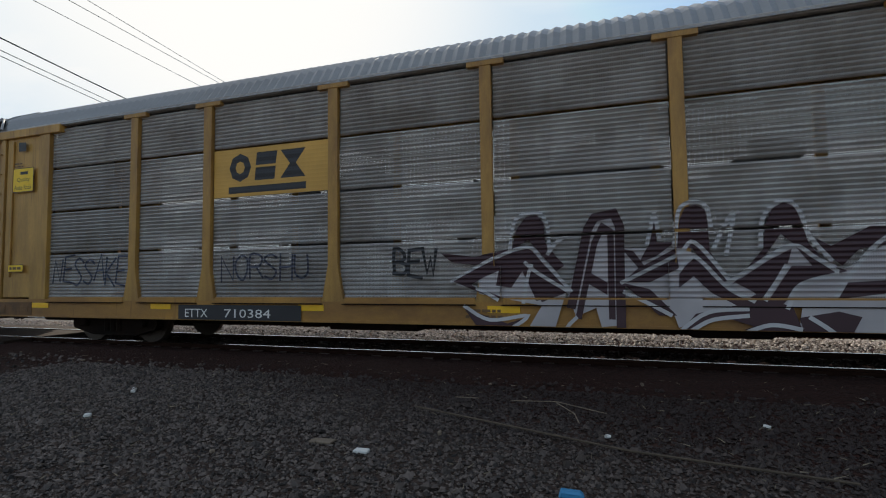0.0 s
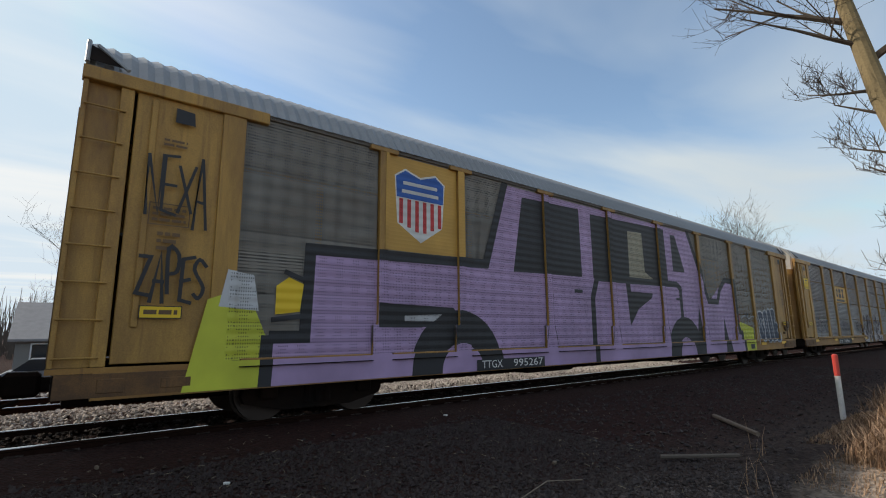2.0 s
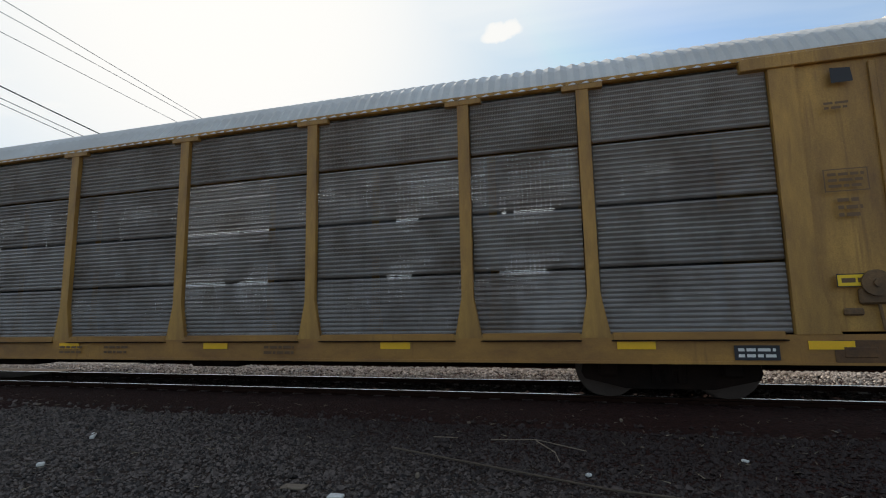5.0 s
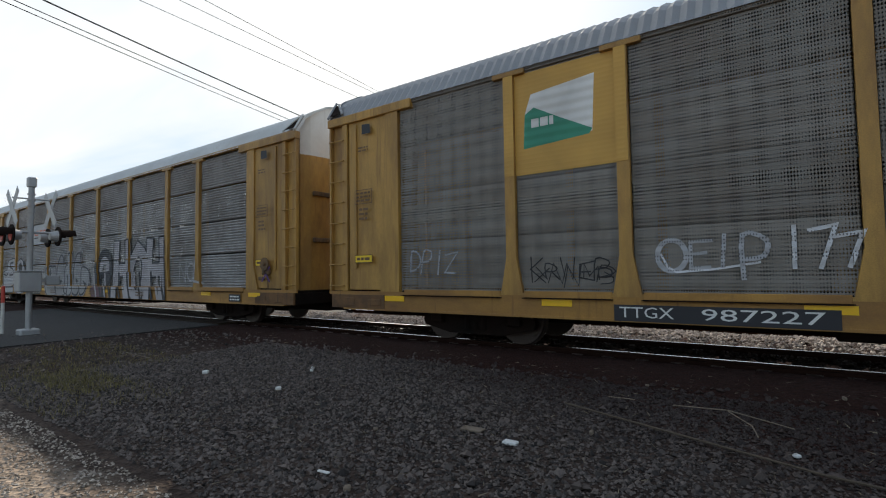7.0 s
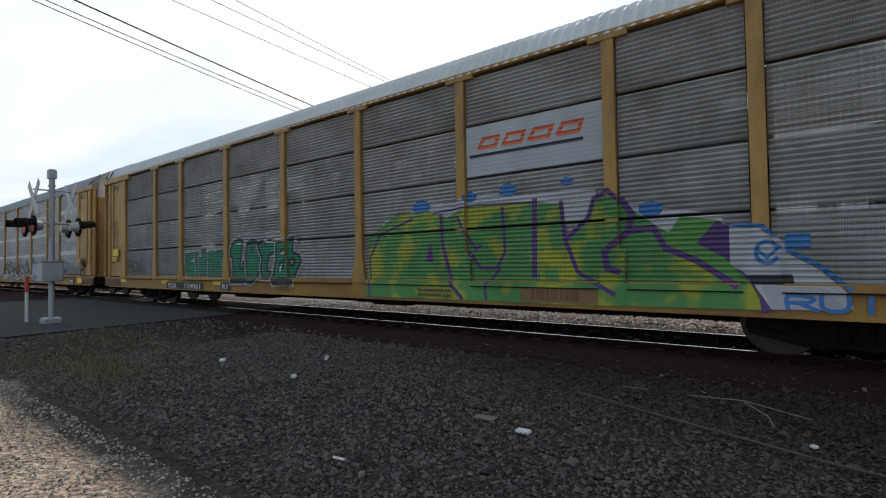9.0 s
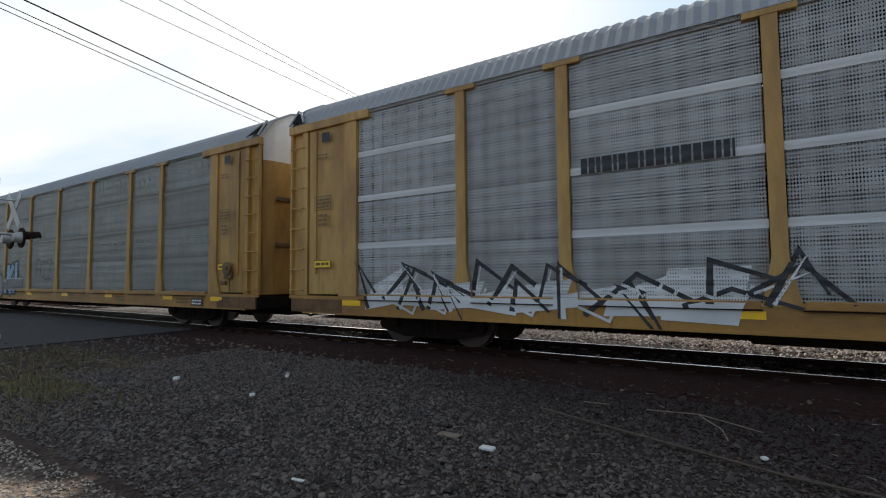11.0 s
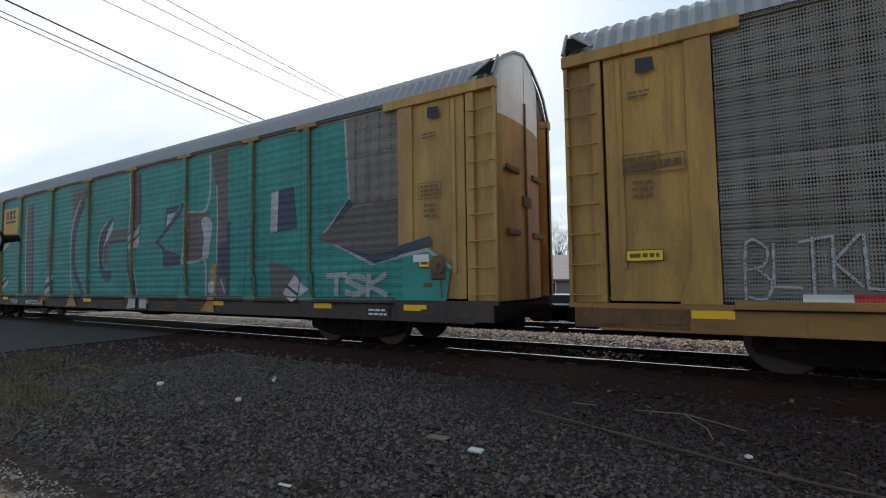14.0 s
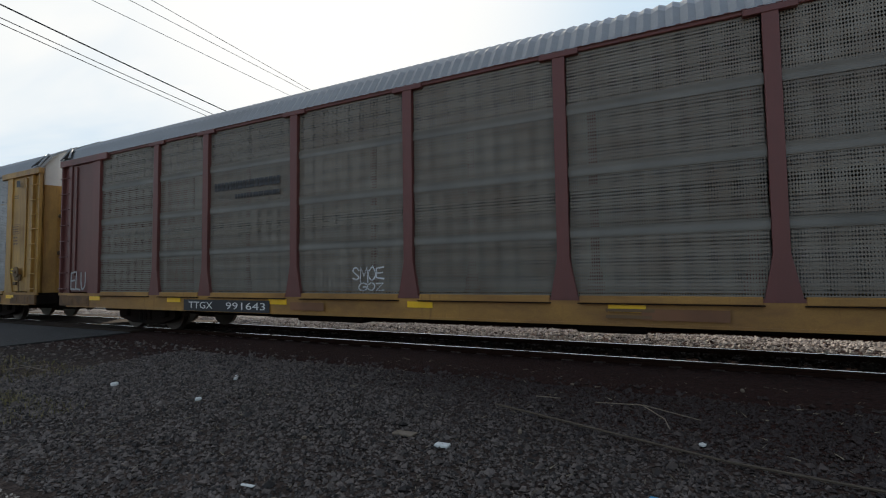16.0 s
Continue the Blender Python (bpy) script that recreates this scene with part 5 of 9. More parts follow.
def car_a(car):
    L = Layer(car, "rows")
    L.begin("company_mark")
    L.rect("panel_yellow", 6.74, 9.32, 2.985, 3.925)
    block_logo(L, 7.1, 8.85, 3.05, 3.82)
    sill_marks(L, 1)
    number_board(L, "ETTX", 6.15, 0.55, "710384", 7.1, 1.05, 5.98, 8.81, 0.60, 0.90)
    quality_sign(L)
    end_notices(L, 11)
    L.word("NESSAKE", 2.3, 4.5, 1.35, 1.9, "ink", 0.045, slant=0.1, jitter=0.06, seed=3)
    L.word("NORSHU", 6.95, 8.95, 1.4, 1.85, "ink", 0.04, jitter=0.06, seed=4)
    L.word("BEW", 10.6, 11.4, 1.42, 1.85, "black_r", 0.06, jitter=0.06, seed=5)
    L.begin("graffiti")
    L.poly("pale", [(13.48, 1.11), (13.84, 2.17), (14.17, 2.30), (14.24, 2.11), (14.24, 0.65), (13.96, 0.62), (13.89, 0.90), (13.60, 0.77)])
    L.poly("pale", [(14.23, 1.78), (15.03, 1.75), (15.46, 1.58), (15.65, 1.26), (16.41, 1.79), (16.90, 1.47), (16.82, 0.96), (16.31, 0.92), (15.71, 0.95), (14.99, 0.63), (14.92, 0.86), (14.29, 1.23)])
    L.poly("pale", [(16.51, 1.22), (16.96, 1.40), (17.45, 1.75), (17.38, 0.60), (16.42, 0.58)])
    L.poly("pale", [(12.12, 1.56), (12.90, 1.77), (13.48, 1.19), (13.26, 0.50), (12.83, 0.49), (13.10, 0.93), (12.11, 1.11)])
    L.begin("graffiti")
    L.poly("brown", [(11.69, 1.31), (12.31, 1.63), (12.90, 1.82), (13.45, 1.28), (13.53, 1.15), (13.10, 0.98), (12.80, 1.46), (12.62, 1.20), (12.39, 1.24), (12.44, 1.47), (12.21, 1.38), (11.98, 1.25), (12.48, 1.06), (12.39, 1.02)])
    L.begin("graffiti")
    L.poly("brown", [(11.45, 1.78), (12.03, 1.70), (12.63, 1.82), (12.85, 1.73), (12.31, 1.61), (12.03, 1.57), (11.65, 1.62)])
    L.begin("graffiti")
    L.poly("brown", [(12.63, 1.78), (12.73, 2.13), (12.87, 2.31), (13.04, 2.33), (13.15, 2.20), (13.16, 1.90), (13.33, 1.67), (13.45, 1.54), (13.32, 1.45), (12.90, 1.95)])
    L.begin("graffiti")
    L.poly("brown", [(12.80, 1.46), (13.01, 1.00), (13.31, 1.06), (13.53, 1.19), (13.10, 1.28)])
    L.begin("graffiti")
    L.poly("brown", [(13.78, 1.45), (14.06, 1.27), (14.05, 1.09), (13.78, 1.26)])
    L.begin("graffiti")
    L.poly("brown", [(14.27, 1.77), (14.43, 1.73), (14.57, 1.52), (14.99, 1.75), (15.02, 1.47), (14.64, 1.27), (14.26, 1.27), (14.49, 1.48)])
    L.begin("graffiti")
    L.poly("brown", [(14.26, 1.27), (14.64, 1.17), (14.97, 0.80), (14.74, 0.80)])
    L.begin("graffiti")
    L.poly("brown", [(14.50, 1.56), (14.66, 1.85), (14.73, 2.19), (14.75, 1.84), (15.00, 1.85), (14.73, 1.64)])
    L.begin("graffiti")
    L.poly("brown", [(14.99, 1.75), (15.05, 2.16), (15.12, 2.32), (15.27, 2.37), (15.39, 2.29), (15.42, 2.06), (15.43, 1.70), (15.65, 1.30), (15.51, 1.22), (15.21, 1.75)])
    L.begin("graffiti")
    L.poly("brown", [(15.02, 1.43), (15.24, 1.62), (15.58, 1.22), (15.92, 1.03), (15.78, 0.91), (15.44, 1.11), (15.20, 1.35), (15.01, 1.19)])
    L.begin("graffiti")
    L.poly("brown", [(14.99, 0.56), (15.21, 0.83), (15.71, 0.95), (15.99, 1.11), (16.37, 0.92), (16.46, 0.64), (16.86, 0.54), (15.55, 0.50), (15.90, 0.67), (15.56, 0.79), (15.28, 0.65)])
    L.begin("graffiti")
    L.poly("brown", [(16.08, 1.72), (16.11, 2.03), (16.20, 2.26), (16.34, 2.34), (16.47, 2.27), (16.55, 2.01), (16.60, 1.78), (16.84, 1.44), (16.71, 1.36), (16.41, 1.79), (16.29, 1.91), (16.11, 1.64), (15.65, 1.18)])
    L.begin("graffiti")
    L.poly("brown", [(15.72, 1.26), (16.14, 1.56), (16.41, 1.71), (16.33, 1.41), (16.05, 1.03), (15.92, 1.14)])
    L.begin("graffiti")
    L.poly("brown", [(16.40, 1.48), (16.84, 1.47), (17.02, 1.40), (16.52, 1.25), (16.24, 0.95), (16.12, 1.03)])
    L.begin("graffiti")
    L.poly("brown", [(16.67, 1.85), (16.85, 1.73), (17.29, 1.98), (17.58, 1.95), (17.57, 1.75), (17.16, 1.69), (16.96, 1.47), (16.79, 1.62)])
    L.begin("graffiti")
    L.poly("brown", [(16.88, 1.03), (17.01, 1.25), (17.55, 1.28), (17.54, 1.13)])
    L.begin("graffiti")
    L.poly("brown", [(11.87, 0.88), (12.56, 0.65), (12.92, 0.76), (12.60, 0.51), (12.10, 0.55)])
    L.begin("graffiti")
    L.poly("brown", [(16.43, 0.79), (16.87, 0.88), (17.11, 0.81), (16.98, 0.54), (16.48, 0.57)])
    L.begin("graffiti")
    L.stroke("brown", [(13.54, 0.94), (13.80, 2.09), (13.90, 2.25), (14.17, 2.30), (14.25, 2.11), (14.23, 0.65)], 0.13)
    L.stroke("brown", [(13.64, 0.77), (13.89, 1.87), (14.01, 2.11), (14.12, 2.03), (14.11, 0.77)], 0.09)
    L.begin("graffiti")
    L.curve("white_r", [(11.64, 1.31), (12.40, 1.69), (12.90, 1.83), (13.13, 1.61), (13.53, 1.15)], 0.055)
    L.begin("graffiti")
    L.curve("white_r", [(11.74, 1.27), (12.12, 1.18), (12.41, 1.02)], 0.055)
    L.begin("graffiti")
    L.curve("white_r", [(12.85, 1.59), (13.02, 1.44), (13.48, 1.15)], 0.055)
    L.begin("graffiti")
    L.curve("white_r", [(12.94, 1.55), (12.86, 1.28), (12.82, 0.98)], 0.055)
    L.begin("graffiti")
    L.curve("white_r", [(12.61, 1.82), (12.69, 2.23), (12.87, 2.36), (13.09, 2.35), (13.20, 2.16), (13.22, 1.81)], 0.055)
    L.begin("graffiti")
    L.curve("white_r", [(14.26, 1.27), (14.65, 1.47), (15.03, 1.67), (15.24, 1.83), (15.65, 1.30)], 0.055)
    L.begin("graffiti")
    L.curve("white_r", [(14.29, 1.13), (14.59, 0.98), (14.89, 0.81)], 0.055)
    L.begin("graffiti")
    L.curve("white_r", [(14.99, 0.57), (15.36, 0.85), (15.84, 0.90)], 0.055)
    L.begin("graffiti")
    L.curve("white_r", [(15.17, 0.61), (15.42, 0.75), (15.84, 0.81)], 0.055)
    L.begin("graffiti")
    L.curve("white_r", [(15.65, 1.26), (16.00, 1.51), (16.41, 1.75), (16.66, 1.59), (16.90, 1.40)], 0.055)
    L.begin("graffiti")
    L.curve("white_r", [(16.05, 1.76), (16.08, 2.11), (16.24, 2.33), (16.41, 2.35), (16.53, 2.18), (16.62, 1.86), (16.84, 1.55)], 0.055)
    L.begin("graffiti")
    L.curve("white_r", [(14.98, 1.79), (15.04, 2.28), (15.24, 2.41), (15.41, 2.32), (15.46, 1.98)], 0.055)
    L.begin("graffiti")
    L.curve("white_r", [(16.88, 1.07), (17.02, 1.32), (17.28, 1.68), (17.49, 1.86)], 0.055)
    L.begin("graffiti")
    L.curve("white_r", [(16.31, 0.92), (16.48, 1.22), (16.90, 1.36)], 0.055)
    L.begin("graffiti")
    L.curve("white_r", [(16.56, 0.79), (16.71, 0.68), (16.86, 0.55)], 0.055)
    L.begin("graffiti")
    L.curve("white_r", [(13.20, 1.72), (13.33, 1.89), (13.49, 1.99)], 0.055)
    L.begin("graffiti")
    L.curve("white_r", [(14.62, 1.83), (14.68, 2.09), (14.73, 2.26), (14.78, 1.92)], 0.055)
    L.begin("graffiti")
    L.curve("white_r", [(15.48, 1.74), (15.62, 2.05), (15.74, 2.20), (15.63, 1.65)], 0.055)
    L.begin("graffiti")
    L.curve("white_r", [(13.60, 0.75), (13.49, 0.64), (13.42, 0.51)], 0.055)
    L.begin("graffiti")
    L.curve("white_r", [(15.02, 1.43), (15.23, 1.63), (15.62, 1.20), (15.92, 1.01)], 0.055)
    L.begin("graffiti")
    L.curve("white_r", [(11.88, 0.91), (12.29, 0.70), (12.88, 0.77), (12.47, 0.48)], 0.055)
    L.begin("graffiti")
    L.curve("white_r", [(15.76, 0.56), (16.10, 0.69), (16.44, 0.64)], 0.055)
    L.begin("graffiti")
    L.curve("white_r", [(16.33, 1.48), (16.21, 1.26), (16.06, 1.03)], 0.055)
    return L.finish("painting", "brown and white angular graffiti")


def car_b(car):
    L = Layer(car, "grid")
    Lp = L.poly
    L.begin("company_mark")
    # yellow logo panel with a shield
    L.rect("panel_yellow", 4.72, 6.7, 2.95, 4.84)
    Lp("letter", [(4.95, 4.45), (5.2, 4.62), (5.57, 4.5), (5.95, 4.62), (6.2, 4.45), (6.12, 3.5), (5.58, 3.15), (5.02, 3.5)])
    Lp("shield_blue", [(4.98, 4.43), (5.2, 4.58), (5.57, 4.46), (5.95, 4.58), (6.17, 4.43), (6.15, 4.02), (5.0, 4.02)])
    L.rect("letter", 5.15, 6.0, 4.29, 4.36)
    L.rect("letter", 5.12, 6.03, 4.12, 4.19)
    for i in range(6):
        L.rect("red", 5.06 + i * 0.19, 5.15 + i * 0.19, 3.50 - 0.07 * min(i, 5 - i), 4.0)
    L.begin("graffiti")
    # lime edge and the wagon's body
    Lp("lime", [(1.5, 0.62), (2.7, 0.62), (2.7, 1.2), (2.3, 2.1), (1.75, 1.9)])
    Lp("white", [(1.9, 1.8), (2.5, 1.75), (2.4, 2.3), (2.0, 2.35)])
    Lp("lime", [(21.2, 0.62), (22.3, 0.62), (22.4, 1.5), (21.0, 1.75)])
    Lp("purple", [(2.7, 0.62), (21.2, 0.62), (21.2, 1.3), (20.65, 1.35), (20.65, 3.15), (19.9, 3.3), (18.5, 2.45), (17.2, 4.82), (8.05, 4.82), (7.35, 2.9), (3.3, 2.78), (3.2, 1.35), (2.7, 1.3)])
    k = "black"
    L.stroke(k, [(2.75, 1.35), (3.25, 1.35), (3.3, 2.8), (7.35, 2.88), (8.0, 4.82)], 0.2)
    L.stroke(k, [(17.2, 4.85), (18.45, 2.45), (19.2, 2.45), (19.5, 2.95), (20.0, 3.3), (20.7, 3.3), (20.8, 1.35), (21.2, 1.3), (21.25, 0.62)], 0.2)
    L.stroke(k, [(2.62, 0.62), (2.65, 1.3)], 0.2)
    Lp(k, [(8.6, 4.62), (10.86, 4.68), (10.87, 2.83), (8.23, 2.78)])
    Lp(k, [(11.38, 4.62), (15.5, 4.72), (15.55, 2.95), (11.38, 2.83)])
    Lp("khaki", [(13.27, 4.38), (14.08, 4.42), (14.12, 3.2), (14.6, 3.0), (13.22, 2.97)])
    Lp(k, [(15.94, 4.6), (16.25, 4.6), (16.78, 3.37), (15.95, 3.35)])
    L.stroke(k, [(11.28, 0.62), (11.3, 2.3), (11.55, 2.86), (16.1, 2.92), (16.34, 2.8), (16.33, 1.85)], 0.2)
    Lp(k, [(12.98, 2.85), (13.2, 2.85), (13.25, 2.55), (14.5, 2.55), (14.4, 2.4), (13.6, 2.05), (13.1, 1.55)])
    L.rect(k, 10.5, 10.85, 2.40, 2.49)
    L.rect(k, 16.0, 16.25, 2.40, 2.48)
    L.disc(k, 16.45, 0.64, 1.22, n=28)
    L.disc("purple", 16.45, 0.64, 0.55, n=22)
    Lp(k, [(17.4, 1.5), (17.6, 2.3), (17.75, 1.4), (17.72, 0.62), (17.3, 0.62)])
    Lp(k, [(19.6, 1.9), (19.4, 0.62), (20.0, 0.62)])
    L.disc(k, 6.55, 0.64, 1.22, n=28)
    L.disc("purple", 6.6, 0.64, 0.55, n=22)
    Lp(k, [(4.6, 1.95), (6.4, 1.9), (6.6, 1.65), (5.6, 1.5), (4.6, 1.5)])
    Lp("silver", [(5.2, 1.72), (6.1, 1.76), (5.9, 1.62), (5.2, 1.62)])
    Lp("sign_yellow", [(2.75, 1.7), (3.15, 1.75), (3.2, 2.2), (2.95, 2.3), (2.75, 2.15)])
    L.stroke(k, [(2.72, 1.62), (3.2, 1.68), (3.25, 2.25), (2.9, 2.38)], 0.08)
    Lp("red", [(20.85, 1.65), (21.05, 1.7), (21.05, 2.05), (20.85, 2.05)])
    for u in POSTS[2:7]:
        for d in (-1, 1):
            L.stroke(k, [(u + d * 0.215, 1.06), (u + d * 0.1, 1.62), (u + d * 0.1, 4.8)], 0.022)
    for a, b in zip(EDGES[2:8], EDGES[3:9]):
        L.rect(k, a + 0.25, b - 0.25, 1.035, 1.06)
    # bubble letters towards the leading end
    L.letter("navy", "white", [(23.02, 2.05), (23.17, 2.19), (23.44, 2.14), (23.61, 1.94), (23.46, 1.75), (23.64, 1.45), (23.60, 1.12), (23.35, 0.96), (23.11, 1.07), (23.00, 1.41), (23.15, 1.65)], 0.035, "white_thin", 0.11)
    L.letter("navy", "white", [(23.58, 2.04), (23.75, 2.23), (24.02, 2.17), (24.12, 1.88), (24.05, 1.64), (24.17, 1.26), (24.13, 0.97), (23.77, 0.95), (23.65, 1.21), (23.68, 1.65)], 0.035, "white_thin", 0.11)
    L.letter("navy", "white", [(24.07, 2.17), (24.33, 2.29), (24.49, 2.12), (24.56, 1.63), (24.74, 1.06), (24.49, 0.95), (24.23, 0.97), (24.14, 1.35)], 0.035, "white_thin", 0.11)
    L.letter("navy", "white", [(24.49, 2.21), (24.69, 2.31), (24.93, 2.25), (24.96, 1.92), (24.87, 1.73), (25.12, 1.72), (25.23, 1.53), (25.08, 1.39), (25.27, 1.20), (25.25, 0.97), (24.80, 0.95), (24.68, 1.25), (24.61, 1.83)], 0.035, "white_thin", 0.11)
    L.begin("graffiti")
    L.curve("white", [(23.24, 1.90), (23.42, 1.84), (23.25, 1.65), (23.38, 1.36), (23.49, 1.26)], 0.03)
    L.curve("white", [(23.77, 1.94), (23.94, 1.74), (23.82, 1.60), (23.98, 1.26)], 0.025)
    L.curve("white", [(24.24, 1.93), (24.45, 1.45), (24.50, 1.16)], 0.025)
    L.begin("graffiti")
    L.curve("white_thin", [(21.21, 1.88), (21.65, 1.99), (21.99, 1.87), (22.31, 1.96), (22.65, 1.86), (22.80, 1.27), (22.71, 0.88)], 0.05)
    L.curve("white_thin", [(22.39, 1.61), (22.46, 1.07), (22.59, 1.07), (22.54, 1.61)], 0.04)
    L.curve("black", [(21.64, 2.02), (21.88, 1.82), (21.76, 1.97), (21.95, 2.05)], 0.05)
    number_board(L, "TTGX", 7.1, 0.6, "995267", 8.05, 0.98, 6.95, 9.1, 0.60, 0.84)
    L.rect("black", 21.7, 22.1, 0.68, 0.86)
    end_notices(L, 21, quality=False)
    L.word("NEXA", 0.85, 1.65, 3.0, 3.9, "black", 0.04, jitter=0.08, seed=12)
    L.word("ZAPES", 0.85, 1.7, 1.9, 2.5, "black", 0.05, jitter=0.08, seed=13)
    return L.finish("painting", "purple and black painted station wagon with a blue and red shield")


def car_c(car):
    L = Layer(car, "rows")
    L.begin("company_mark")
    L.rect("panel_yellow", 6.74, 9.32, 2.985, 3.925)
    block_logo(L, 7.1, 8.85, 3.05, 3.82)
    sill_marks(L, 31)
    number_board(L, "TTGX", 5.7, 0.75, "981204", 7.3, 1.1, 5.6, 8.6, 0.62, 0.90)
    quality_sign(L, 3.2)
    end_notices(L, 31)
    L.word("SPECS", 0.75, 1.6, 2.1, 2.7, "black_r", 0.04, jitter=0.09, slant=-0.3, seed=32)
    L.letter("white_r", "black_r", [(20.61, 1.51), (20.72, 1.60), (20.81, 1.51), (20.87, 1.39), (20.78, 1.36), (20.66, 1.38)], 0.07)
    L.letter("white_r", "black_r", [(21.06, 1.67), (21.47, 1.74), (21.51, 1.42), (21.62, 1.29), (21.72, 1.33), (21.71, 1.69), (22.11, 1.69), (22.05, 1.42), (21.87, 1.12), (21.78, 1.04), (21.48, 1.04), (21.28, 1.26), (21.08, 1.38)], 0.07)
    L.letter("white_r", "black_r", [(20.76, 0.67), (20.82, 0.87), (20.93, 1.08), (21.11, 1.01), (21.75, 0.99), (21.54, 0.84), (21.26, 0.67)], 0.07)
    L.letter("white_r", "black_r", [(22.12, 1.52), (22.28, 1.69), (22.54, 1.72), (22.80, 1.61), (22.96, 1.29), (22.70, 1.20), (22.47, 1.13), (22.88, 1.10), (22.92, 0.92), (22.83, 0.68), (22.00, 0.66), (21.85, 0.96), (21.90, 1.09), (22.00, 1.28)], 0.07)
    L.letter("white_r", "black_r", [(23.03, 1.47), (23.17, 1.68), (23.40, 1.68), (23.57, 1.48), (23.65, 1.26), (23.60, 1.12), (23.31, 1.07), (23.08, 1.20)], 0.07)
    L.letter("white_r", "black_r", [(23.43, 1.68), (23.84, 1.66), (23.76, 1.48), (24.01, 1.61), (24.05, 1.37), (24.16, 1.27), (24.36, 1.29), (24.36, 1.03), (23.64, 1.04), (23.69, 1.31)], 0.07)
    L.letter("white_r", "black_r", [(22.90, 1.00), (24.20, 1.00), (24.16, 0.71), (23.45, 0.69), (22.91, 0.68)], 0.07)
    L.begin("graffiti")
    L.curve("black_r", [(22.33, 1.27), (22.38, 1.08), (22.56, 1.18), (22.96, 1.26)], 0.1)
    L.curve("black_r", [(23.12, 1.27), (23.21, 1.06), (23.32, 0.80)], 0.08)
    L.word("~R~", 14.0, 14.7, 1.2, 1.6, "white_r", 0.03, seed=34)
    L.rect("sill_rust", 17.7, 18.6, 0.72, 0.84)
    return L.finish("painting", "white bubble graffiti, dark company mark on yellow and white numbers")


def car_d(car):
    L = Layer(car, "grid")
    L.begin("company_mark")
    L.rect("panel_grey", 18.02, 20.62, 3.2, 4.0)
    for i in range(4):
        u = 18.3 + i * 0.57
        L.stroke("orange", [(u, 3.5), (u + 0.12, 3.68), (u + 0.45, 3.7), (u + 0.35, 3.5), (u + 0.02, 3.5)], 0.07)
    L.rect("black", 18.15, 20.5, 3.37, 3.43)
    for b in (0, 4, 5, 6, 7, 8, 1, 2, 3):
        a, c = EDGES[b] + 0.1, EDGES[b + 1] - 0.1
        for z in (1.98, 2.9, 3.9):
            if b in (8, 6, 3, 0, 2, 4):
                L.rect("band", a, c, z, z + 0.17)
    L.word("HIRAL", 21.1, 22.4, 1.1, 1.6, "black", 0.03, jitter=0.1, seed=41)
    L.word("RSEFOND", 23.4, 25.5, 1.05, 1.6, "black", 0.035, jitter=0.1, seed=42)
    L.stroke("black", [(23.3, 1.35), (23.9, 1.6), (24.8, 1.62), (25.4, 1.4), (25.65, 1.02)], 0.03)
    L.stroke("black", [(24.4, 1.55), (24.35, 1.85), (24.5, 1.6)], 0.03)
    L.stroke("black", [(17.4, 1.55), (17.95, 1.5), (18.4, 1.25), (18.55, 0.95), (18.5, 0.65)], 0.06)
    end_notices(L, 43, quality=False, dark="black")
    return L.finish("painting", "orange slanted mark, white bands and thin black scribbled tags")


def car_e(car):
    L = Layer(car, "rows")
    L.begin("company_mark")
    L.rect("panel_grey", 6.74, 9.32, 2.985, 3.925)
    sill_marks(L, 51)
    L.word("HK", 2.6, 4.45, 0.68, 1.72, "aqua", 0.32, "black_r", 0.44, seed=52, jitter=0.03)
    number_board(L, "TTGX", 5.8, 0.7, "9", 6.9, 0.14, 5.5, 8.6, 0.62, 0.90)
    L.word("R~S", 0.95, 1.6, 2.4, 3.8, "white_r", 0.07, jitter=0.1, seed=53)
    end_notices(L, 54, quality=False)
    L.bars("stencil", 1.0, 1.5, 1.85, 1.95, 1, 5)
    return L.finish("painting", "pale blue outlined graffiti and white numbers on black")


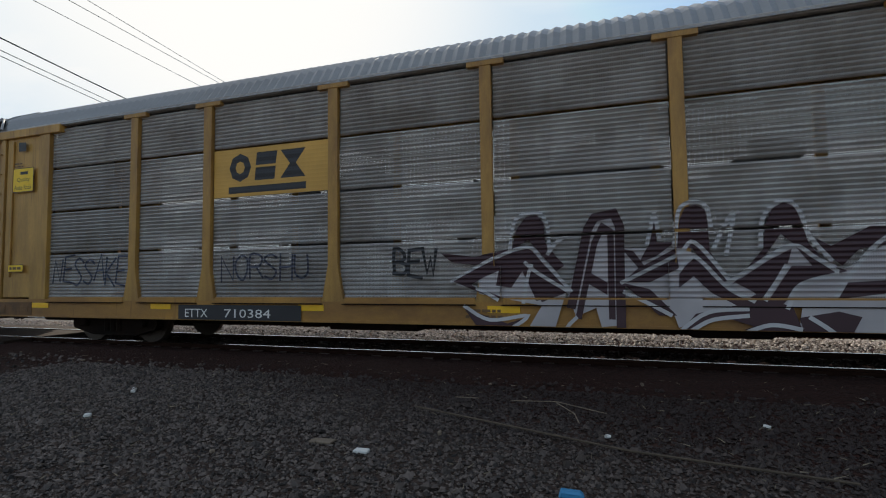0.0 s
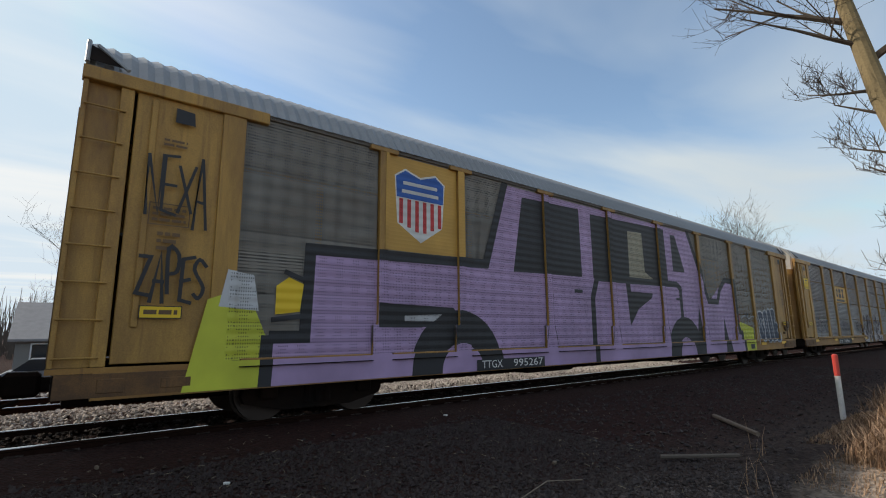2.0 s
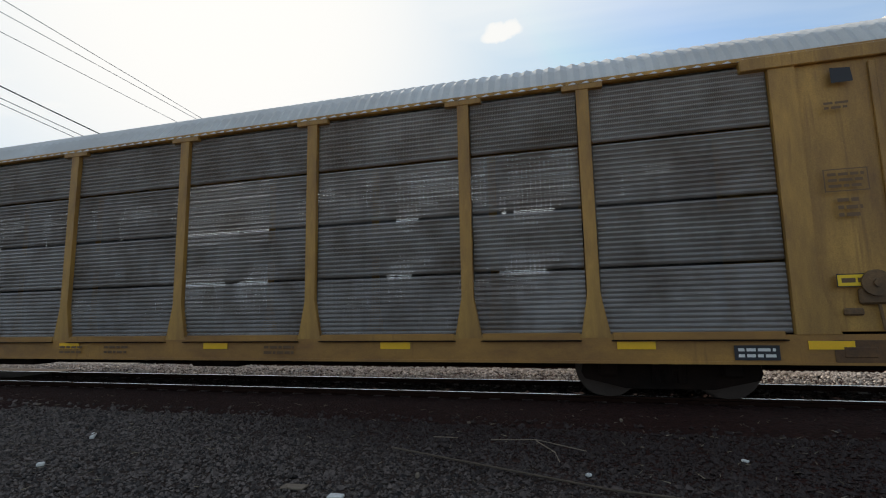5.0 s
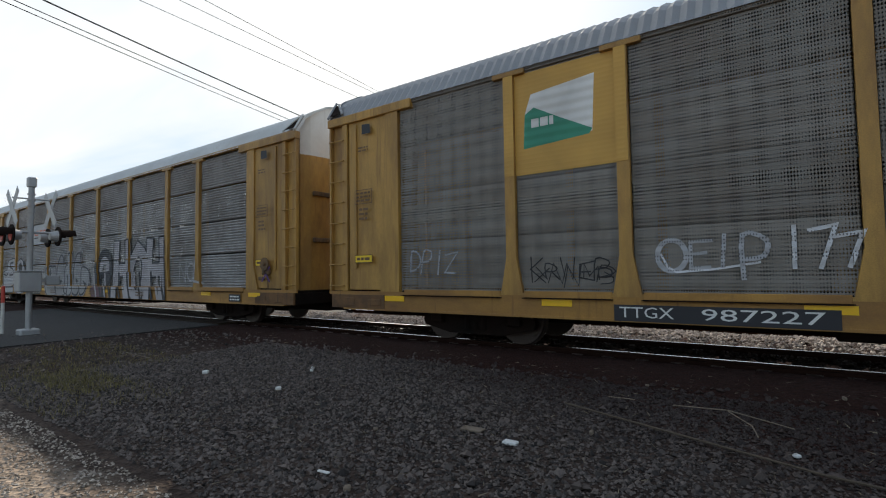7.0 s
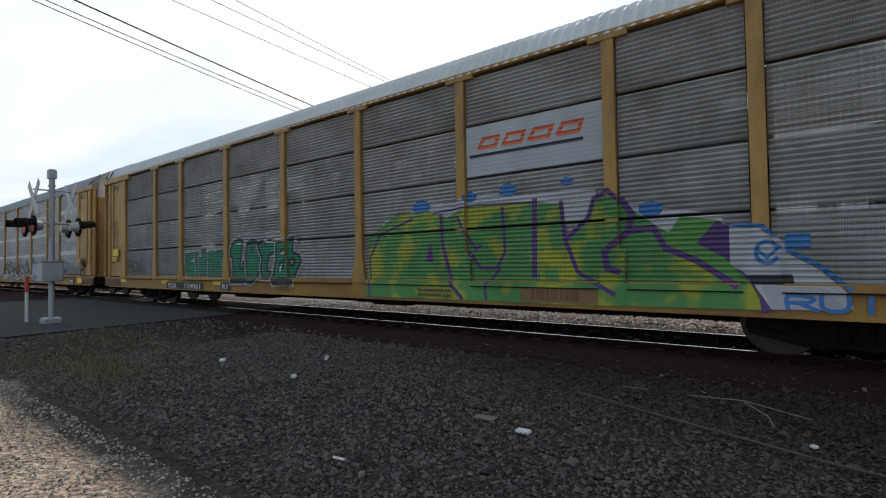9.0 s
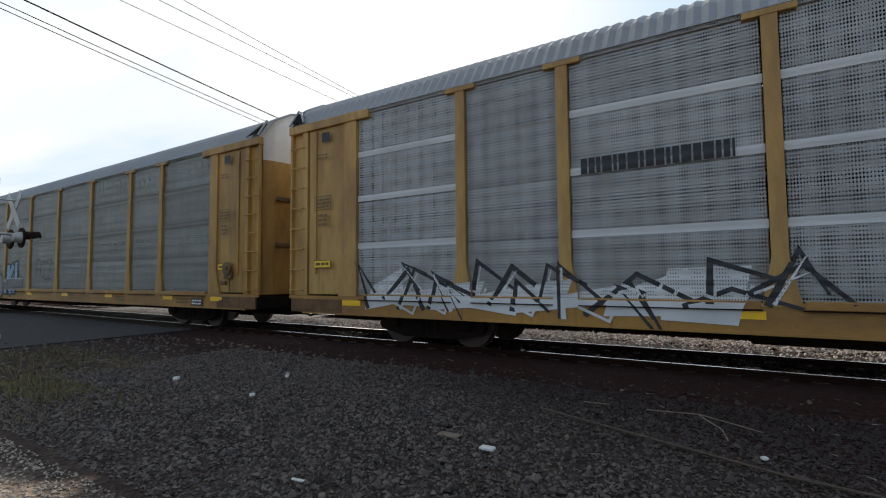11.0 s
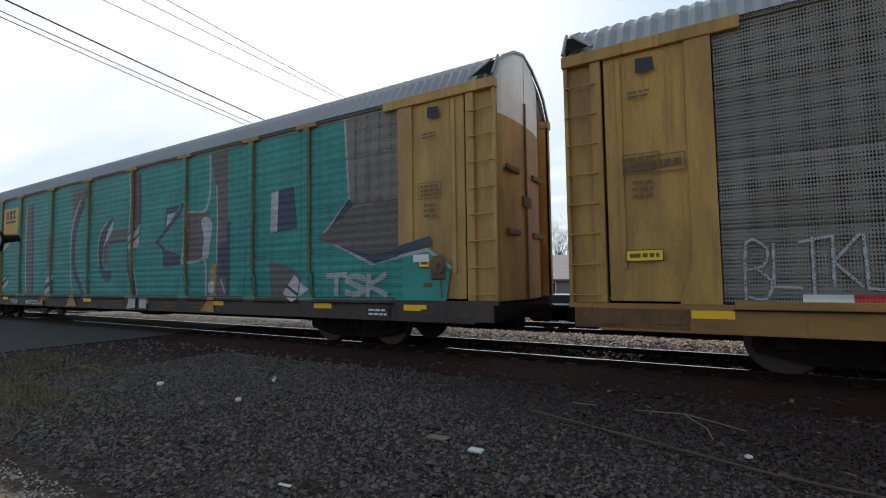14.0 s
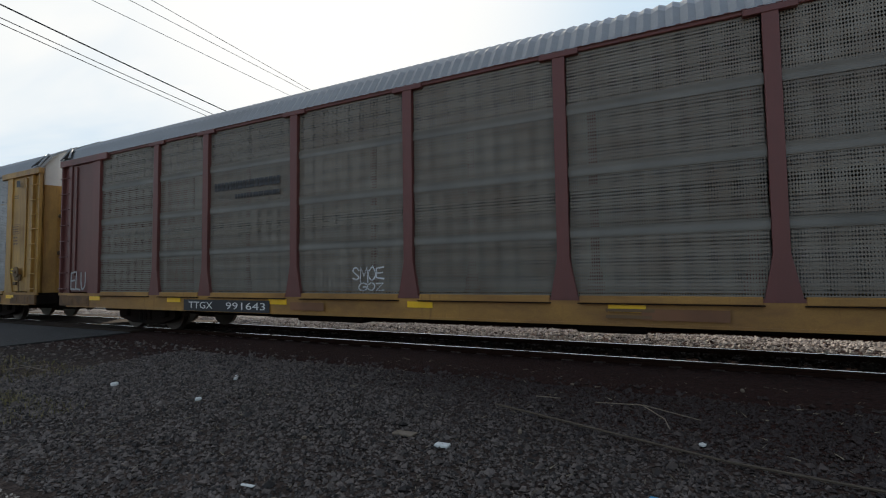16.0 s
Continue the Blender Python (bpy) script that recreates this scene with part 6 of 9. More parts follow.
def car_f(car):
    L = Layer(car, "grid")
    L.begin("company_mark")
    L.rect("panel_yellow", 4.6, 6.7, 3.05, 4.84)
    L.poly("letter", [(4.98, 4.1), (5.1, 4.44), (6.2, 4.55), (6.15, 3.62), (4.95, 3.55)])
    L.poly("flag_green", [(4.98, 4.1), (5.15, 4.2), (5.6, 3.95), (6.15, 3.66), (6.1, 3.58), (4.95, 3.5)])
    L.bars("letter", 5.1, 5.5, 3.85, 4.0, 1, 6)
    number_board(L, "TTGX", 6.5, 0.75, "987227", 7.6, 1.35, 6.42, 9.1, 0.61, 0.86)
    L.word("DPIZ", 2.35, 3.5, 1.4, 1.8, "white_thin", 0.035, jitter=0.08, seed=61, slant=0.15)
    L.word("KRWEB", 5.0, 6.4, 1.25, 1.55, "black", 0.022, jitter=0.10, seed=62)
    L.word("XNNMB", 5.05, 6.45, 1.2, 1.5, "black", 0.018, jitter=0.12, seed=72, slant=0.2)
    L.begin("graffiti")
    L.ring("white_thin", 7.24, 1.58, 0.19, 0.26, 0, 360, sx=0.85)
    L.stroke("white", [(7.1, 1.6), (7.18, 1.42), (7.3, 1.34), (7.8, 1.38), (8.3, 1.46)], 0.03)
    L.word("EI", 7.48, 8.02, 1.42, 1.78, "white_thin", 0.05, jitter=0.08, seed=63)
    L.word("P", 8.08, 8.45, 1.25, 1.86, "white_thin", 0.06, jitter=0.05, seed=73)
    L.word("I77", 8.55, 9.36, 1.4, 1.85, "white", 0.05, jitter=0.07, seed=74)
    L.word("DOLE", 9.8, 12.1, 1.15, 1.9, "white_thin", 0.06, jitter=0.06, seed=64)
    L.word("BOCK", 12.6, 14.4, 1.25, 1.75, "white_thin", 0.045, jitter=0.06, seed=65)
    L.letter("silver", "black", [(15.82, 2.34), (15.95, 2.52), (16.20, 2.55), (16.36, 2.42), (16.49, 2.57), (16.78, 2.57), (17.00, 2.43), (17.03, 2.11), (16.89, 1.76), (16.92, 1.50), (17.13, 1.14), (17.20, 0.65), (15.79, 0.62), (15.51, 0.94), (15.50, 1.53), (15.67, 1.81), (15.98, 1.94), (15.88, 2.09)], 0.075, "white_thin", 0.13)
    L.letter("silver", "black", [(17.04, 2.40), (17.21, 2.31), (17.39, 2.44), (17.59, 2.42), (17.79, 2.28), (17.86, 2.06), (17.81, 1.73), (17.87, 1.39), (18.16, 1.07), (18.19, 0.81), (17.24, 0.63), (17.13, 1.14), (16.92, 1.50), (16.89, 1.76)], 0.075, "white_thin", 0.13)
    L.letter("silver", "black", [(17.64, 2.50), (17.80, 2.64), (18.15, 2.58), (18.51, 2.58), (18.79, 2.59), (18.88, 2.46), (18.91, 2.26), (18.77, 2.08), (18.49, 2.06), (18.38, 1.99), (18.60, 1.46), (18.75, 1.00), (18.76, 0.64), (18.33, 0.82), (18.23, 1.07), (18.10, 1.47), (18.16, 2.04), (17.87, 2.31)], 0.075, "white_thin", 0.13)
    L.letter("silver", "black", [(18.66, 1.93), (18.96, 2.03), (19.22, 1.97), (19.33, 1.74), (19.25, 1.37), (19.44, 0.97), (19.46, 0.71), (18.80, 0.64), (18.75, 1.00), (18.64, 1.46)], 0.075, "white_thin", 0.13)
    L.letter("silver", "black", [(18.94, 2.34), (19.05, 2.52), (19.24, 2.59), (19.43, 2.54), (19.49, 2.36), (19.41, 2.11), (19.22, 2.03), (19.00, 2.08)], 0.075, "white_thin", 0.13)
    L.begin("graffiti")
    L.curve("black", [(16.08, 1.68), (16.40, 1.73), (16.56, 2.05)], 0.13)
    L.curve("black", [(15.97, 1.50), (16.20, 1.53), (16.32, 1.40)], 0.08)
    L.begin("graffiti")
    L.curve("black", [(17.20, 2.09), (17.42, 2.09), (17.62, 2.08)], 0.09)
    L.curve("black", [(17.42, 2.07), (17.44, 1.49), (17.42, 0.97)], 0.06)
    L.begin("graffiti")
    L.poly("black", [(18.07, 2.09), (17.86, 1.81), (17.87, 1.46), (18.01, 1.72)])
    L.poly("black", [(18.44, 2.06), (18.86, 2.06), (18.64, 1.91), (18.55, 1.76)])
    L.word("RALF", 19.38, 20.04, 1.74, 1.9, "white_thin", 0.03, seed=67, jitter=0.05)
    L.word("BRONZ", 19.4, 20.05, 1.5, 1.66, "white_thin", 0.03, seed=70, jitter=0.05)
    L.word("TLC", 19.44, 20.12, 1.15, 1.38, "white_thin", 0.03, seed=68)
    L.rect("black", 18.9, 20.1, 0.64, 0.84)
    L.bars("letter", 19.0, 19.95, 0.69, 0.80, 1, 7)
    L.word("KEMZ", 22.95, 25.2, 1.02, 1.85, "black", 0.2, "taupe", 0.26, seed=69)
    sill_marks(L, 62)
    end_notices(L, 61, quality=False)
    return L.finish("painting", "silver and black graffiti, white tags, green and white flag panel")


def car_g(car):
    L = Layer(car, "rows")
    L.begin("company_mark")
    L.rect("panel_grey", 6.74, 9.32, 2.985, 3.925)
    for i in range(4):
        u = 6.95 + i * 0.56
        L.stroke("orange", [(u, 3.42 + 0.02 * i), (u + 0.1, 3.62), (u + 0.45, 3.62), (u + 0.4, 3.44), (u + 0.05, 3.44)], 0.06)
    L.rect("black", 6.8, 8.9, 3.28, 3.33)
    L.letter("white_r", "black_r", [(2.37, 1.71), (3.01, 1.85), (3.12, 2.11), (3.32, 2.33), (3.82, 2.40), (4.45, 2.37), (4.49, 1.77), (4.55, 1.03), (2.63, 0.98), (2.41, 1.37)], 0.06, "pale", 0.12)
    L.letter("white_r", "black_r", [(2.57, 0.91), (4.45, 0.94), (4.44, 0.67), (2.72, 0.63)], 0.05, smooth=False)
    L.letter("white_r", "black_r", [(4.74, 1.97), (4.99, 2.28), (5.42, 2.37), (5.80, 2.18), (6.00, 1.71), (6.03, 1.14), (5.98, 0.67), (5.00, 0.65), (4.82, 1.34)], 0.06, "pale", 0.12)
    L.begin("graffiti")
    L.curve("black_r", [(4.08, 2.20), (3.67, 2.18), (3.61, 1.97), (4.10, 1.84), (4.07, 1.59), (3.52, 1.56)], 0.09)
    L.curve("black_r", [(2.48, 1.61), (3.00, 1.54), (3.20, 1.70)], 0.08)
    L.begin("graffiti")
    L.blob("black_r", [(5.10, 2.07), (5.36, 2.16), (5.58, 2.04), (5.61, 1.78), (5.35, 1.64), (5.13, 1.75)])
    L.curve("black_r", [(5.83, 2.14), (6.19, 1.89), (6.28, 1.33), (6.12, 0.77)], 0.22)
    L.word("CEX", 7.0, 8.3, 1.2, 1.6, "ink", 0.06, seed=72)
    L.letter("grey_r", "black_r", [(9.27, 1.40), (9.51, 1.86), (10.09, 1.89), (10.50, 1.82), (10.57, 1.06), (10.73, 0.61), (9.71, 0.57), (9.34, 0.93)], 0.08, "pale", 0.15)
    L.letter("grey_r", "black_r", [(10.63, 1.71), (10.96, 2.28), (11.32, 2.32), (11.49, 1.88), (11.59, 1.07), (11.86, 0.70), (10.92, 0.56), (10.68, 1.06)], 0.08, "pale", 0.15)
    L.letter("grey_r", "black_r", [(11.60, 1.78), (11.99, 1.86), (12.18, 1.08), (12.02, 0.71), (11.69, 0.85)], 0.08, "pale", 0.15)
    L.letter("grey_r", "black_r", [(12.04, 1.66), (12.16, 2.34), (12.47, 2.36), (12.55, 1.64), (12.58, 0.77), (12.07, 0.66), (12.19, 1.27)], 0.08, "pale", 0.15)
    L.letter("grey_r", "black_r", [(12.60, 1.64), (12.81, 2.19), (13.10, 2.40), (13.36, 2.28), (13.43, 1.62), (13.37, 0.80), (12.96, 0.65), (12.63, 0.88)], 0.08, "pale", 0.15)
    L.letter("grey_r", "black_r", [(13.48, 1.79), (14.01, 1.76), (14.28, 1.59), (14.34, 1.34), (14.22, 1.02), (13.91, 0.73), (13.49, 0.72), (13.44, 1.26)], 0.08, "pale", 0.15)
    L.begin("graffiti")
    L.poly("black_r", [(10.93, 1.28), (11.30, 1.27), (11.11, 1.07)])
    L.poly("black_r", [(12.84, 1.36), (13.11, 1.27), (13.02, 1.09)])
    L.poly("black_r", [(9.66, 1.63), (9.81, 1.85), (9.87, 1.28)])
    L.poly("black_r", [(13.68, 1.26), (14.07, 1.10), (13.83, 1.01)])
    L.begin("graffiti")
    L.curve("black_r", [(15.26, 1.29), (15.25, 1.78), (15.62, 2.23), (16.10, 2.18), (16.32, 1.79), (16.20, 1.39), (15.93, 1.08), (15.78, 0.58)], 0.42)
    L.begin("graffiti")
    L.curve("pale", [(15.44, 1.55), (15.52, 1.87), (15.76, 2.02), (16.04, 1.91), (16.08, 1.67), (15.92, 1.53)], 0.3)
    L.begin("graffiti")
    L.curve("black_r", [(15.30, 1.48), (15.63, 1.46), (16.13, 1.49)], 0.24)
    L.begin("graffiti")
    L.poly("maroon_r", [(14.62, 0.94), (15.00, 1.10), (15.73, 1.00), (15.69, 0.58), (14.78, 0.60)])
    L.begin("graffiti")
    L.poly("ochre", [(14.22, 0.89), (14.55, 1.06), (14.70, 0.63), (14.10, 0.60)])
    L.word("HOH", 16.7, 20.6, 0.7, 2.45, "pale", 0.42, "black_r", 0.56, seed=74, jitter=0.03)
    for i in range(14):
        u = 15.0 + i * 0.42
        L.stroke("black_r" if i % 2 else "pale", [(u, 1.5), (u + 0.05, 1.1), (u + 0.2, 0.66)], 0.13)
    L.word("NOL", 21.5, 23.0, 1.2, 1.8, "white_r", 0.07, seed=75)
    number_board(L, "TTGX", 6.9, 0.62, "604189", 7.8, 0.95, 6.84, 8.75, 0.62, 0.88)
    sill_marks(L, 71)
    end_notices(L, 72, quality=False)
    L.word("X", 26.0, 26.35, 1.2, 1.6, "violet", 0.05, seed=76)
    return L.finish("painting", "grey, white and black block graffiti and an orange slanted mark")


def car_h(car):
    L = Layer(car, "rows")
    L.begin("company_mark")
    L.rect("panel_grey", 18.02, 20.62, 2.985, 3.925)
    for i in range(4):
        u = 18.3 + i * 0.52
        L.stroke("orange", [(u, 3.5), (u + 0.1, 3.66), (u + 0.42, 3.66), (u + 0.36, 3.5), (u + 0.04, 3.5)], 0.07)
    L.rect("black_r", 18.1, 20.3, 3.33, 3.39)
    L.letter("emerald", "black_r", [(6.85, 1.78), (7.40, 1.81), (7.44, 1.65), (7.27, 1.59), (7.22, 1.46), (7.42, 1.50), (7.55, 1.55), (7.75, 1.07), (7.01, 1.05), (6.90, 1.29)], 0.04, "pale", 0.11, smooth=False)
    L.letter("emerald", "black_r", [(7.46, 1.81), (7.72, 1.81), (7.74, 1.65), (7.77, 1.07), (7.60, 1.07), (7.52, 1.55)], 0.04, "pale", 0.11, smooth=False)
    L.letter("emerald", "black_r", [(7.93, 1.90), (8.20, 1.91), (8.24, 1.68), (8.29, 1.08), (7.82, 1.07), (7.79, 1.65), (7.98, 1.64)], 0.04, "pale", 0.11, smooth=False)
    L.letter("emerald", "black_r", [(8.31, 1.78), (8.61, 1.82), (8.69, 1.75), (8.78, 1.81), (9.23, 1.83), (9.24, 1.05), (8.73, 1.05), (8.70, 1.47), (8.65, 1.05), (8.36, 1.06)], 0.04, "pale", 0.11, smooth=False)
    L.letter("emerald", "black_r", [(9.62, 1.82), (9.78, 2.04), (10.06, 2.14), (10.28, 2.10), (10.23, 1.79), (10.14, 1.31), (10.26, 1.26), (10.30, 1.48), (10.46, 1.50), (10.50, 1.09), (10.54, 0.90), (9.77, 0.89), (9.77, 1.36), (9.75, 1.63), (9.63, 1.64)], 0.08, "pale", 0.17, smooth=False)
    L.letter("emerald", "black_r", [(10.44, 1.70), (10.53, 1.99), (10.74, 2.09), (10.97, 2.05), (11.11, 1.92), (11.15, 1.58), (11.14, 1.26), (10.98, 0.97), (10.78, 0.88), (10.56, 0.92), (10.47, 1.26)], 0.08, "pale", 0.17, smooth=False)
    L.letter("emerald", "black_r", [(11.03, 1.96), (11.28, 2.05), (11.42, 1.94), (11.56, 2.06), (11.90, 2.00), (11.93, 1.79), (11.72, 1.68), (11.59, 1.65), (11.49, 1.37), (11.50, 1.22), (11.67, 1.18), (11.77, 1.02), (11.28, 1.02), (11.18, 1.26), (11.26, 1.58), (11.15, 1.71)], 0.08, "pale", 0.17, smooth=False)
    L.letter("emerald", "black_r", [(11.90, 1.98), (12.26, 1.99), (12.65, 2.09), (12.61, 1.82), (12.61, 1.69), (12.86, 1.63), (12.96, 1.47), (12.85, 1.32), (12.70, 1.10), (12.64, 0.90), (11.83, 0.88), (11.74, 1.06), (11.89, 1.48)], 0.08, "pale", 0.17, smooth=False)
    L.begin("graffiti")
    L.poly("black_r", [(10.73, 1.92), (10.81, 1.89), (10.81, 1.72), (10.74, 1.70)])
    L.poly("black_r", [(12.12, 1.61), (12.15, 1.79), (12.40, 1.82), (12.37, 1.63)])
    L.poly("black_r", [(12.08, 1.21), (12.13, 1.44), (12.39, 1.54), (12.31, 1.25)])
    L.poly("black_r", [(12.53, 1.32), (12.48, 1.54), (12.69, 1.57), (12.77, 1.46), (12.65, 1.33)])
    L.poly("black_r", [(9.77, 1.01), (10.54, 1.05), (10.56, 0.90), (9.77, 0.89)])
    L.poly("black_r", [(11.80, 1.02), (12.67, 1.05), (12.62, 0.91), (11.83, 0.89)])
    L.poly("white_r", [(12.19, 1.68), (12.35, 1.75), (12.34, 1.66), (12.21, 1.64)])
    L.poly("white_r", [(12.13, 1.29), (12.27, 1.44), (12.21, 1.22), (12.14, 1.20)])
    L.poly("white_r", [(12.54, 1.38), (12.56, 1.48), (12.63, 1.49), (12.60, 1.41)])
    L.begin("graffiti")
    # the large green piece with its pale cloud and violet edge
    L.poly("white_r", [(15.7, 2.1), (15.9, 2.3), (17.1, 2.5), (18.2, 2.62), (19.4, 2.52), (19.8, 2.55), (20.5, 2.5), (20.4, 2.0)])
    L.poly("white_r", [(20.8, 2.25), (21.4, 2.14), (22.2, 2.0), (22.3, 1.7), (20.9, 1.8)])
    for u, z, r in ((16.9, 2.5, 0.16), (18.9, 2.66, 0.12), (20.0, 2.7, 0.07), (21.3, 2.13, 0.12), (18.1, 2.6, 0.10)):
        L.disc("blue", u, z, r, sx=1.5, n=9)
    L.poly("fade", [(15.33, 0.66), (17.6, 0.66), (17.5, 2.28), (17.1, 2.4), (16.2, 2.4), (15.41, 1.95)])
    L.poly("fade", [(17.6, 0.66), (20.0, 0.66), (19.9, 2.3), (19.4, 2.42), (18.2, 2.46), (17.5, 2.25)])
    L.poly("fade", [(20.0, 0.66), (22.7, 0.7), (22.45, 1.2), (21.4, 1.85), (20.9, 2.25), (20.55, 2.46), (20.35, 2.05), (19.95, 1.75)])
    L.poly("green", [(21.4, 1.55), (22.4, 1.1), (22.2, 1.9), (21.7, 2.0)])
    L.poly("violet", [(17.13, 1.8), (16.99, 1.4), (17.21, 1.39)])
    for pts, w in (([(15.45, 0.67), (15.42, 1.5), (15.75, 2.0), (16.65, 2.28)], 0.05), ([(17.4, 2.3), (17.43, 1.73), (17.66, 0.95), (17.9, 0.7)], 0.08), ([(17.84, 2.23), (18.05, 1.83), (18.2, 1.62), (18.3, 1.68)], 0.06),
                   ([(18.78, 2.35), (18.83, 1.56), (18.65, 1.25), (18.3, 1.27), (18.06, 1.58)], 0.06), ([(18.72, 1.25), (18.42, 0.94), (18.45, 0.69)], 0.05), ([(19.42, 2.42), (19.39, 1.13)], 0.10),
                   ([(19.9, 2.35), (19.95, 1.75), (20.16, 1.19), (20.75, 0.85)], 0.07), ([(20.0, 1.75), (20.35, 2.06), (20.45, 2.36), (20.68, 2.47), (20.86, 2.29)], 0.07), ([(20.89, 2.29), (21.03, 2.07), (20.97, 1.81), (20.62, 1.51), (20.66, 1.25), (20.82, 1.2)], 0.10),
                   ([(20.97, 1.81), (21.33, 1.85), (21.49, 1.54), (21.88, 1.36), (22.36, 1.01)], 0.09), ([(22.2, 1.5), (22.5, 1.17), (22.66, 0.97), (22.69, 0.71)], 0.10), ([(17.2, 2.36), (18.2, 2.44), (19.35, 2.4)], 0.03)):
        L.stroke("violet", pts, w)
    L.poly("violet", [(21.9, 1.6), (22.3, 1.35), (22.3, 1.82), (22.15, 1.9)])
    L.poly("white_r", [(22.3, 1.8), (22.65, 1.77), (22.9, 1.45), (23.25, 1.22), (23.5, 0.95), (23.56, 0.75), (22.75, 0.71), (22.5, 1.15), (22.3, 1.3)])
    L.poly("pale", [(22.75, 0.71), (23.5, 0.73), (23.3, 1.0), (22.65, 1.02)])
    L.stroke("blue", [(22.35, 1.83), (22.68, 1.8), (22.92, 1.5), (23.28, 1.25), (23.54, 0.98)], 0.05)
    L.disc("white_r", 22.72, 1.45, 0.24, sx=0.85, n=12)
    L.ring("blue", 22.72, 1.45, 0.12, 0.17, 30, 330, sx=0.85, n=9)
    L.stroke("blue", [(22.6, 1.5), (22.72, 1.38), (22.86, 1.52)], 0.04)
    L.poly("black_r", [(22.5, 1.16), (22.98, 1.16), (23.0, 1.03), (22.55, 1.03)])
    L.word("RUIA", 22.9, 24.2, 0.72, 0.9, "blue", 0.05, seed=85)
    L.rect("blue", 22.92, 23.17, 1.50, 1.68)
    L.rect("sill_ochre", 19.15, 20.5, 0.68, 0.92)
    L.bars("sill_rust", 19.35, 20.2, 0.72, 0.9, 1, 8)
    L.rect("black", 5.7, 8.1, 0.64, 0.86)
    number_board(L, "TTGX", 5.8, 0.62, "159061", 7.0, 1.0)
    L.rect("navy", 9.22, 9.7, 0.66, 0.88)
    L.letters("R1", 9.32, 0.70, 0.14, "letter", 0.28)
    end_notices(L, 81, quality=False)
    L.rect("sign_yellow", 1.05, 1.6, 1.83, 2.09)
    L.letters("BN 20562", 1.06, 2.14, 0.08, "black_r", 0.5)
    L.rect("sign_yellow", 25.8, 26.3, 2.45, 2.68)
    L.poly("black", [(25.8, 1.35), (26.2, 1.35), (26.25, 1.75), (26.02, 1.92), (25.85, 1.75)])
    L.word("BOW", 2.4, 3.6, 1.2, 1.6, "black_r", 0.05, seed=86)
    L.rect("black", 24.3, 24.8, 0.66, 0.9)
    sill_marks(L, 82)
    return L.finish("painting", "green and yellow graffiti with pale clouds, emerald letters, white numbers")


def car_i(car):
    L = Layer(car, "grid")
    for b in range(9):
        a, c = EDGES[b] + 0.1, EDGES[b + 1] - 0.1
        if b not in (1, 7):
            for z in (2.0, 3.0, 3.95):
                L.rect("band", a, c, z, z + (0.17 if b == 8 else 0.12))
    L.wild(2.5, 9.7, 0.70, 1.72, "black", "white", 91, count=20, w=0.07)
    L.wild(12.0, 17.3, 0.68, 1.80, "black", "white", 92, count=22, w=0.13)
    L.wild(18.2, 23.4, 0.66, 1.95, "violet", "lilac", 93, count=40, w=0.045)
    L.wild(18.2, 23.4, 0.9, 2.0, "cobalt", "lilac", 94, count=16, w=0.035)
    L.word("JEMZ", 23.9, 25.2, 1.1, 1.7, "lilac", 0.05, seed=95)
    L.bars("black", 6.9, 9.0, 3.0, 3.25, 1, 9)
    L.rect("sign_yellow", 25.5, 26.1, 0.70, 0.86)
    L.letters("FB 659", 25.4, 1.06, 0.09, "stencil", 0.55)
    sill_marks(L, 92)
    end_notices(L, 91, quality=False)
    return L.finish("painting", "white and pale violet graffiti, white bands on silver screens")


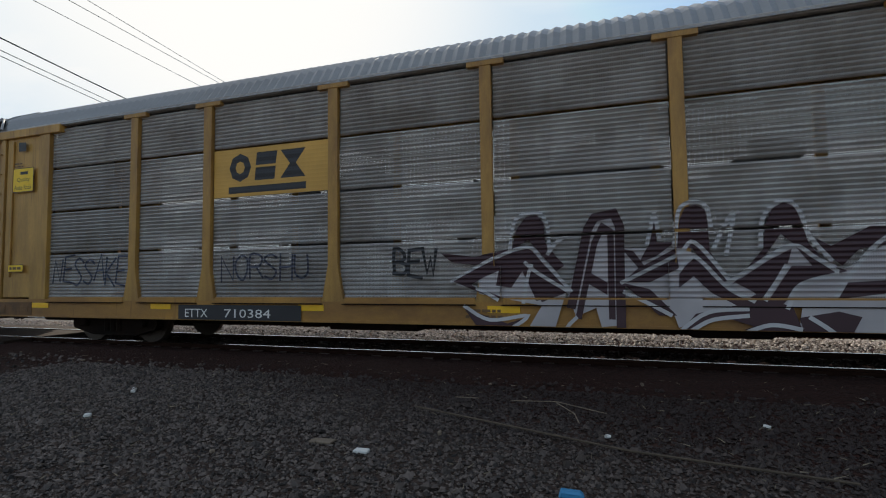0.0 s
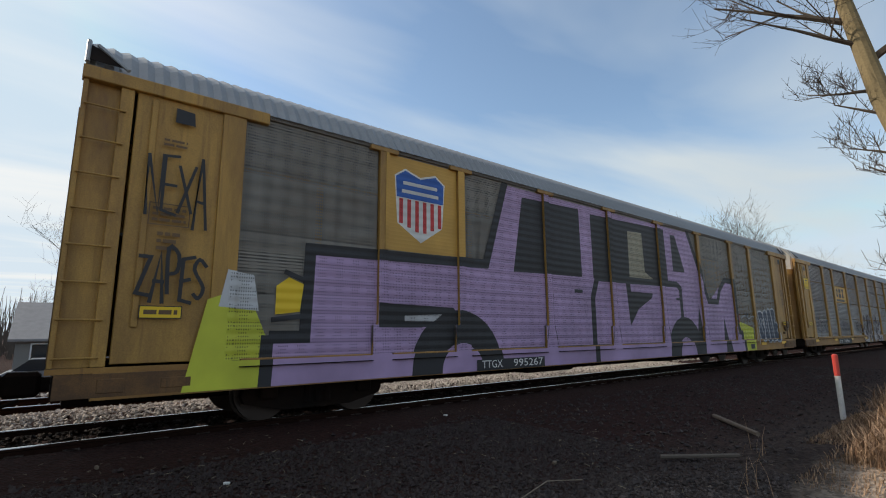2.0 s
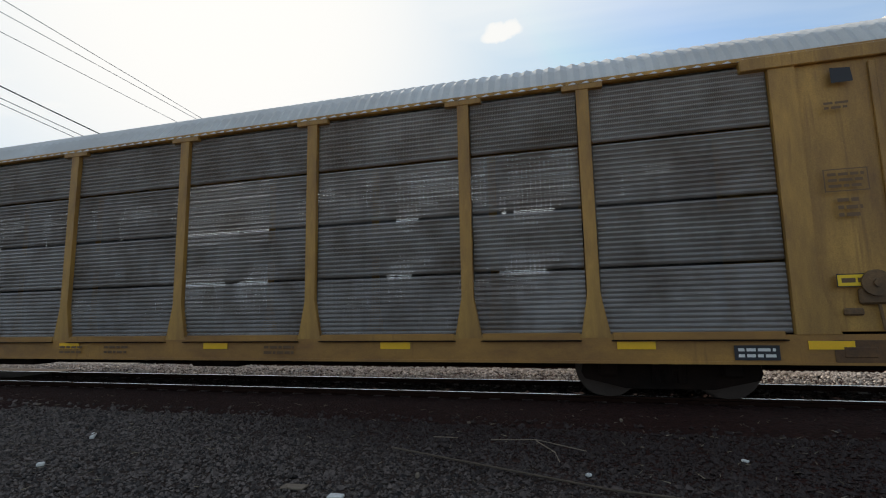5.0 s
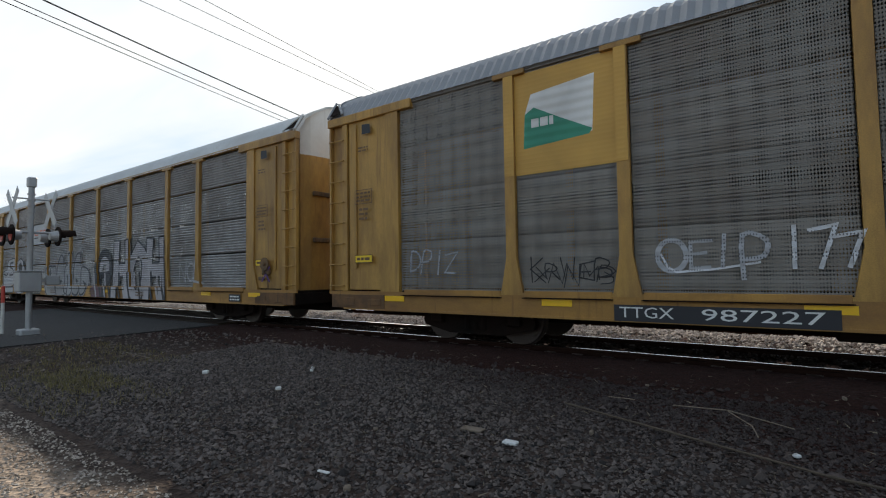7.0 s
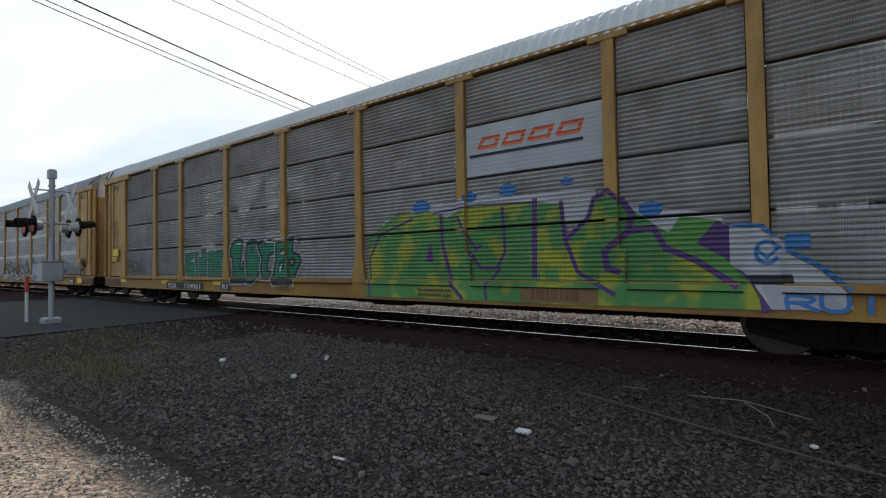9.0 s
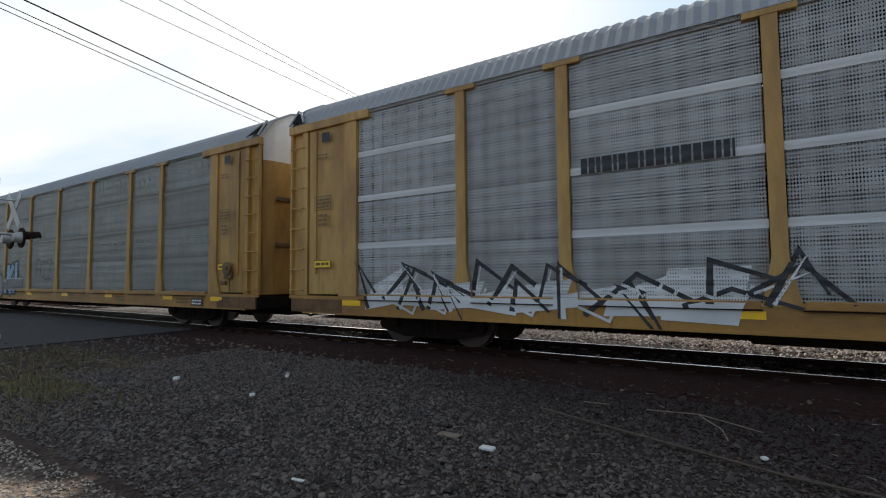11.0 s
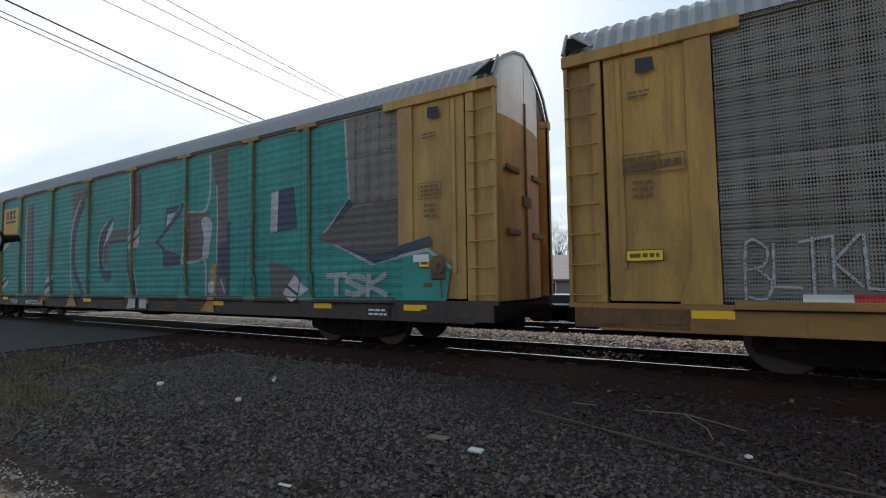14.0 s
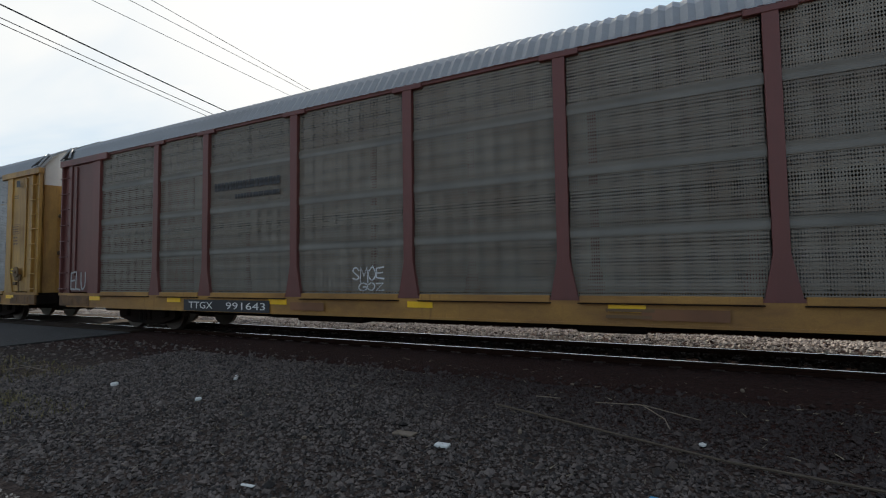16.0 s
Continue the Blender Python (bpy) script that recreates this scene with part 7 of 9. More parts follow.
def car_j(car):
    L = Layer(car, "grid")
    for b in range(9):
        a, c = EDGES[b] + 0.1, EDGES[b + 1] - 0.1
        for z in (2.86, 3.86):
            L.rect("band_grey", a, c, z, z + 0.16)
    L.rect("band_grey", 6.75, 9.3, 2.9, 3.8)
    for i, w in enumerate((0.26, 0.28, 0.2, 0.2, 0.28, 0.42, 0.28, 0.26)):
        u = 6.88 + i * 0.29
        L.rect("black", u, u + w * 0.75, 3.26, 3.48 if i else 3.58)
    L.letter("black", "black", [(4.79, 1.58), (4.86, 1.66), (5.00, 1.53), (5.21, 1.45), (5.35, 1.44), (5.36, 1.95), (5.61, 2.01), (5.68, 1.51), (5.56, 1.06), (5.19, 1.02), (4.88, 1.05)], 0.04, "white", 0.3, smooth=False)
    L.letter("black", "black", [(5.59, 0.98), (5.83, 2.00), (6.23, 2.02), (6.35, 0.94), (6.12, 0.94), (6.09, 1.20), (5.89, 1.20), (5.86, 0.95)], 0.04, "white", 0.3, smooth=False)
    L.letter("black", "black", [(6.32, 2.04), (6.58, 2.04), (6.61, 1.59), (6.92, 1.89), (7.20, 1.94), (6.87, 1.45), (7.14, 0.85), (6.89, 0.86), (6.68, 1.35), (6.74, 0.90), (6.43, 0.86)], 0.04, "white", 0.3, smooth=False)
    L.letter("black", "black", [(7.39, 2.03), (7.98, 2.07), (7.95, 1.88), (7.61, 1.82), (7.59, 1.63), (7.80, 1.63), (7.77, 1.40), (7.57, 1.36), (7.58, 1.13), (8.00, 1.21), (8.02, 0.88), (7.33, 0.82), (7.43, 1.44)], 0.04, "white", 0.26, smooth=False)
    L.begin("graffiti")
    L.poly("white", [(5.95, 1.51), (6.02, 1.80), (6.08, 1.52)])
    L.word("KI", 9.7, 11.1, 0.95, 2.0, "skyblue", 0.3, "black", 0.5, seed=102, jitter=0.03)
    L.ring("skyblue", 9.75, 1.3, 0.1, 0.26, 0, 300)
    L.ring("skyblue", 11.2, 1.25, 0.1, 0.26, 100, 400)
    L.word("BOUNT", 8.1, 9.2, 1.25, 1.6, "white_thin", 0.04, seed=103)
    number_board(L, "TTGX", 7.0, 0.75, "254236", 8.2, 1.0, 6.9, 9.35, 0.62, 0.86)
    L.letters("NKCR 628", 1.0, 1.98, 0.10, "stencil", 0.62)
    L.word("FKCZ", 13.0, 14.6, 1.4, 2.2, "black", 0.03, seed=104)
    sill_marks(L, 103)
    end_notices(L, 101, quality=False)
    return L.finish("painting", "black and white block graffiti, blue graffiti and white numbers")


def car_k(car):
    L = Layer(car, "grid")
    L.begin("company_mark")
    L.rect("panel_red", 6.74, 9.32, 2.82, 4.82)
    for z, e in ((4.02, 9.0), (3.56, 8.4), (3.1, 8.55)):
        u = 6.95
        while u < e - 0.1:
            L.rect("letter", u, u + 0.17, z, z + (0.22 if u < 7 else 0.17))
            u += 0.235
    L.letter("dusty_pink", "black", [(17.21, 1.75), (17.33, 2.03), (17.54, 2.06), (17.65, 1.90), (17.69, 1.57), (17.95, 1.34), (17.86, 1.01), (17.71, 0.70), (17.13, 0.64), (16.75, 0.79), (16.75, 1.14), (17.18, 1.14), (17.18, 1.46)], 0.05, "white_thin", 0.11)
    L.letter("dusty_pink", "black", [(17.79, 1.95), (17.90, 2.00), (18.00, 1.67), (18.13, 1.23), (18.25, 0.71), (17.94, 0.66), (17.84, 1.23), (17.72, 1.68)], 0.05, "white_thin", 0.11)
    L.letter("skyblue", "black", [(18.26, 1.93), (18.33, 1.98), (18.74, 1.89), (18.58, 1.55), (18.47, 0.72), (18.18, 0.71), (18.12, 1.12), (18.19, 1.45)], 0.05, "white_thin", 0.11)
    L.letter("dusty_pink", "black", [(18.68, 1.65), (18.86, 1.91), (19.08, 1.90), (19.22, 1.69), (19.21, 1.43), (18.89, 1.28), (18.82, 1.07), (19.06, 0.92), (19.00, 0.69), (18.53, 0.66), (18.51, 1.23)], 0.05, "white_thin", 0.11)
    L.letter("dusty_pink", "black", [(19.22, 1.69), (19.34, 1.92), (19.52, 1.93), (19.63, 1.78), (19.65, 1.52), (19.44, 1.43), (19.39, 1.13), (19.64, 1.03), (19.61, 0.81), (19.06, 0.70), (19.01, 0.97), (19.28, 1.18), (19.38, 1.43)], 0.05, "white_thin", 0.11)
    L.letter("dusty_pink", "black", [(19.66, 1.82), (19.79, 1.90), (19.87, 1.52), (20.08, 1.23), (20.03, 0.86), (19.74, 0.70), (19.58, 0.81), (19.62, 1.33)], 0.05, "white_thin", 0.11)
    L.letter("dusty_pink", "black", [(19.90, 1.77), (20.09, 1.90), (20.35, 1.91), (20.52, 1.79), (20.58, 1.51), (20.57, 0.74), (20.42, 0.69), (20.01, 0.77), (20.11, 1.23), (19.98, 1.47)], 0.05, "white_thin", 0.11)
    L.letter("dusty_pink", "black", [(20.64, 1.32), (20.89, 1.45), (21.07, 1.50), (21.26, 1.40), (21.34, 1.13), (21.34, 0.63), (21.00, 0.64), (21.01, 0.91), (20.92, 1.13), (20.82, 0.90), (20.79, 0.65), (20.62, 0.70)], 0.05, "white_thin", 0.11)
    L.begin("graffiti")
    L.blob("black", [(20.22, 1.32), (20.30, 1.49), (20.35, 1.32), (20.28, 1.15)])
    L.blob("black", [(18.83, 1.30), (19.07, 1.43), (19.42, 1.47), (19.13, 1.28)])
    L.blob("black", [(19.48, 1.35), (19.65, 1.33), (19.73, 1.23), (19.59, 1.25)])
    L.blob("black", [(17.28, 1.40), (17.50, 1.42), (17.56, 1.25), (17.33, 1.21)])
    L.begin("graffiti")
    L.curve("white", [(20.94, 1.54), (21.17, 1.60), (21.36, 1.71), (21.51, 1.72)], 0.06)
    L.begin("graffiti")
    L.curve("white", [(21.62, 1.62), (21.42, 1.58), (21.45, 1.46), (21.74, 1.44), (22.03, 1.39), (22.14, 1.22), (22.05, 1.05), (21.85, 1.01), (21.58, 1.06)], 0.11)
    L.begin("graffiti")
    L.curve("white", [(21.51, 1.09), (21.63, 0.92), (21.65, 0.75), (21.46, 0.63)], 0.09)
    L.begin("graffiti")
    L.curve("white", [(20.92, 1.96), (21.05, 2.12), (21.14, 2.04), (21.04, 1.86), (21.06, 1.68), (20.91, 1.54)], 0.06)
    L.begin("graffiti")
    L.curve("white", [(16.41, 1.95), (16.57, 1.95), (16.73, 1.82), (16.57, 1.65), (16.38, 1.77), (16.41, 1.95)], 0.06)
    L.begin("graffiti")
    L.curve("white", [(16.15, 1.26), (16.12, 1.48), (16.28, 1.55), (16.57, 1.49)], 0.08)
    L.begin("graffiti")
    L.curve("white", [(16.20, 1.02), (16.36, 1.12), (16.57, 1.06), (16.63, 0.88)], 0.09)
    L.letter("khaki", "black", [(8.59, 1.59), (8.82, 1.90), (9.32, 1.94), (9.59, 1.79), (9.56, 1.57), (9.17, 1.60), (9.10, 1.35), (9.24, 1.13), (9.58, 1.19), (9.51, 0.86), (9.03, 0.85), (8.67, 1.13)], 0.06, "silver", 0.10)
    L.letter("khaki", "black", [(9.56, 1.95), (9.86, 1.99), (10.04, 1.61), (10.30, 1.87), (10.48, 1.81), (10.23, 1.34), (10.16, 0.72), (9.64, 0.65), (9.78, 1.24)], 0.06, "silver", 0.10)
    L.letter("khaki", "black", [(10.42, 1.86), (10.61, 1.99), (11.01, 1.94), (11.07, 1.74), (10.78, 1.70), (10.74, 1.54), (11.11, 1.29), (11.05, 0.89), (10.46, 0.77), (10.29, 1.03), (10.59, 1.14), (10.41, 1.39)], 0.06, "silver", 0.10)
    L.letter("khaki", "black", [(11.12, 1.74), (11.40, 1.97), (11.88, 1.98), (11.93, 1.80), (11.66, 1.72), (11.61, 1.53), (11.92, 1.50), (11.86, 1.33), (11.60, 1.24), (11.75, 1.04), (12.00, 0.95), (11.64, 0.66), (11.27, 0.75), (11.17, 1.24)], 0.06, "silver", 0.10)
    L.letter("khaki", "black", [(11.92, 1.52), (11.98, 1.85), (12.23, 2.03), (12.70, 1.86), (12.87, 1.63), (12.82, 1.41), (13.20, 1.06), (13.31, 0.66), (12.89, 0.68), (12.68, 1.14), (12.35, 1.23), (12.52, 0.63), (12.05, 0.70), (11.99, 1.14)], 0.06, "silver", 0.10)
    L.word("NERC", 5.0, 8.0, 0.9, 1.7, "lilac", 0.05, seed=112, jitter=0.06)
    L.word("NERC", 5.05, 8.1, 0.85, 1.65, "cobalt", 0.04, seed=113, jitter=0.06)
    L.word("TOMS", 10.2, 11.8, 2.15, 2.35, "white_thin", 0.035, seed=114)
    L.word("TUME", 13.2, 14.0, 1.55, 1.72, "white", 0.03, seed=115)
    L.word("FOWL", 13.2, 14.0, 1.25, 1.4, "white", 0.03, seed=116)
    L.stroke("black", [(24.0, 1.6), (25.0, 1.45), (24.4, 1.2), (25.2, 1.0)], 0.02)
    L.word("BLTKLBL", 2.4, 4.5, 1.15, 1.8, "white_thin", 0.035, seed=118, jitter=0.08)
    number_board(L, "TTGX", 6.35, 0.75, "988142", 7.3, 1.3, 6.25, 8.85, 0.61, 0.87)
    L.rect("red", 3.5, 4.3, 1.04, 1.14)
    L.rect("letter", 3.0, 3.5, 1.04, 1.14)
    L.frame_box("stencil", 0.95, 1.75, 2.9, 3.15)
    L.bars("stencil", 1.0, 1.7, 2.98, 3.08, 1, 4)
    sill_marks(L, 112)
    end_notices(L, 113, quality=False)
    return L.finish("painting", "red lettered panel, grey and tan outlined graffiti, white tags")


def car_l(car):
    L = Layer(car, "grid")
    Lp = L.poly
    Lp("teal", [(2.3, 1.0), (26.3, 1.0), (26.4, 1.7), (25.9, 1.98), (24.6, 1.7), (23.2, 2.3), (23.9, 3.0), (23.75, 4.8), (2.75, 4.8), (2.7, 3.6), (3.2, 2.4), (2.2, 1.8)])
    L.stroke("white_thin", [(23.78, 4.82), (23.9, 3.1), (23.1, 2.35), (24.5, 1.72), (25.9, 1.95), (26.4, 1.6)], 0.06)
    L.stroke("navy", [(23.9, 3.0), (23.3, 2.35), (24.6, 1.82), (25.9, 2.1)], 0.18)
    Lp("taupe", [(22.95, 2.3), (24.0, 2.9), (25.2, 3.0), (25.2, 2.0), (24.5, 1.9)])
    # gaps between the letters
    L.begin("graffiti")
    L.poly("taupe", [(7.13, 4.49), (7.74, 4.49), (7.90, 0.99), (7.30, 0.98)])
    L.curve("white_thin", [(7.16, 4.49), (7.12, 2.94), (7.30, 0.98)], 0.07)
    L.curve("navy", [(7.66, 4.45), (7.82, 2.59), (7.92, 1.08)], 0.14)
    L.begin("graffiti")
    L.poly("taupe", [(11.03, 4.69), (12.36, 4.66), (11.65, 3.93), (11.27, 3.18), (11.05, 2.27), (11.08, 3.20)])
    L.curve("navy", [(12.29, 4.49), (11.57, 3.75), (11.24, 2.79), (11.38, 1.80), (12.20, 1.00)], 0.26)
    L.curve("white_thin", [(11.64, 4.26), (11.12, 3.47), (11.03, 2.41), (11.10, 1.61), (11.39, 0.77)], 0.07)
    L.begin("graffiti")
    L.poly("taupe", [(15.12, 4.75), (15.54, 4.74), (15.55, 3.11), (15.19, 2.93)])
    L.curve("white_thin", [(15.00, 4.72), (15.13, 4.03), (15.07, 3.00)], 0.07)
    L.curve("navy", [(15.50, 4.67), (15.56, 3.85), (15.53, 3.22)], 0.12)
    L.curve("navy", [(14.99, 2.40), (15.08, 1.86), (15.40, 1.11)], 0.14)
    L.curve("white_thin", [(15.21, 2.39), (15.28, 1.85), (15.48, 1.06)], 0.06)
    L.begin("graffiti")
    L.poly("taupe", [(19.01, 4.78), (19.77, 4.79), (19.83, 2.87), (19.84, 1.05), (19.36, 1.02), (19.34, 2.93), (19.33, 3.77)])
    L.curve("white_thin", [(19.02, 4.75), (19.04, 4.09), (18.99, 3.54), (18.72, 3.26), (18.06, 3.30)], 0.09)
    L.curve("white_thin", [(19.33, 3.90), (19.37, 2.93), (19.38, 1.94), (19.71, 1.13)], 0.06)
    L.curve("navy", [(19.83, 2.87), (19.85, 1.91), (19.84, 1.07)], 0.14)
    L.begin("graffiti")
    L.poly("navy", [(19.38, 2.35), (19.78, 2.39), (19.81, 1.52), (19.42, 1.45)])
    # hollows
    L.begin("graffiti")
    L.blob("navy", [(13.03, 2.54), (13.20, 3.10), (13.66, 3.41), (14.02, 3.44), (13.84, 3.09), (13.48, 2.74), (13.29, 2.28), (13.44, 1.83), (13.89, 1.79), (13.85, 1.49), (13.43, 1.52), (13.13, 1.91)])
    L.poly("taupe", [(13.38, 2.61), (13.66, 2.82), (13.73, 2.02), (13.43, 1.98)])
    L.curve("white_thin", [(13.10, 1.93), (13.00, 2.42), (13.13, 3.01), (13.59, 3.38)], 0.06)
    L.begin("graffiti")
    L.poly("taupe", [(13.84, 3.06), (15.00, 3.08), (15.00, 2.71), (13.66, 2.61)])
    L.curve("navy", [(13.74, 2.68), (14.39, 2.69), (15.09, 2.70)], 0.09)
    L.begin("graffiti")
    L.poly("silver", [(13.32, 2.52), (13.66, 3.14), (14.01, 3.43), (13.89, 3.04)])
    L.begin("graffiti")
    L.poly("silver", [(15.00, 2.77), (15.53, 3.13), (15.52, 2.52), (15.08, 2.40)])
    L.curve("navy", [(15.04, 2.60), (15.55, 2.87)], 0.07)
    L.begin("graffiti")
    L.poly("navy", [(16.90, 2.96), (16.97, 3.52), (17.63, 3.55), (17.30, 3.20)])
    L.poly("silver", [(16.98, 2.97), (17.04, 3.33), (17.45, 3.37), (17.19, 3.10)])
    L.begin("graffiti")
    L.stroke("navy", [(17.93, 3.52), (17.19, 3.02), (16.52, 2.56)], 0.13)
    L.stroke("navy", [(16.52, 2.56), (16.87, 2.37), (16.93, 1.88), (17.79, 1.92)], 0.1)
    L.poly("navy", [(16.90, 2.35), (17.75, 2.14), (17.77, 1.92), (16.94, 1.90)])
    L.begin("graffiti")
    L.poly("taupe", [(18.03, 3.29), (18.75, 3.25), (19.02, 3.30), (19.10, 2.63), (18.93, 2.10), (18.41, 1.95), (17.99, 1.93)])
    L.curve("white_thin", [(18.00, 3.57), (18.00, 2.74), (17.94, 1.93)], 0.08)
    L.curve("white_thin", [(17.97, 1.93), (18.41, 1.94), (18.86, 1.94), (18.93, 1.05)], 0.08)
    L.begin("graffiti")
    L.blob("silver", [(18.67, 3.04), (19.01, 3.09), (19.16, 2.87), (19.08, 2.46), (19.00, 2.05), (18.73, 2.08), (18.80, 2.57)])
    L.begin("graffiti")
    L.poly("navy", [(9.17, 3.15), (9.54, 3.15), (9.56, 2.07), (9.20, 1.99)])
    L.poly("taupe", [(9.36, 3.10), (9.54, 3.15), (9.56, 2.09), (9.38, 2.07)])
    L.begin("graffiti")
    L.poly("silver", [(9.15, 0.98), (9.19, 1.21), (9.68, 1.40), (9.66, 1.18)])
    L.begin("graffiti")
    L.poly("navy", [(9.15, 1.17), (9.19, 1.39), (9.68, 1.59), (9.66, 1.36)])
    L.begin("graffiti")
    L.poly("silver", [(9.14, 1.34), (9.18, 1.57), (9.67, 1.75), (9.66, 1.53)])
    L.begin("graffiti")
    L.poly("navy", [(21.46, 3.49), (22.23, 3.56), (22.35, 2.59), (21.47, 2.53)])
    L.poly("silver", [(21.46, 3.49), (21.71, 3.52), (21.67, 2.56), (21.43, 2.53)])
    L.begin("graffiti")
    L.poly("taupe", [(21.40, 1.88), (22.25, 1.65), (22.70, 1.26), (22.43, 1.01), (21.49, 1.00)])
    L.poly("silver", [(21.88, 1.11), (22.25, 1.54), (22.79, 1.21), (22.25, 0.92)])
    L.curve("navy", [(21.97, 1.30), (22.43, 1.05)], 0.07)
    L.begin("graffiti")
    L.poly("ochre", [(18.78, 0.64), (19.08, 0.92), (19.10, 1.79), (19.33, 1.88), (19.34, 0.97), (19.39, 0.63)])
    L.blob("silver", [(19.04, 1.38), (19.25, 1.42), (19.26, 1.17), (19.05, 1.13)])
    L.begin("graffiti")
    L.poly("ochre", [(10.99, 0.62), (11.22, 0.99), (11.29, 1.29), (11.52, 0.97), (11.78, 0.64)])
    L.begin("graffiti")
    L.poly("silver", [(15.04, 0.64), (15.19, 0.88), (15.29, 0.63)])
    L.begin("graffiti")
    L.poly("ochre", [(3.83, 0.94), (4.76, 1.63), (4.92, 1.52), (5.05, 0.61), (3.91, 0.66)])
    L.begin("graffiti")
    L.poly("silver", [(4.92, 1.31), (4.97, 1.62), (5.54, 1.79), (5.53, 1.41), (5.01, 1.19)])
    L.stroke("navy", [(4.97, 1.43), (5.54, 1.75)], 0.12)
    L.begin("graffiti")
    L.poly("silver", [(4.87, 2.76), (4.91, 2.99), (5.45, 3.30), (5.45, 3.02)])
    L.poly("taupe", [(4.88, 3.59), (5.46, 3.43), (5.29, 3.24), (4.92, 2.99)])
    for u in POSTS:
        for d in (-1, 1):
            L.stroke("black", [(u + d * 0.215, 1.03), (u + d * 0.1, 1.62), (u + d * 0.1, 4.82)], 0.022)
        for z in (1.97, 2.96, 3.94):
            L.rect("sill_rust", u - 0.16, u - 0.10, z, z + 0.07)
            L.rect("sill_rust", u + 0.10, u + 0.16, z, z + 0.07)
    for a, b in zip(EDGES, EDGES[1:]):
        for z in (1.99, 2.97, 3.95):
            L.rect("navy", a + 0.12, b - 0.12, z, z + 0.010)
    L.stroke("navy", [(2.7, 3.6), (3.25, 2.45), (2.25, 1.85)], 0.16)
    L.stroke("white_thin", [(2.62, 4.8), (2.55, 3.4), (3.0, 2.4), (2.1, 1.75)], 0.06)
    L.begin("company_mark")
    # company mark plate
    L.rect("panel_yellow", 4.85, 6.35, 3.45, 4.5)
    block_logo(L, 5.1, 6.1, 3.9, 4.4)
    L.word("HTE", 2.3, 3.6, 1.1, 1.5, "white", 0.1, "navy", 0.16, seed=121)
    L.word("TSK", 23.3, 24.9, 1.1, 1.5, "white_thin", 0.12, seed=122)
    L.rect("black", 6.0, 9.2, 0.62, 0.9)
    number_board(L, "TTGX", 6.1, 0.72, "987221", 7.6, 1.15)
    L.begin("graffiti")
    L.poly("ochre", [(3.1, 0.66), (4.9, 0.66), (4.85, 0.92), (3.5, 0.92)])
    L.poly("ochre", [(8.75, 0.66), (9.1, 0.66), (9.08, 0.9)])
    L.poly("silver", [(2.4, 0.66), (2.6, 0.66), (2.68, 0.92), (2.45, 0.92)])
    for u in (15.2, 15.8):
        L.rect("silver", u, u + 0.4, 0.66, 0.95)
    sill_marks(L, 122)
    end_notices(L, 123, quality=False)
    L.word("CASH", 0.9, 1.6, 2.7, 3.3, "black", 0.04, jitter=0.08, seed=124)
    L.rect("letter", 25.6, 25.95, 1.72, 1.86)
    return L.finish("painting", "teal graffiti over the whole side with grey, navy and white hollows")


def car_m(car):
    L = Layer(car, "grid")
    for b in range(9):
        a, c = EDGES[b] + 0.1, EDGES[b + 1] - 0.1
        for z in (1.93, 2.9, 3.88):
            L.rect("band_grey", a, c, z, z + 0.16)
    number_board(L, "TTGX", 6.1, 0.85, "991643", 7.4, 1.25, 5.91, 8.78, 0.61, 0.88)
    L.word("SMOE", 10.95, 11.7, 1.3, 1.55, "white", 0.03, seed=131, jitter=0.06)
    L.word("GOZ", 11.1, 11.7, 1.1, 1.25, "white", 0.025, seed=132)
    L.word("RN", 23.9, 24.9, 1.2, 1.95, "cobalt", 0.15, seed=133, jitter=0.05)
    L.word("LA", 23.1, 23.8, 1.4, 1.8, "cobalt", 0.12, seed=134)
    L.word("BEL", 20.9, 21.9, 1.15, 1.5, "cobalt", 0.10, seed=135)
    L.bars("black", 6.9, 9.0, 3.42, 3.6, 1, 3)
    L.bars("black", 7.6, 9.0, 3.2, 3.3, 1, 4)
    u = 25.75
    L.frame_box("letter", u, u + 0.55, 2.85, 3.15)
    L.bars("letter", u + 0.03, u + 0.5, 2.9, 3.1, 3, 5)
    L.rect("sign_yellow", u - 0.02, u + 0.7, 2.36, 2.44)
    L.bars("letter", u + 0.2, u + 0.55, 1.9, 2.2, 3, 6)
    L.poly("sign_yellow", [(25.95, 1.45), (26.25, 1.45), (26.25, 1.65), (26.1, 1.82), (25.97, 1.65)])
    L.letters("FG 533", 25.3, 1.04, 0.08, "letter", 0.45)
    L.word("ELU", 0.8, 1.6, 1.1, 1.6, "white_thin", 0.05, seed=136)
    for i, (a, b) in enumerate(((9.4, 10.3), (16.2, 17.3))):
        L.rect("sill_rust", a, b, 0.7, 0.86)
    sill_marks(L, 132)
    return L.finish("painting", "white numbers, blue tags and grey bands on brownish screens")


def car_n(car):
    L = Layer(car, "grid")
    sill_marks(L, 141)
    end_notices(L, 142, quality=False)
    L.rect("black", 18.0, 20.2, 0.62, 0.88)
    return L.finish("painting", "small notices, rust patches and a black number board")


for maker, car in zip((car_a, car_b, car_c, car_d, car_e, car_f, car_g, car_h, car_i, car_j, car_k, car_l, car_m, car_n), CARS[1:]):
    maker(car)


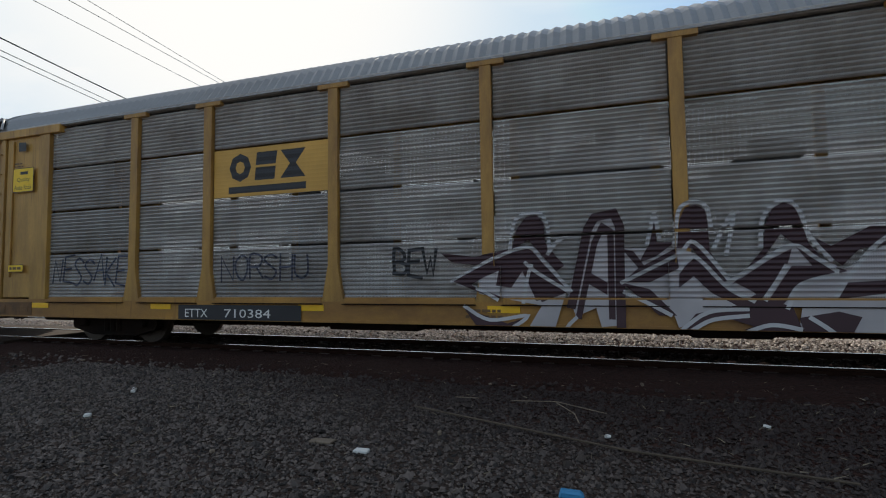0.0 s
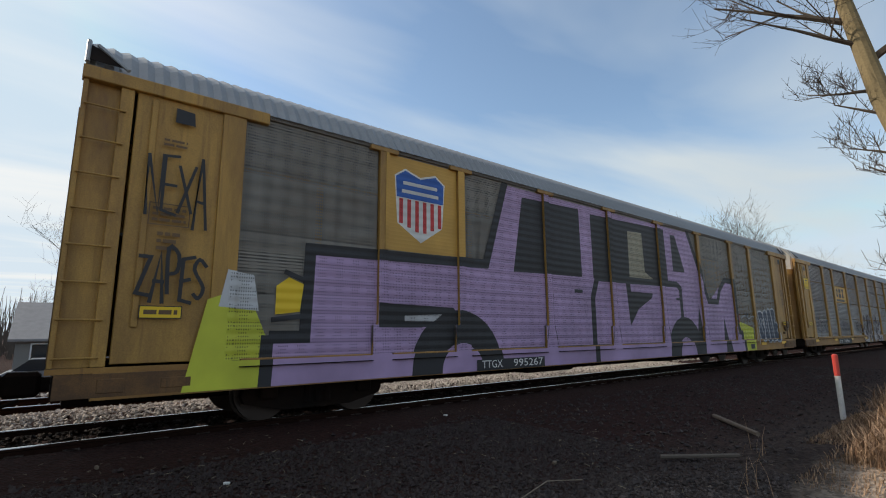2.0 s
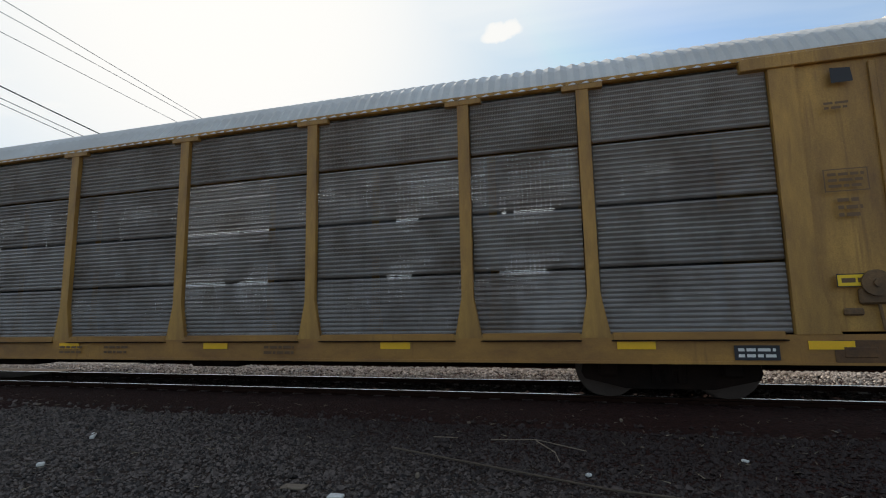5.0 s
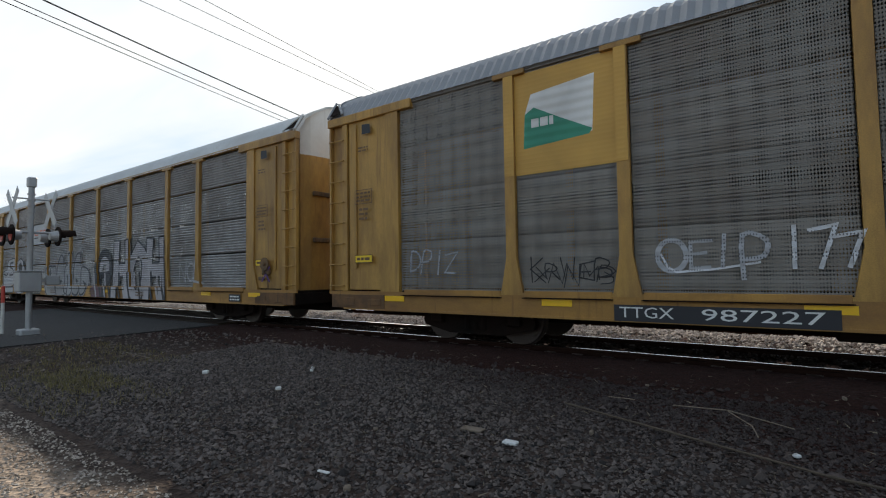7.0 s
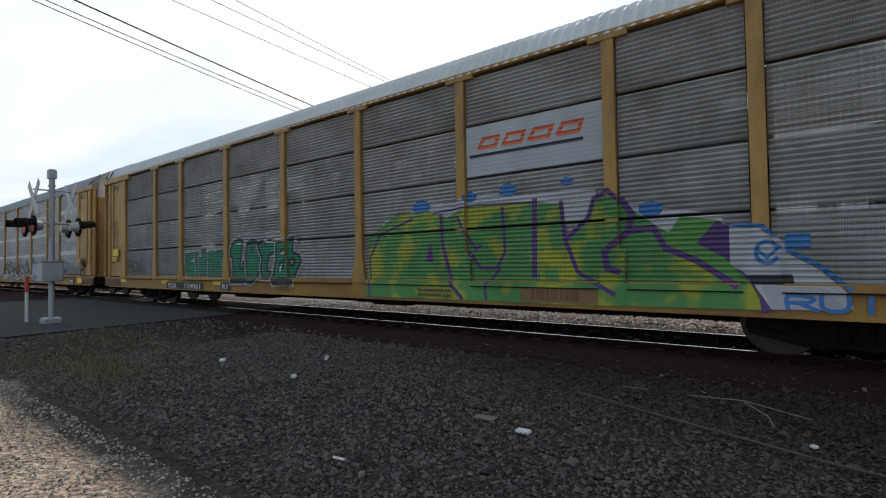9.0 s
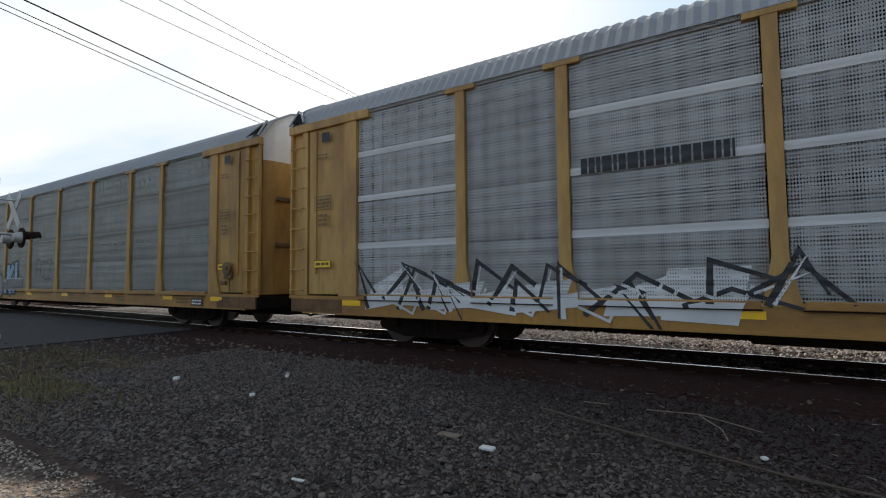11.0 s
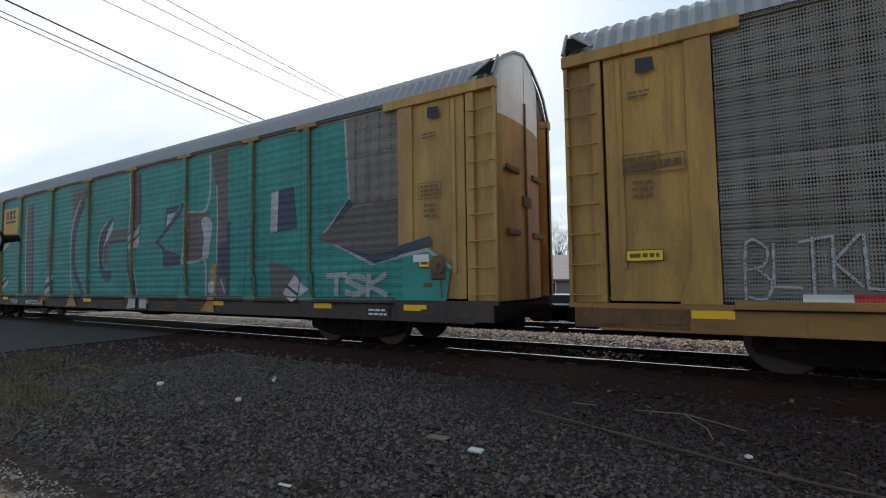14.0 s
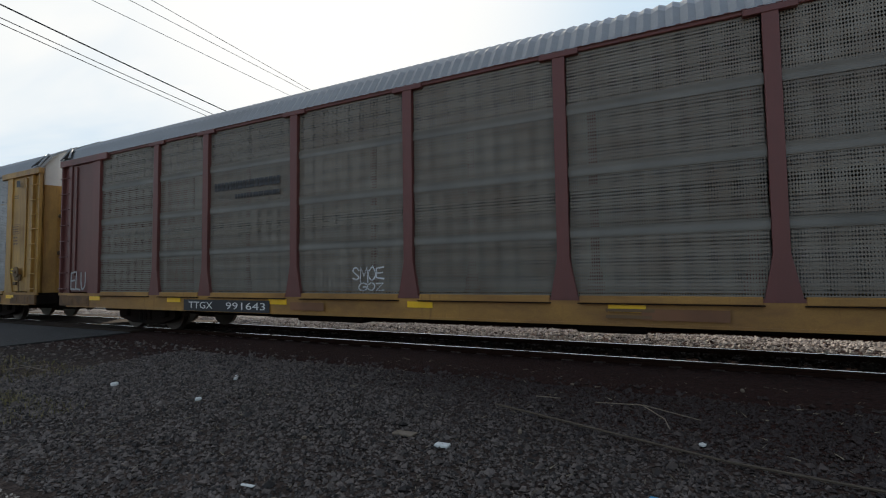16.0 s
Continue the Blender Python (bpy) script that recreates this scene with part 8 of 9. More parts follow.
# ---------------------------------------------------------------- beside the track
BOUGH = material("bough_brown", (0.075, 0.055, 0.038), 0.9, vary=0.3, scale=5)
BARK = material("bark_tan", (0.20, 0.15, 0.075), 0.9, vary=0.3, scale=5, bump=0.5, bump_scale=25, stretch=(2, 2, 0.3))
TWIG = material("twig_grey", (0.10, 0.08, 0.065), 0.9, vary=0.25, scale=3)
DRY = stone_material("dry_grass", (0.13, 0.075, 0.045), (0.42, 0.28, 0.18), 0.9)
WEED = stone_material("weed", (0.10, 0.09, 0.03), (0.24, 0.19, 0.09), 0.9)
WOOD_POLE = material("creosote_pole", (0.075, 0.042, 0.028), 0.85, vary=0.3, scale=4, bump=0.4, stretch=(3, 3, 0.2))
RED_POST = material("post_red", (0.50, 0.05, 0.035), 0.5, vary=0.1)
WHITE_POST = material("post_white", (0.66, 0.64, 0.60), 0.55, vary=0.15, dirt=(0.3, 0.25, 0.2), dirt_amount=0.4)
STICK = material("dead_stick", (0.17, 0.13, 0.095), 0.9, vary=0.25)
PAPER = material("scrap_white", (0.62, 0.61, 0.58), 0.8, vary=0.12)
BLUE = material("scrap_blue", (0.03, 0.22, 0.42), 0.5, vary=0.1)
CABLE = material("cable_black", (0.02, 0.02, 0.022), 0.6, vary=0.1)
WIRE = material("wire_aluminium", (0.25, 0.26, 0.27), 0.5, metal=0.3, vary=0.1)
SIGNAL = material("signal_aluminium", (0.36, 0.36, 0.36), 0.5, metal=0.4, vary=0.15, scale=4)
SHINGLE = material("roof_shingle", (0.26, 0.25, 0.25), 0.85, vary=0.2, scale=3, bump=0.3)
SIDING = material("house_siding", (0.24, 0.23, 0.215), 0.8, vary=0.08, scale=2)
GLASS = material("window_dark", (0.03, 0.035, 0.04), 0.1, vary=0.1)
CAR_WHITE = material("car_white", (0.72, 0.73, 0.74), 0.25, vary=0.05)
CAR_GREY = material("car_grey", (0.20, 0.21, 0.23), 0.3, vary=0.05)
TYRE = material("tyre_black", (0.02, 0.02, 0.02), 0.85, vary=0.2)


def grow(bm, start, way, length, radius, depth, rnd, spread=0.6, twist=0.25, limbs=(5, 5, 4, 3), up=0.15):
    """One branch, in bent pieces, with its side branches."""
    pieces = 4 if depth < 2 else 2
    p, d = Vector(start), Vector(way).normalized()
    seg = (7, 5, 4, 3, 3)[min(depth, 4)]
    r = radius
    forks = []
    for i in range(pieces):
        d = (d + Vector((rnd.uniform(-1, 1), rnd.uniform(-1, 1), rnd.uniform(-1, 1))) * twist * 0.5 + Vector((0, 0, up * 0.3))).normalized()
        q = p + d * length / pieces
        r2 = r * (0.82 if depth == 0 else 0.72)
        cylinder(bm, p, q, r, r2, seg=seg, caps=False)
        forks.append((p.copy(), q.copy(), d.copy(), r2))
        p, r = q, r2
    if depth >= len(limbs):
        return
    for i in range(limbs[depth]):
        a, b, dd, rr = forks[rnd.randrange(1 if depth == 0 else 0, pieces)]
        t = rnd.random()
        o = a.lerp(b, t)
        side = Vector((rnd.uniform(-1, 1), rnd.uniform(-1, 1), rnd.uniform(-0.5, 0.9)))
        w = (dd * (1 - spread) + side.normalized() * spread + Vector((0, 0, up))).normalized()
        grow(bm, o, w, length * rnd.uniform(0.45, 0.72), max(0.006, rr * rnd.uniform(0.4, 0.62)), depth + 1, rnd, spread, twist, limbs, up)


def tree_mesh(seed, height, radius, limbs=(7, 6, 5, 4), way=(0, 0, 1), spread=0.62):
    bm = bmesh.new()
    grow(bm, (0, 0, 0), way, height * 0.62, radius, 0, random.Random(seed), spread, 0.3, limbs, 0.22)
    me = bpy.data.meshes.new("trunk_and_limbs")
    bm.to_mesh(me)
    bm.free()
    return me


FAR_TREES = [tree_mesh(s, 10.0, 0.2) for s in (3, 5, 9)]


def bare_tree(x, y, z, scale, kind, turn, label="bare grey winter tree beyond the tracks"):
    tree = new("bare_tree")
    tagged(tree, label, "tree", "bare trees behind the train")
    ob = put("crown", FAR_TREES[kind], TWIG, tree)
    tree.location = (x, y, z)
    tree.rotation_euler = (0, 0, turn)
    tree.scale = (scale, scale, scale)


for i, (x, y, s) in enumerate([(3.0, 46, 1.25), (5.4, 50, 1.1), (7.6, 48, 1.35), (10.5, 52, 1.2), (14.0, 48, 1.4), (-12.0, 50, 1.0), (-15.5, 47, 0.85), (-8.0, 54, 0.9), (0.3, 52, 1.15), (-20, 52, 0.9),
                               (35, 17, 1.05), (40, 15.5, 1.15), (45, 16.5, 1.0), (56, 16, 0.85), (64, 18, 0.9), (74, 17, 1.0), (86, 18, 1.05), (98, 20, 1.1), (110, 18, 1.1), (20, 50, 1.2), (27, 46, 1.3), (-62, 15, 0.8), (-74, 17, 0.9)]):
    bare_tree(x, y, -1.1 if y > 20 else -0.1, s, i % 3, i * 1.7)


def near_tree():
    """The leaning tree over the bank, its trunk lit by the sun."""
    rnd = random.Random(21)
    tree = new("leaning_tree")
    tagged(tree, "leaning bare tree with a sunlit tan trunk", "tree")
    bm = bmesh.new()
    spine = [Vector((13.1, 0.0, 0.2)), Vector((13.0, 0.65, 2.4)), Vector((12.95, 1.1, 4.3)), Vector((12.9, 1.5, 6.1)), Vector((12.85, 1.9, 9.0)), Vector((12.6, 2.6, 12.0))]
    rad = [0.30, 0.24, 0.21, 0.19, 0.14, 0.07]
    for (a, b), (r, s) in zip(zip(spine, spine[1:]), zip(rad, rad[1:])):
        cylinder(bm, a, b, r, s, seg=12, caps=False)
    part("trunk", bm, BARK, tree)
    bm = bmesh.new()    # a second stem behind it
    spine = [Vector((13.1, 0.0, 0.2)), Vector((13.6, 0.5, 3.0)), Vector((13.75, 0.75, 5.5)), Vector((13.6, 1.0, 8.5)), Vector((13.7, 1.5, 11.5))]
    rad = [0.22, 0.17, 0.15, 0.12, 0.06]
    for (a, b), (r, s) in zip(zip(spine, spine[1:]), zip(rad, rad[1:])):
        cylinder(bm, a, b, r, s, seg=10, caps=False)
    part("trunk", bm, BARK, tree)
    boughs = [((12.98, 0.8, 3.2), (-0.1, 1.0, 0.30), 1.0, 0.04), ((12.95, 1.1, 4.3), (-0.3, 1.0, 0.38), 0.9, 0.05), ((12.95, 1.2, 4.8), (0.1, 0.9, 0.35), 1.1, 0.045),
              ((12.9, 1.4, 5.7), (-0.3, 0.9, 0.5), 1.0, 0.05), ((12.9, 1.5, 6.3), (-0.1, 1.0, 0.35), 1.3, 0.05), ((12.9, 1.6, 7.0), (0.2, -0.8, 0.6), 2.6, 0.09),
              ((12.87, 1.8, 8.0), (-0.3, 1.0, 0.5), 2.8, 0.08), ((12.85, 1.9, 8.8), (0.0, 1.0, 0.6), 3.0, 0.08), ((12.85, 1.7, 7.4), (-0.6, 0.6, 0.5), 2.4, 0.06),
              ((12.9, 1.0, 4.0), (0.2, -0.9, 0.5), 2.2, 0.08), ((12.8, 2.1, 10.0), (-0.2, 0.9, 0.8), 2.6, 0.06), ((12.8, 2.0, 9.5), (0.4, -0.5, 0.8), 2.8, 0.06), ((13.0, 0.4, 1.8), (-0.2, 0.9, 0.3), 1.6, 0.03), ((13.0, 0.5, 2.2), (-0.4, 0.9, 0.1), 1.5, 0.025)]
    for o, w, n, r in boughs:
        bm = bmesh.new()
        grow(bm, o, w, n, r, 1, rnd, 0.55, 0.30, (0, 6, 5, 4), 0.16)
        part("bough", bm, BOUGH, tree)


near_tree()


def stalks(name, spots, mat, label, height, count, seed, thin=0.004):
    """Dry stems and grass: thin bent blades in clumps, one joined mesh."""
    rnd = random.Random(seed)
    verts, faces = [], []
    for i in range(count):
        x0, x1, y0, y1 = spots[rnd.randrange(len(spots))]
        x, y = rnd.uniform(x0, x1), rnd.uniform(y0, y1)
        z = ground_height(x, y) - 0.02
        a = rnd.uniform(0, 2 * math.pi)
        h = height * rnd.uniform(0.35, 1.2)
        lean = rnd.uniform(0.1, 0.9) * h
        w = thin * rnd.uniform(0.6, 1.6)
        ux, uy = math.cos(a), math.sin(a)
        b = len(verts)
        pts = [(0, 0), (0.35 * lean, 0.55 * h), (lean, h * rnd.uniform(0.75, 1.0))]
        for k, (o, hh) in enumerate(pts):
            ww = w * (1 - 0.4 * k)
            verts += [(x + ux * o - uy * ww, y + uy * o + ux * ww, z + hh), (x + ux * o + uy * ww, y + uy * o - ux * ww, z + hh)]
        faces += [(b, b + 1, b + 3, b + 2), (b + 2, b + 3, b + 5, b + 4)]
    me = bpy.data.meshes.new(name)
    me.from_pydata(verts, [], faces)
    me.materials.append(mat)
    return tagged(new(name, me), label, "grass", kind="stuff")


stalks("dry_brush", [(8.6, 18.0, 0.2, 1.75), (10.5, 20.0, 0.6, 2.15), (9.0, 14.0, 0.4, 1.7), (6.6, 9.5, 0.3, 1.55)], DRY, "sunlit tan dry brush on the low bank", 0.30, 20000, 5, 0.006)
stalks("dry_litter", [(5.6, 11.0, 0.4, 1.75), (7.5, 10.0, 1.2, 2.1)], DRY, "low matted dry grass along the sunlit edge", 0.09, 9000, 9, 0.005)
stalks("dry_brush", [(6.2, 6.9, 2.2, 2.5), (4.9, 5.4, 1.7, 2.0)], DRY, "a few tall dry stalks at the gravel's edge", 0.42, 14, 6, 0.003)
stalks("weeds", [(-10.5, -6.0, 1.7, 3.0), (-9.0, -7.0, 2.2, 2.9), (-12.5, -8.5, 2.8, 4.4)], WEED, "sparse dull green and brown weeds in the gravel", 0.10, 5000, 7, 0.004)


def rod(name, pts, r, mat, label, category):
    bm = bmesh.new()
    for a, b in zip(pts, pts[1:]):
        cylinder(bm, a, b, r, r * 0.9, seg=6)
    ob = put(name, mesh_of(bm, name), mat)
    return tagged(ob, label, category)


rod("dead_branch", [(8.75, 3.7, 0.0), (7.55, 2.65, 0.02)], 0.035, STICK, "pale fallen pole lying on the gravel", "branch")
rod("dead_branch", [(5.5, 2.95, 0.0), (6.1, 2.35, 0.03)], 0.025, TWIG, "dark fallen stick lying on the gravel", "branch")
for pts in ([(-0.95, 5.4, 0), (-0.45, 5.25, 0.06), (0.05, 5.15, 0.0)], [(-0.45, 5.25, 0.05), (-0.25, 4.95, 0.03), (-0.2, 4.75, 0.0)], [(-9.9, 3.9, 0.0), (-9.4, 3.75, 0.05), (-8.8, 3.85, 0.0)], [(-9.6, 3.6, 0.0), (-9.2, 4.0, 0.04)], [(-1.6, 5.4, 0.0), (-1.3, 5.3, 0.03)], [(-5.8, 4.85, 0.0), (-5.6, 4.6, 0.03)],
            [(3.2, 3.0, 0.0), (3.7, 3.1, 0.04), (4.1, 3.0, 0)], [(1.9, 3.3, 0.0), (2.3, 3.4, 0.05), (2.9, 3.3, 0)]):
    rod("dead_branch", pts, 0.006, STICK, "thin dry twig lying on dark gravel", "branch")


rod("dead_branch", [(-1.9, 4.9, 0.0), (0.2, 4.1, 0.01), (1.6, 3.9, 0.0)], 0.011, BOUGH, "long dark twig lying on dark gravel", "branch")


def twig_litter(count, seed):
    """Bits of dry twig and grass strewn on the gravel, one joined mesh."""
    rnd = random.Random(seed)
    verts, faces = [], []
    for i in range(count):
        x, y = rnd.uniform(-11, 8), rnd.uniform(1.8, 7.2)
        a, n = rnd.uniform(0, math.pi), rnd.uniform(0.02, 0.10)
        z = ground_height(x, y) + rnd.uniform(0.015, 0.035)
        w = rnd.uniform(0.002, 0.005)
        c, s = math.cos(a), math.sin(a)
        tip = rnd.uniform(-0.01, 0.03)
        b = len(verts)
        verts += [(x, y, z + w), (x - s * w, y + c * w, z - w), (x + s * w, y - c * w, z - w), (x + c * n, y + s * n, z + tip)]
        faces += [(b, b + 1, b + 3), (b + 1, b + 2, b + 3), (b + 2, b, b + 3)]
    me = bpy.data.meshes.new("twig_litter")
    me.from_pydata(verts, [], faces)
    me.materials.append(LITTER)
    tagged(new("twig_litter", me), "dry twig and grass bits strewn over dark gravel", "litter", kind="stuff")


LITTER = stone_material("twig_litter", (0.035, 0.027, 0.02), (0.26, 0.21, 0.15), 0.9)
twig_litter(1500, 8)


def scrap(x, y, w, d, h, mat, label, turn):
    bm = bmesh.new()
    box(bm, -w / 2, w / 2, -d / 2, d / 2, 0, h, min(h, d) * 0.25)
    for v in bm.verts:
        v.co.x += 0.25 * w * noise.noise((v.co.x * 9 + x, v.co.y * 9, v.co.z * 9))
        v.co.z += 0.3 * h * noise.noise((v.co.x * 7 + x, v.co.y * 7 + 4, 2))
    ob = put("scrap", mesh_of(bm, "scrap"), mat, None, (x, y, ground_height(x, y) + 0.01), turn=turn)
    tagged(ob, label, "litter", "litter on the gravel")


scrap(-1.88, 3.6, 0.11, 0.06, 0.03, PAPER, "small white scrap lying on dark gravel", 0.2)
scrap(-2.75, 2.37, 0.12, 0.025, 0.012, PAPER, "thin white strip lying on dark gravel", 0.1)
scrap(-6.9, 3.76, 0.08, 0.06, 0.05, PAPER, "small white stone on dark gravel", 0.5)
scrap(-5.15, 3.73, 0.07, 0.05, 0.04, PAPER, "small white stone on dark gravel", 0.9)
scrap(-5.75, 4.75, 0.22, 0.05, 0.03, PAPER, "pale splinter of wood on dark gravel", -0.8)
scrap(-2.35, 3.75, 0.20, 0.10, 0.02, STICK, "flat brown bark piece on dark gravel", 0.1)
scrap(-0.2, 3.25, 0.14, 0.07, 0.05, BLUE, "crumpled blue plastic scrap on dark gravel", 0.1)
for i in range(14):
    scrap(random.uniform(-9, 6), random.uniform(2.0, 6.8), random.uniform(0.03, 0.07), random.uniform(0.03, 0.05), random.uniform(0.02, 0.045), random.choice((PAPER, STICK, STICK, STICK)), "small pale stone on dark gravel", random.uniform(0, 3))


def marker_post(x, y, h, label):
    post = new("marker_post")
    tagged(post, label, "post", "marker posts")
    bm = bmesh.new()
    cylinder(bm, (0, 0, -0.1), (0, 0, h * 0.66), 0.038, seg=12)
    part("shaft", bm, WHITE_POST, post, "white painted shaft")
    bm = bmesh.new()
    cylinder(bm, (0, 0, h * 0.66), (0, 0, h - 0.02), 0.040, seg=12)
    cylinder(bm, (0, 0, h - 0.02), (0, 0, h), 0.040, 0.025, seg=12)
    part("top", bm, RED_POST, post, "red painted top")
    post.location = (x, y, ground_height(x, y))


marker_post(9.62, 2.17, 0.98, "slim white marker post with a red top")
marker_post(-16.3, 3.56, 1.25, "slim white marker post with a red top by the crossing")


def crossing_signal():
    sig = new("crossing_signal")
    tagged(sig, "grey level crossing signal with crossbucks, lamps and box", "signal")
    bm = bmesh.new()
    cylinder(bm, (0, 0, -0.1), (0, 0, 3.95), 0.065, seg=14)
    box(bm, -0.2, 0.2, -0.2, 0.2, -0.1, 0.12, 0.03)
    box(bm, -0.09, 0.09, -0.09, 0.09, 3.7, 3.95, 0.02)
    for z in (2.9, 3.05, 3.2, 3.35, 3.5):
        cylinder(bm, (0, 0, z), (0, 0, z + 0.04), 0.085, seg=12)
    part("mast", bm, SIGNAL, sig)
    for s in (-1, 1):
        bm = bmesh.new()
        for a in (45, -45):
            c, sn = math.cos(radians(a)), math.sin(radians(a))
            pts = [(u * c - v * sn, 3.15 + u * sn + v * c) for u, v in ((-0.6, -0.1), (0.6, -0.1), (0.6, 0.1), (-0.6, 0.1))]
            off = 0.012 if a > 0 else 0.0
            prism(bm, pts, s * 0.38 + off, s * 0.38 + off + 0.01)
        buck = part("crossbuck", bm, SIGNAL, sig, "grey metal back of a crossbuck sign")
        bm = bmesh.new()
        cylinder(bm, (0, 0, 3.4), (0, s * 0.38, 3.4), 0.02, seg=8)
        cylinder(bm, (0, 0, 2.55), (0, s * 0.42, 2.55), 0.03, seg=8)
        cylinder(bm, (-0.4, s * 0.42, 2.55), (0.4, s * 0.42, 2.55), 0.025, seg=8)
        part("arm", bm, SIGNAL, sig)
        for x in (-0.38, 0.38):
            bm = bmesh.new()
            cylinder(bm, (x, s * 0.44, 2.45), (x, s * 0.47, 2.45), 0.25, seg=24)
            part("lamp_disc", bm, STEEL_DARK, sig)
            bm = bmesh.new()
            cylinder(bm, (x, s * 0.28, 2.45), (x, s * 0.44, 2.45), 0.10, 0.15, seg=16)
            head = part("lamp", bm, SIGNAL, sig, "grey lamp housing")
            bm = bmesh.new()
            for i in range(9):
                a0, a1 = radians(i * 20), radians((i + 1) * 20)
                q = [bm.verts.new((x + 0.17 * math.cos(a), s * yy, 2.45 + 0.17 * math.sin(a))) for a, yy in ((a0, 0.47), (a1, 0.47), (a1, 0.80), (a0, 0.80))]
                bm.faces.new(q)
            hood = part("hood", bm, STEEL_DARK, head, "black lamp hood")
            bm = bmesh.new()
            cylinder(bm, (x, s * 0.472, 2.45), (x, s * 0.482, 2.45), 0.15, seg=20)
            part("lens", bm, RED_POST, head, "dark red lens")
    bm = bmesh.new()
    box(bm, -0.22, 0.2, -0.25, 0.2, 1.05, 1.55, 0.02)
    box(bm, -0.25, 0.23, -0.28, 0.23, 1.55, 1.58, 0.01)
    part("relay_box", bm, SIGNAL, sig)
    bm = bmesh.new()
    box(bm, -0.1, 0.1, 0.3, 0.6, 1.2, 1.45, 0.02)
    box(bm, -0.05, 0.05, 0.1, 0.4, 1.28, 1.36)
    part("junction_box", bm, SIGNAL, sig)
    sig.location = (-15.5, 3.88, 0.0)


crossing_signal()


def utility_pole(x, y, h, label):
    pole = new("utility_pole")
    tagged(pole, label, "utility pole", "utility poles")
    bm = bmesh.new()
    cylinder(bm, (0, 0, -0.2), (0, 0, h), 0.19, 0.13, seg=16)
    part("shaft", bm, WOOD_POLE, pole)
    bm = bmesh.new()
    box(bm, -1.3, 1.3, -0.06, 0.06, h - 0.7, h - 0.58, 0.01)
    part("crossarm", bm, WOOD_POLE, pole)
    for u in (-1.2, -0.4, 0.4, 1.2):
        bm = bmesh.new()
        cylinder(bm, (u, 0, h - 0.58), (u, 0, h - 0.42), 0.05, 0.035, seg=10)
        part("insulator", bm, GALV, pole)
    pole.location = (x, y, 0)


utility_pole(-16.45, 2.55, 12.0, "dark creosoted wooden utility pole beside the crossing road")
utility_pole(-22.5, 34.0, 12.0, "dark creosoted wooden utility pole beyond the tracks")


def overhead_wire(a, b, sag, r, mat, label):
    bm = bmesh.new()
    a, b = Vector(a), Vector(b)
    pts = [a.lerp(b, i / 24) - Vector((0, 0, 4 * sag * (i / 24) * (1 - i / 24))) for i in range(25)]
    side = (b - a).cross(Vector((0, 0, 1))).normalized()
    rings = [[bm.verts.new(p + r * (math.cos(k * 1.2566) * side + Vector((0, 0, math.sin(k * 1.2566))))) for k in range(5)] for p in pts]
    for u, v in zip(rings, rings[1:]):
        for k in range(5):
            bm.faces.new((u[k], u[(k + 1) % 5], v[(k + 1) % 5], v[k]))
    ob = put("overhead_wire", mesh_of(bm, "overhead_wire"), mat)
    tagged(ob, label, "cable", "wires over the crossing")


overhead_wire((-16.6, 2.55, 9.40), (-23.0, 34, 9.55), 0.25, 0.024, CABLE, "thick black cable strung across the sky")
overhead_wire((-16.5, 2.55, 8.98), (-23.2, 34, 9.15), 0.25, 0.014, CABLE, "thin black cable strung across the sky")
overhead_wire((-16.45, 2.55, 8.80), (-23.5, 34, 9.0), 0.25, 0.013, CABLE, "thin black cable strung across the sky")
for xa, xb, z in ((-17.75, -20.2, 11.45), (-16.55, -19.0, 11.45), (-15.15, -19.4, 11.45)):
    overhead_wire((xa, -6, z), (xb, 36, z), 0.1, 0.012, WIRE, "thin bare wire strung high over the crossing")


def crossing_road():
    bm = bmesh.new()
    box(bm, -27, -13.2, -40, 7.55, -0.3, -0.015)
    box(bm, -27, -13.2, 10.45, 17.0, -0.3, -0.015)
    ob = put("road", mesh_of(bm, "road"), ASPHALT)
    tagged(ob, "dark worn asphalt road across the tracks", "road", kind="structure")
    bm = bmesh.new()
    for y0, y1 in ((7.56, 8.16), (8.34, 9.66), (9.84, 10.44)):
        box(bm, -27, -13.2, y0, y1, -0.15, 0.02, 0.01)
    ob = put("crossing_panel", mesh_of(bm, "crossing_panel"), TIE)
    tagged(ob, "dark timber crossing panels between the rails", "road", kind="structure")


crossing_road()


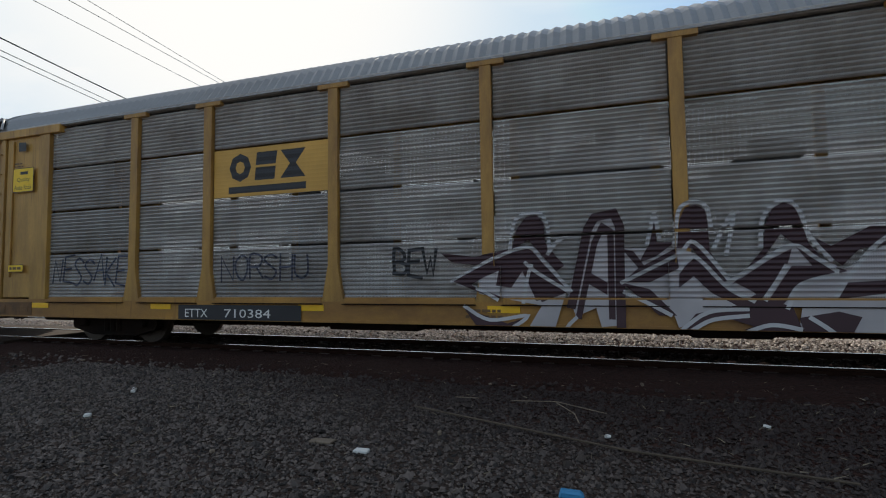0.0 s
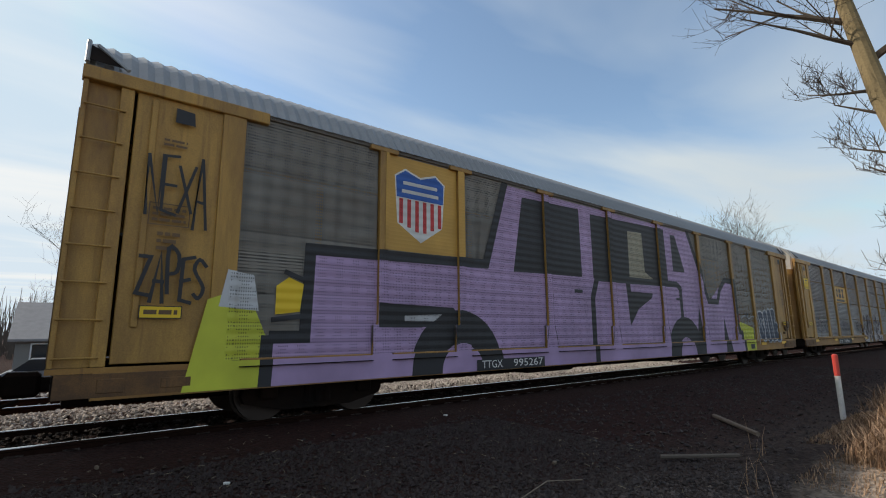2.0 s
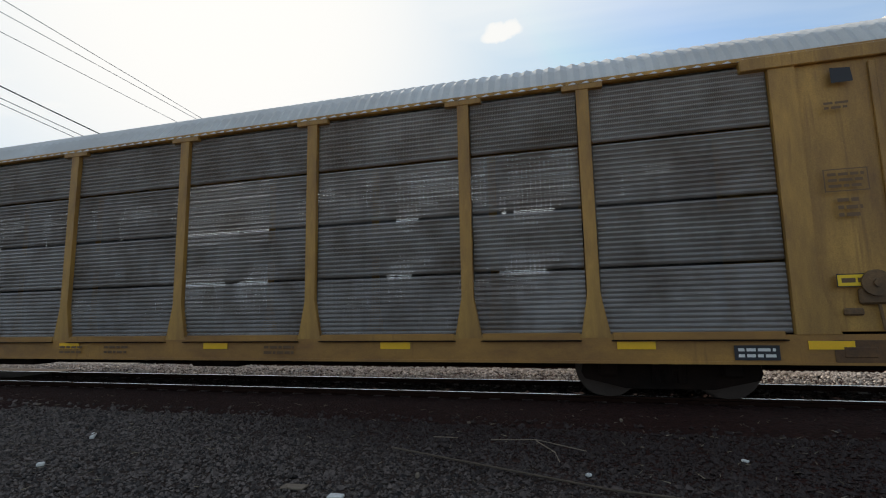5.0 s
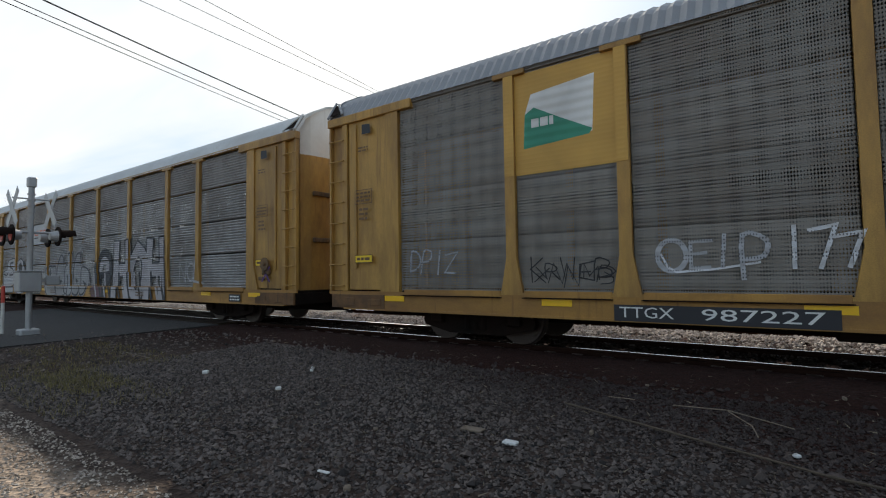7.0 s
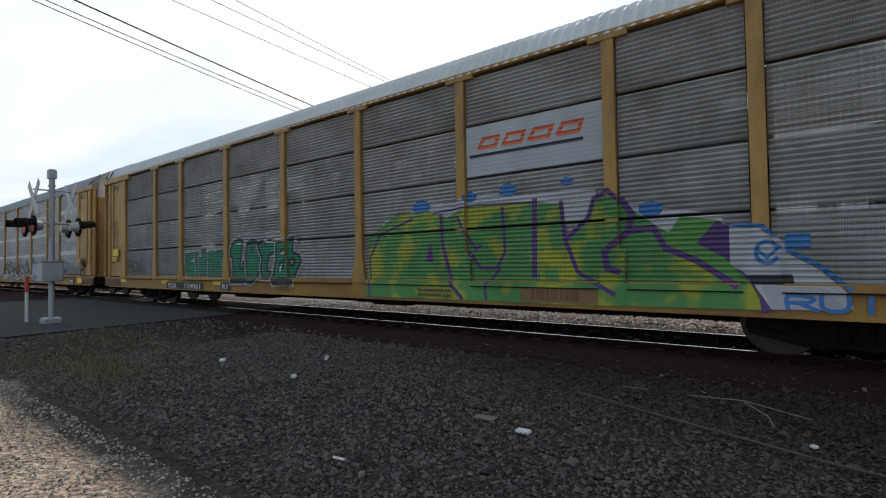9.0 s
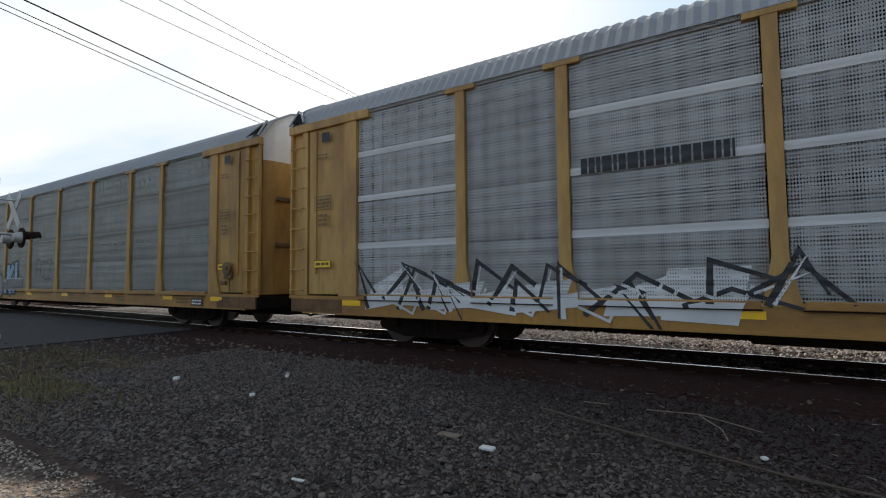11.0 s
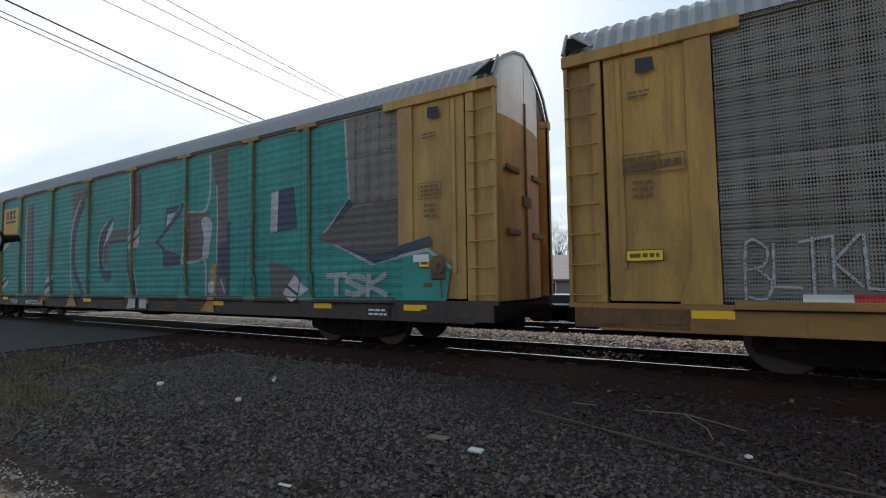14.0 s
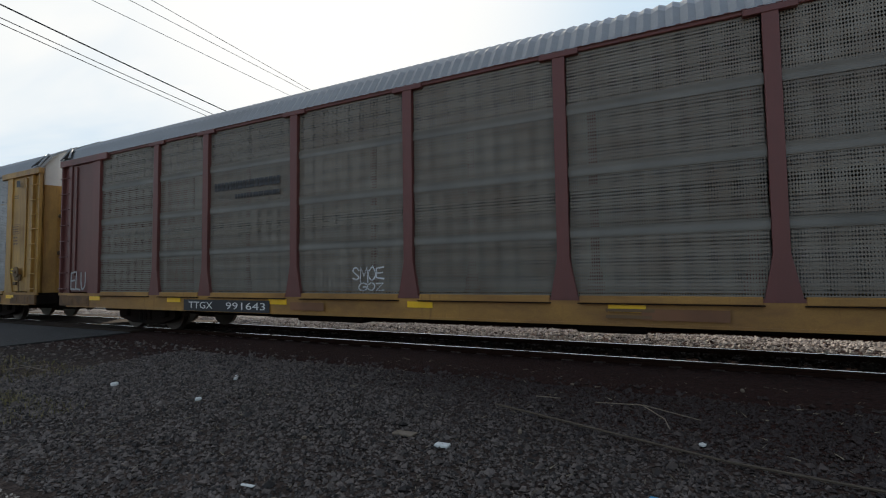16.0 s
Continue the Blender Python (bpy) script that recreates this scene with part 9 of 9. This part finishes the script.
def house(x0, x1, y0, y1, eave, ridge, label):
    h = new("house")
    tagged(h, label, "house", "houses beyond the tracks")
    z0 = -1.2
    bm = bmesh.new()
    box(bm, x0, x1, y0, y1, z0, eave)
    ym = (y0 + y1) / 2
    for x in (x0, x1):
        bm.faces.new([bm.verts.new(p) for p in ((x, y0, eave), (x, y1, eave), (x, ym, ridge - 0.05))])
    part("wall", bm, SIDING, h)
    bm = bmesh.new()
    for s, ya in ((-1, y0 - 0.35), (1, y1 + 0.35)):
        vs = [(x0 - 0.3, ya, eave - 0.12), (x1 + 0.3, ya, eave - 0.12), (x1 + 0.3, ym, ridge), (x0 - 0.3, ym, ridge)]
        a = [bm.verts.new(v) for v in vs]
        b = [bm.verts.new((v[0], v[1], v[2] - 0.12)) for v in vs]
        bm.faces.new(a); bm.faces.new(b[::-1])
        for i in range(4):
            bm.faces.new((a[i], b[i], b[(i + 1) % 4], a[(i + 1) % 4]))
    part("roof", bm, SHINGLE, h)
    for i in range(3):
        u = x0 + (i + 0.5) * (x1 - x0) / 3
        bm = bmesh.new()
        box(bm, u - 0.45, u + 0.45, y0 - 0.05, y0 + 0.02, eave - 1.5, eave - 0.4)
        w = part("window", bm, GLASS, h)
        bm = bmesh.new()
        for a, b, c, d in ((u - 0.52, u - 0.45, eave - 1.57, eave - 0.33), (u + 0.45, u + 0.52, eave - 1.57, eave - 0.33), (u - 0.45, u + 0.45, eave - 1.57, eave - 1.5), (u - 0.45, u + 0.45, eave - 0.4, eave - 0.33)):
            box(bm, a, b, y0 - 0.08, y0 - 0.01, c, d)
        part("window_frame", bm, CAR_WHITE, w)


house(-1.5, 5.2, 33, 40, 1.35, 3.3, "low pale house with a grey shingle roof beyond the tracks")
house(-13.0, -3.8, 34, 42, 1.4, 3.2, "low pale house with a long grey shingle roof")


def parked_car(x, y, mat, label):
    car = new("parked_car")
    tagged(car, label, "car", "parked cars beyond the tracks")
    bm = bmesh.new()
    prism(bm, [(-2.2, 0.3), (2.2, 0.3), (2.25, 0.7), (1.9, 0.92), (1.0, 0.98), (-1.9, 1.0), (-2.25, 0.8)], -0.88, 0.88)
    part("body", bm, mat, car)
    bm = bmesh.new()
    prism(bm, [(-1.8, 0.98), (1.1, 0.97), (0.4, 1.45), (-1.2, 1.48)], -0.74, 0.74)
    part("cabin", bm, GLASS, car)
    bm = bmesh.new()
    box(bm, -1.2, 0.42, -0.72, 0.72, 1.45, 1.5, 0.02)
    part("roof", bm, mat, car)
    for xx in (-1.35, 1.35):
        for s in (-1, 1):
            bm = bmesh.new()
            cylinder(bm, (xx, s * 0.72, 0.32), (xx, s * 0.9, 0.32), 0.32, seg=18)
            part("wheel", bm, TYRE, car)
    car.location = (x, y, -1.1)


parked_car(6.2, 27.5, CAR_WHITE, "white parked car beyond the tracks")
parked_car(0.5, 28.5, CAR_GREY, "grey parked car beyond the tracks")
parked_car(-8.2, 28.0, CAR_WHITE, "white parked car beyond the tracks by a house")


def far_woods():
    """A low belt of brush and bare saplings along the horizon."""
    rnd = random.Random(4)
    verts, faces = [], []
    for i in range(9000):
        a = rnd.uniform(-1.5, 1.5)
        dist = rnd.uniform(70, 120)
        x, y = dist * math.sin(a) * 1.3, max(14.0, dist * math.cos(a))
        h = rnd.uniform(2.5, 7.0)
        w = rnd.uniform(0.03, 0.10)
        lean = rnd.uniform(-0.8, 0.8)
        b = len(verts)
        verts += [(x - w, y, -1.2), (x + w, y, -1.2), (x + lean + 0.02, y + lean * 0.3, h), (x + lean - 0.02, y + lean * 0.3, h)]
        faces.append((b, b + 1, b + 2, b + 3))
    me = bpy.data.meshes.new("far_woods")
    me.from_pydata(verts, [], faces)
    me.materials.append(TWIG)
    tagged(new("far_woods", me), "belt of bare grey saplings in the distance", "woods", kind="stuff")


far_woods()


# ---------------------------------------------------------------- movement
X0, SPEED, PITCH = -14.70, 21.25, 28.58
SLACK = [0.17, 0.17, 0.17, 0.0, 0.17, -0.08, -0.33, -0.23, -0.14, -0.18, -0.05, 0.08, 0.19, 0.23, 0.2, 0.2, 0.2]


def motions():
    for i, car in enumerate(CARS):
        off = (SLACK[i] + SLACK[i + 1]) / 2
        x = X0 - PITCH * (i - 1.5) + off
        walk(car, [(t, pose(x + SPEED * t, TRACK_Y, 0)) for t in (0.0, 4.0, 8.0, 12.0, 16.0)])
    turn = SPEED / 0.4572
    for wheel in WHEELS:
        x, y, z = wheel.location
        walk(wheel, [(k / FPS, Matrix.Translation((x, y, z)) @ Matrix.Rotation(turn * k / FPS, 4, "Y")) for k in range(481)])


motions()
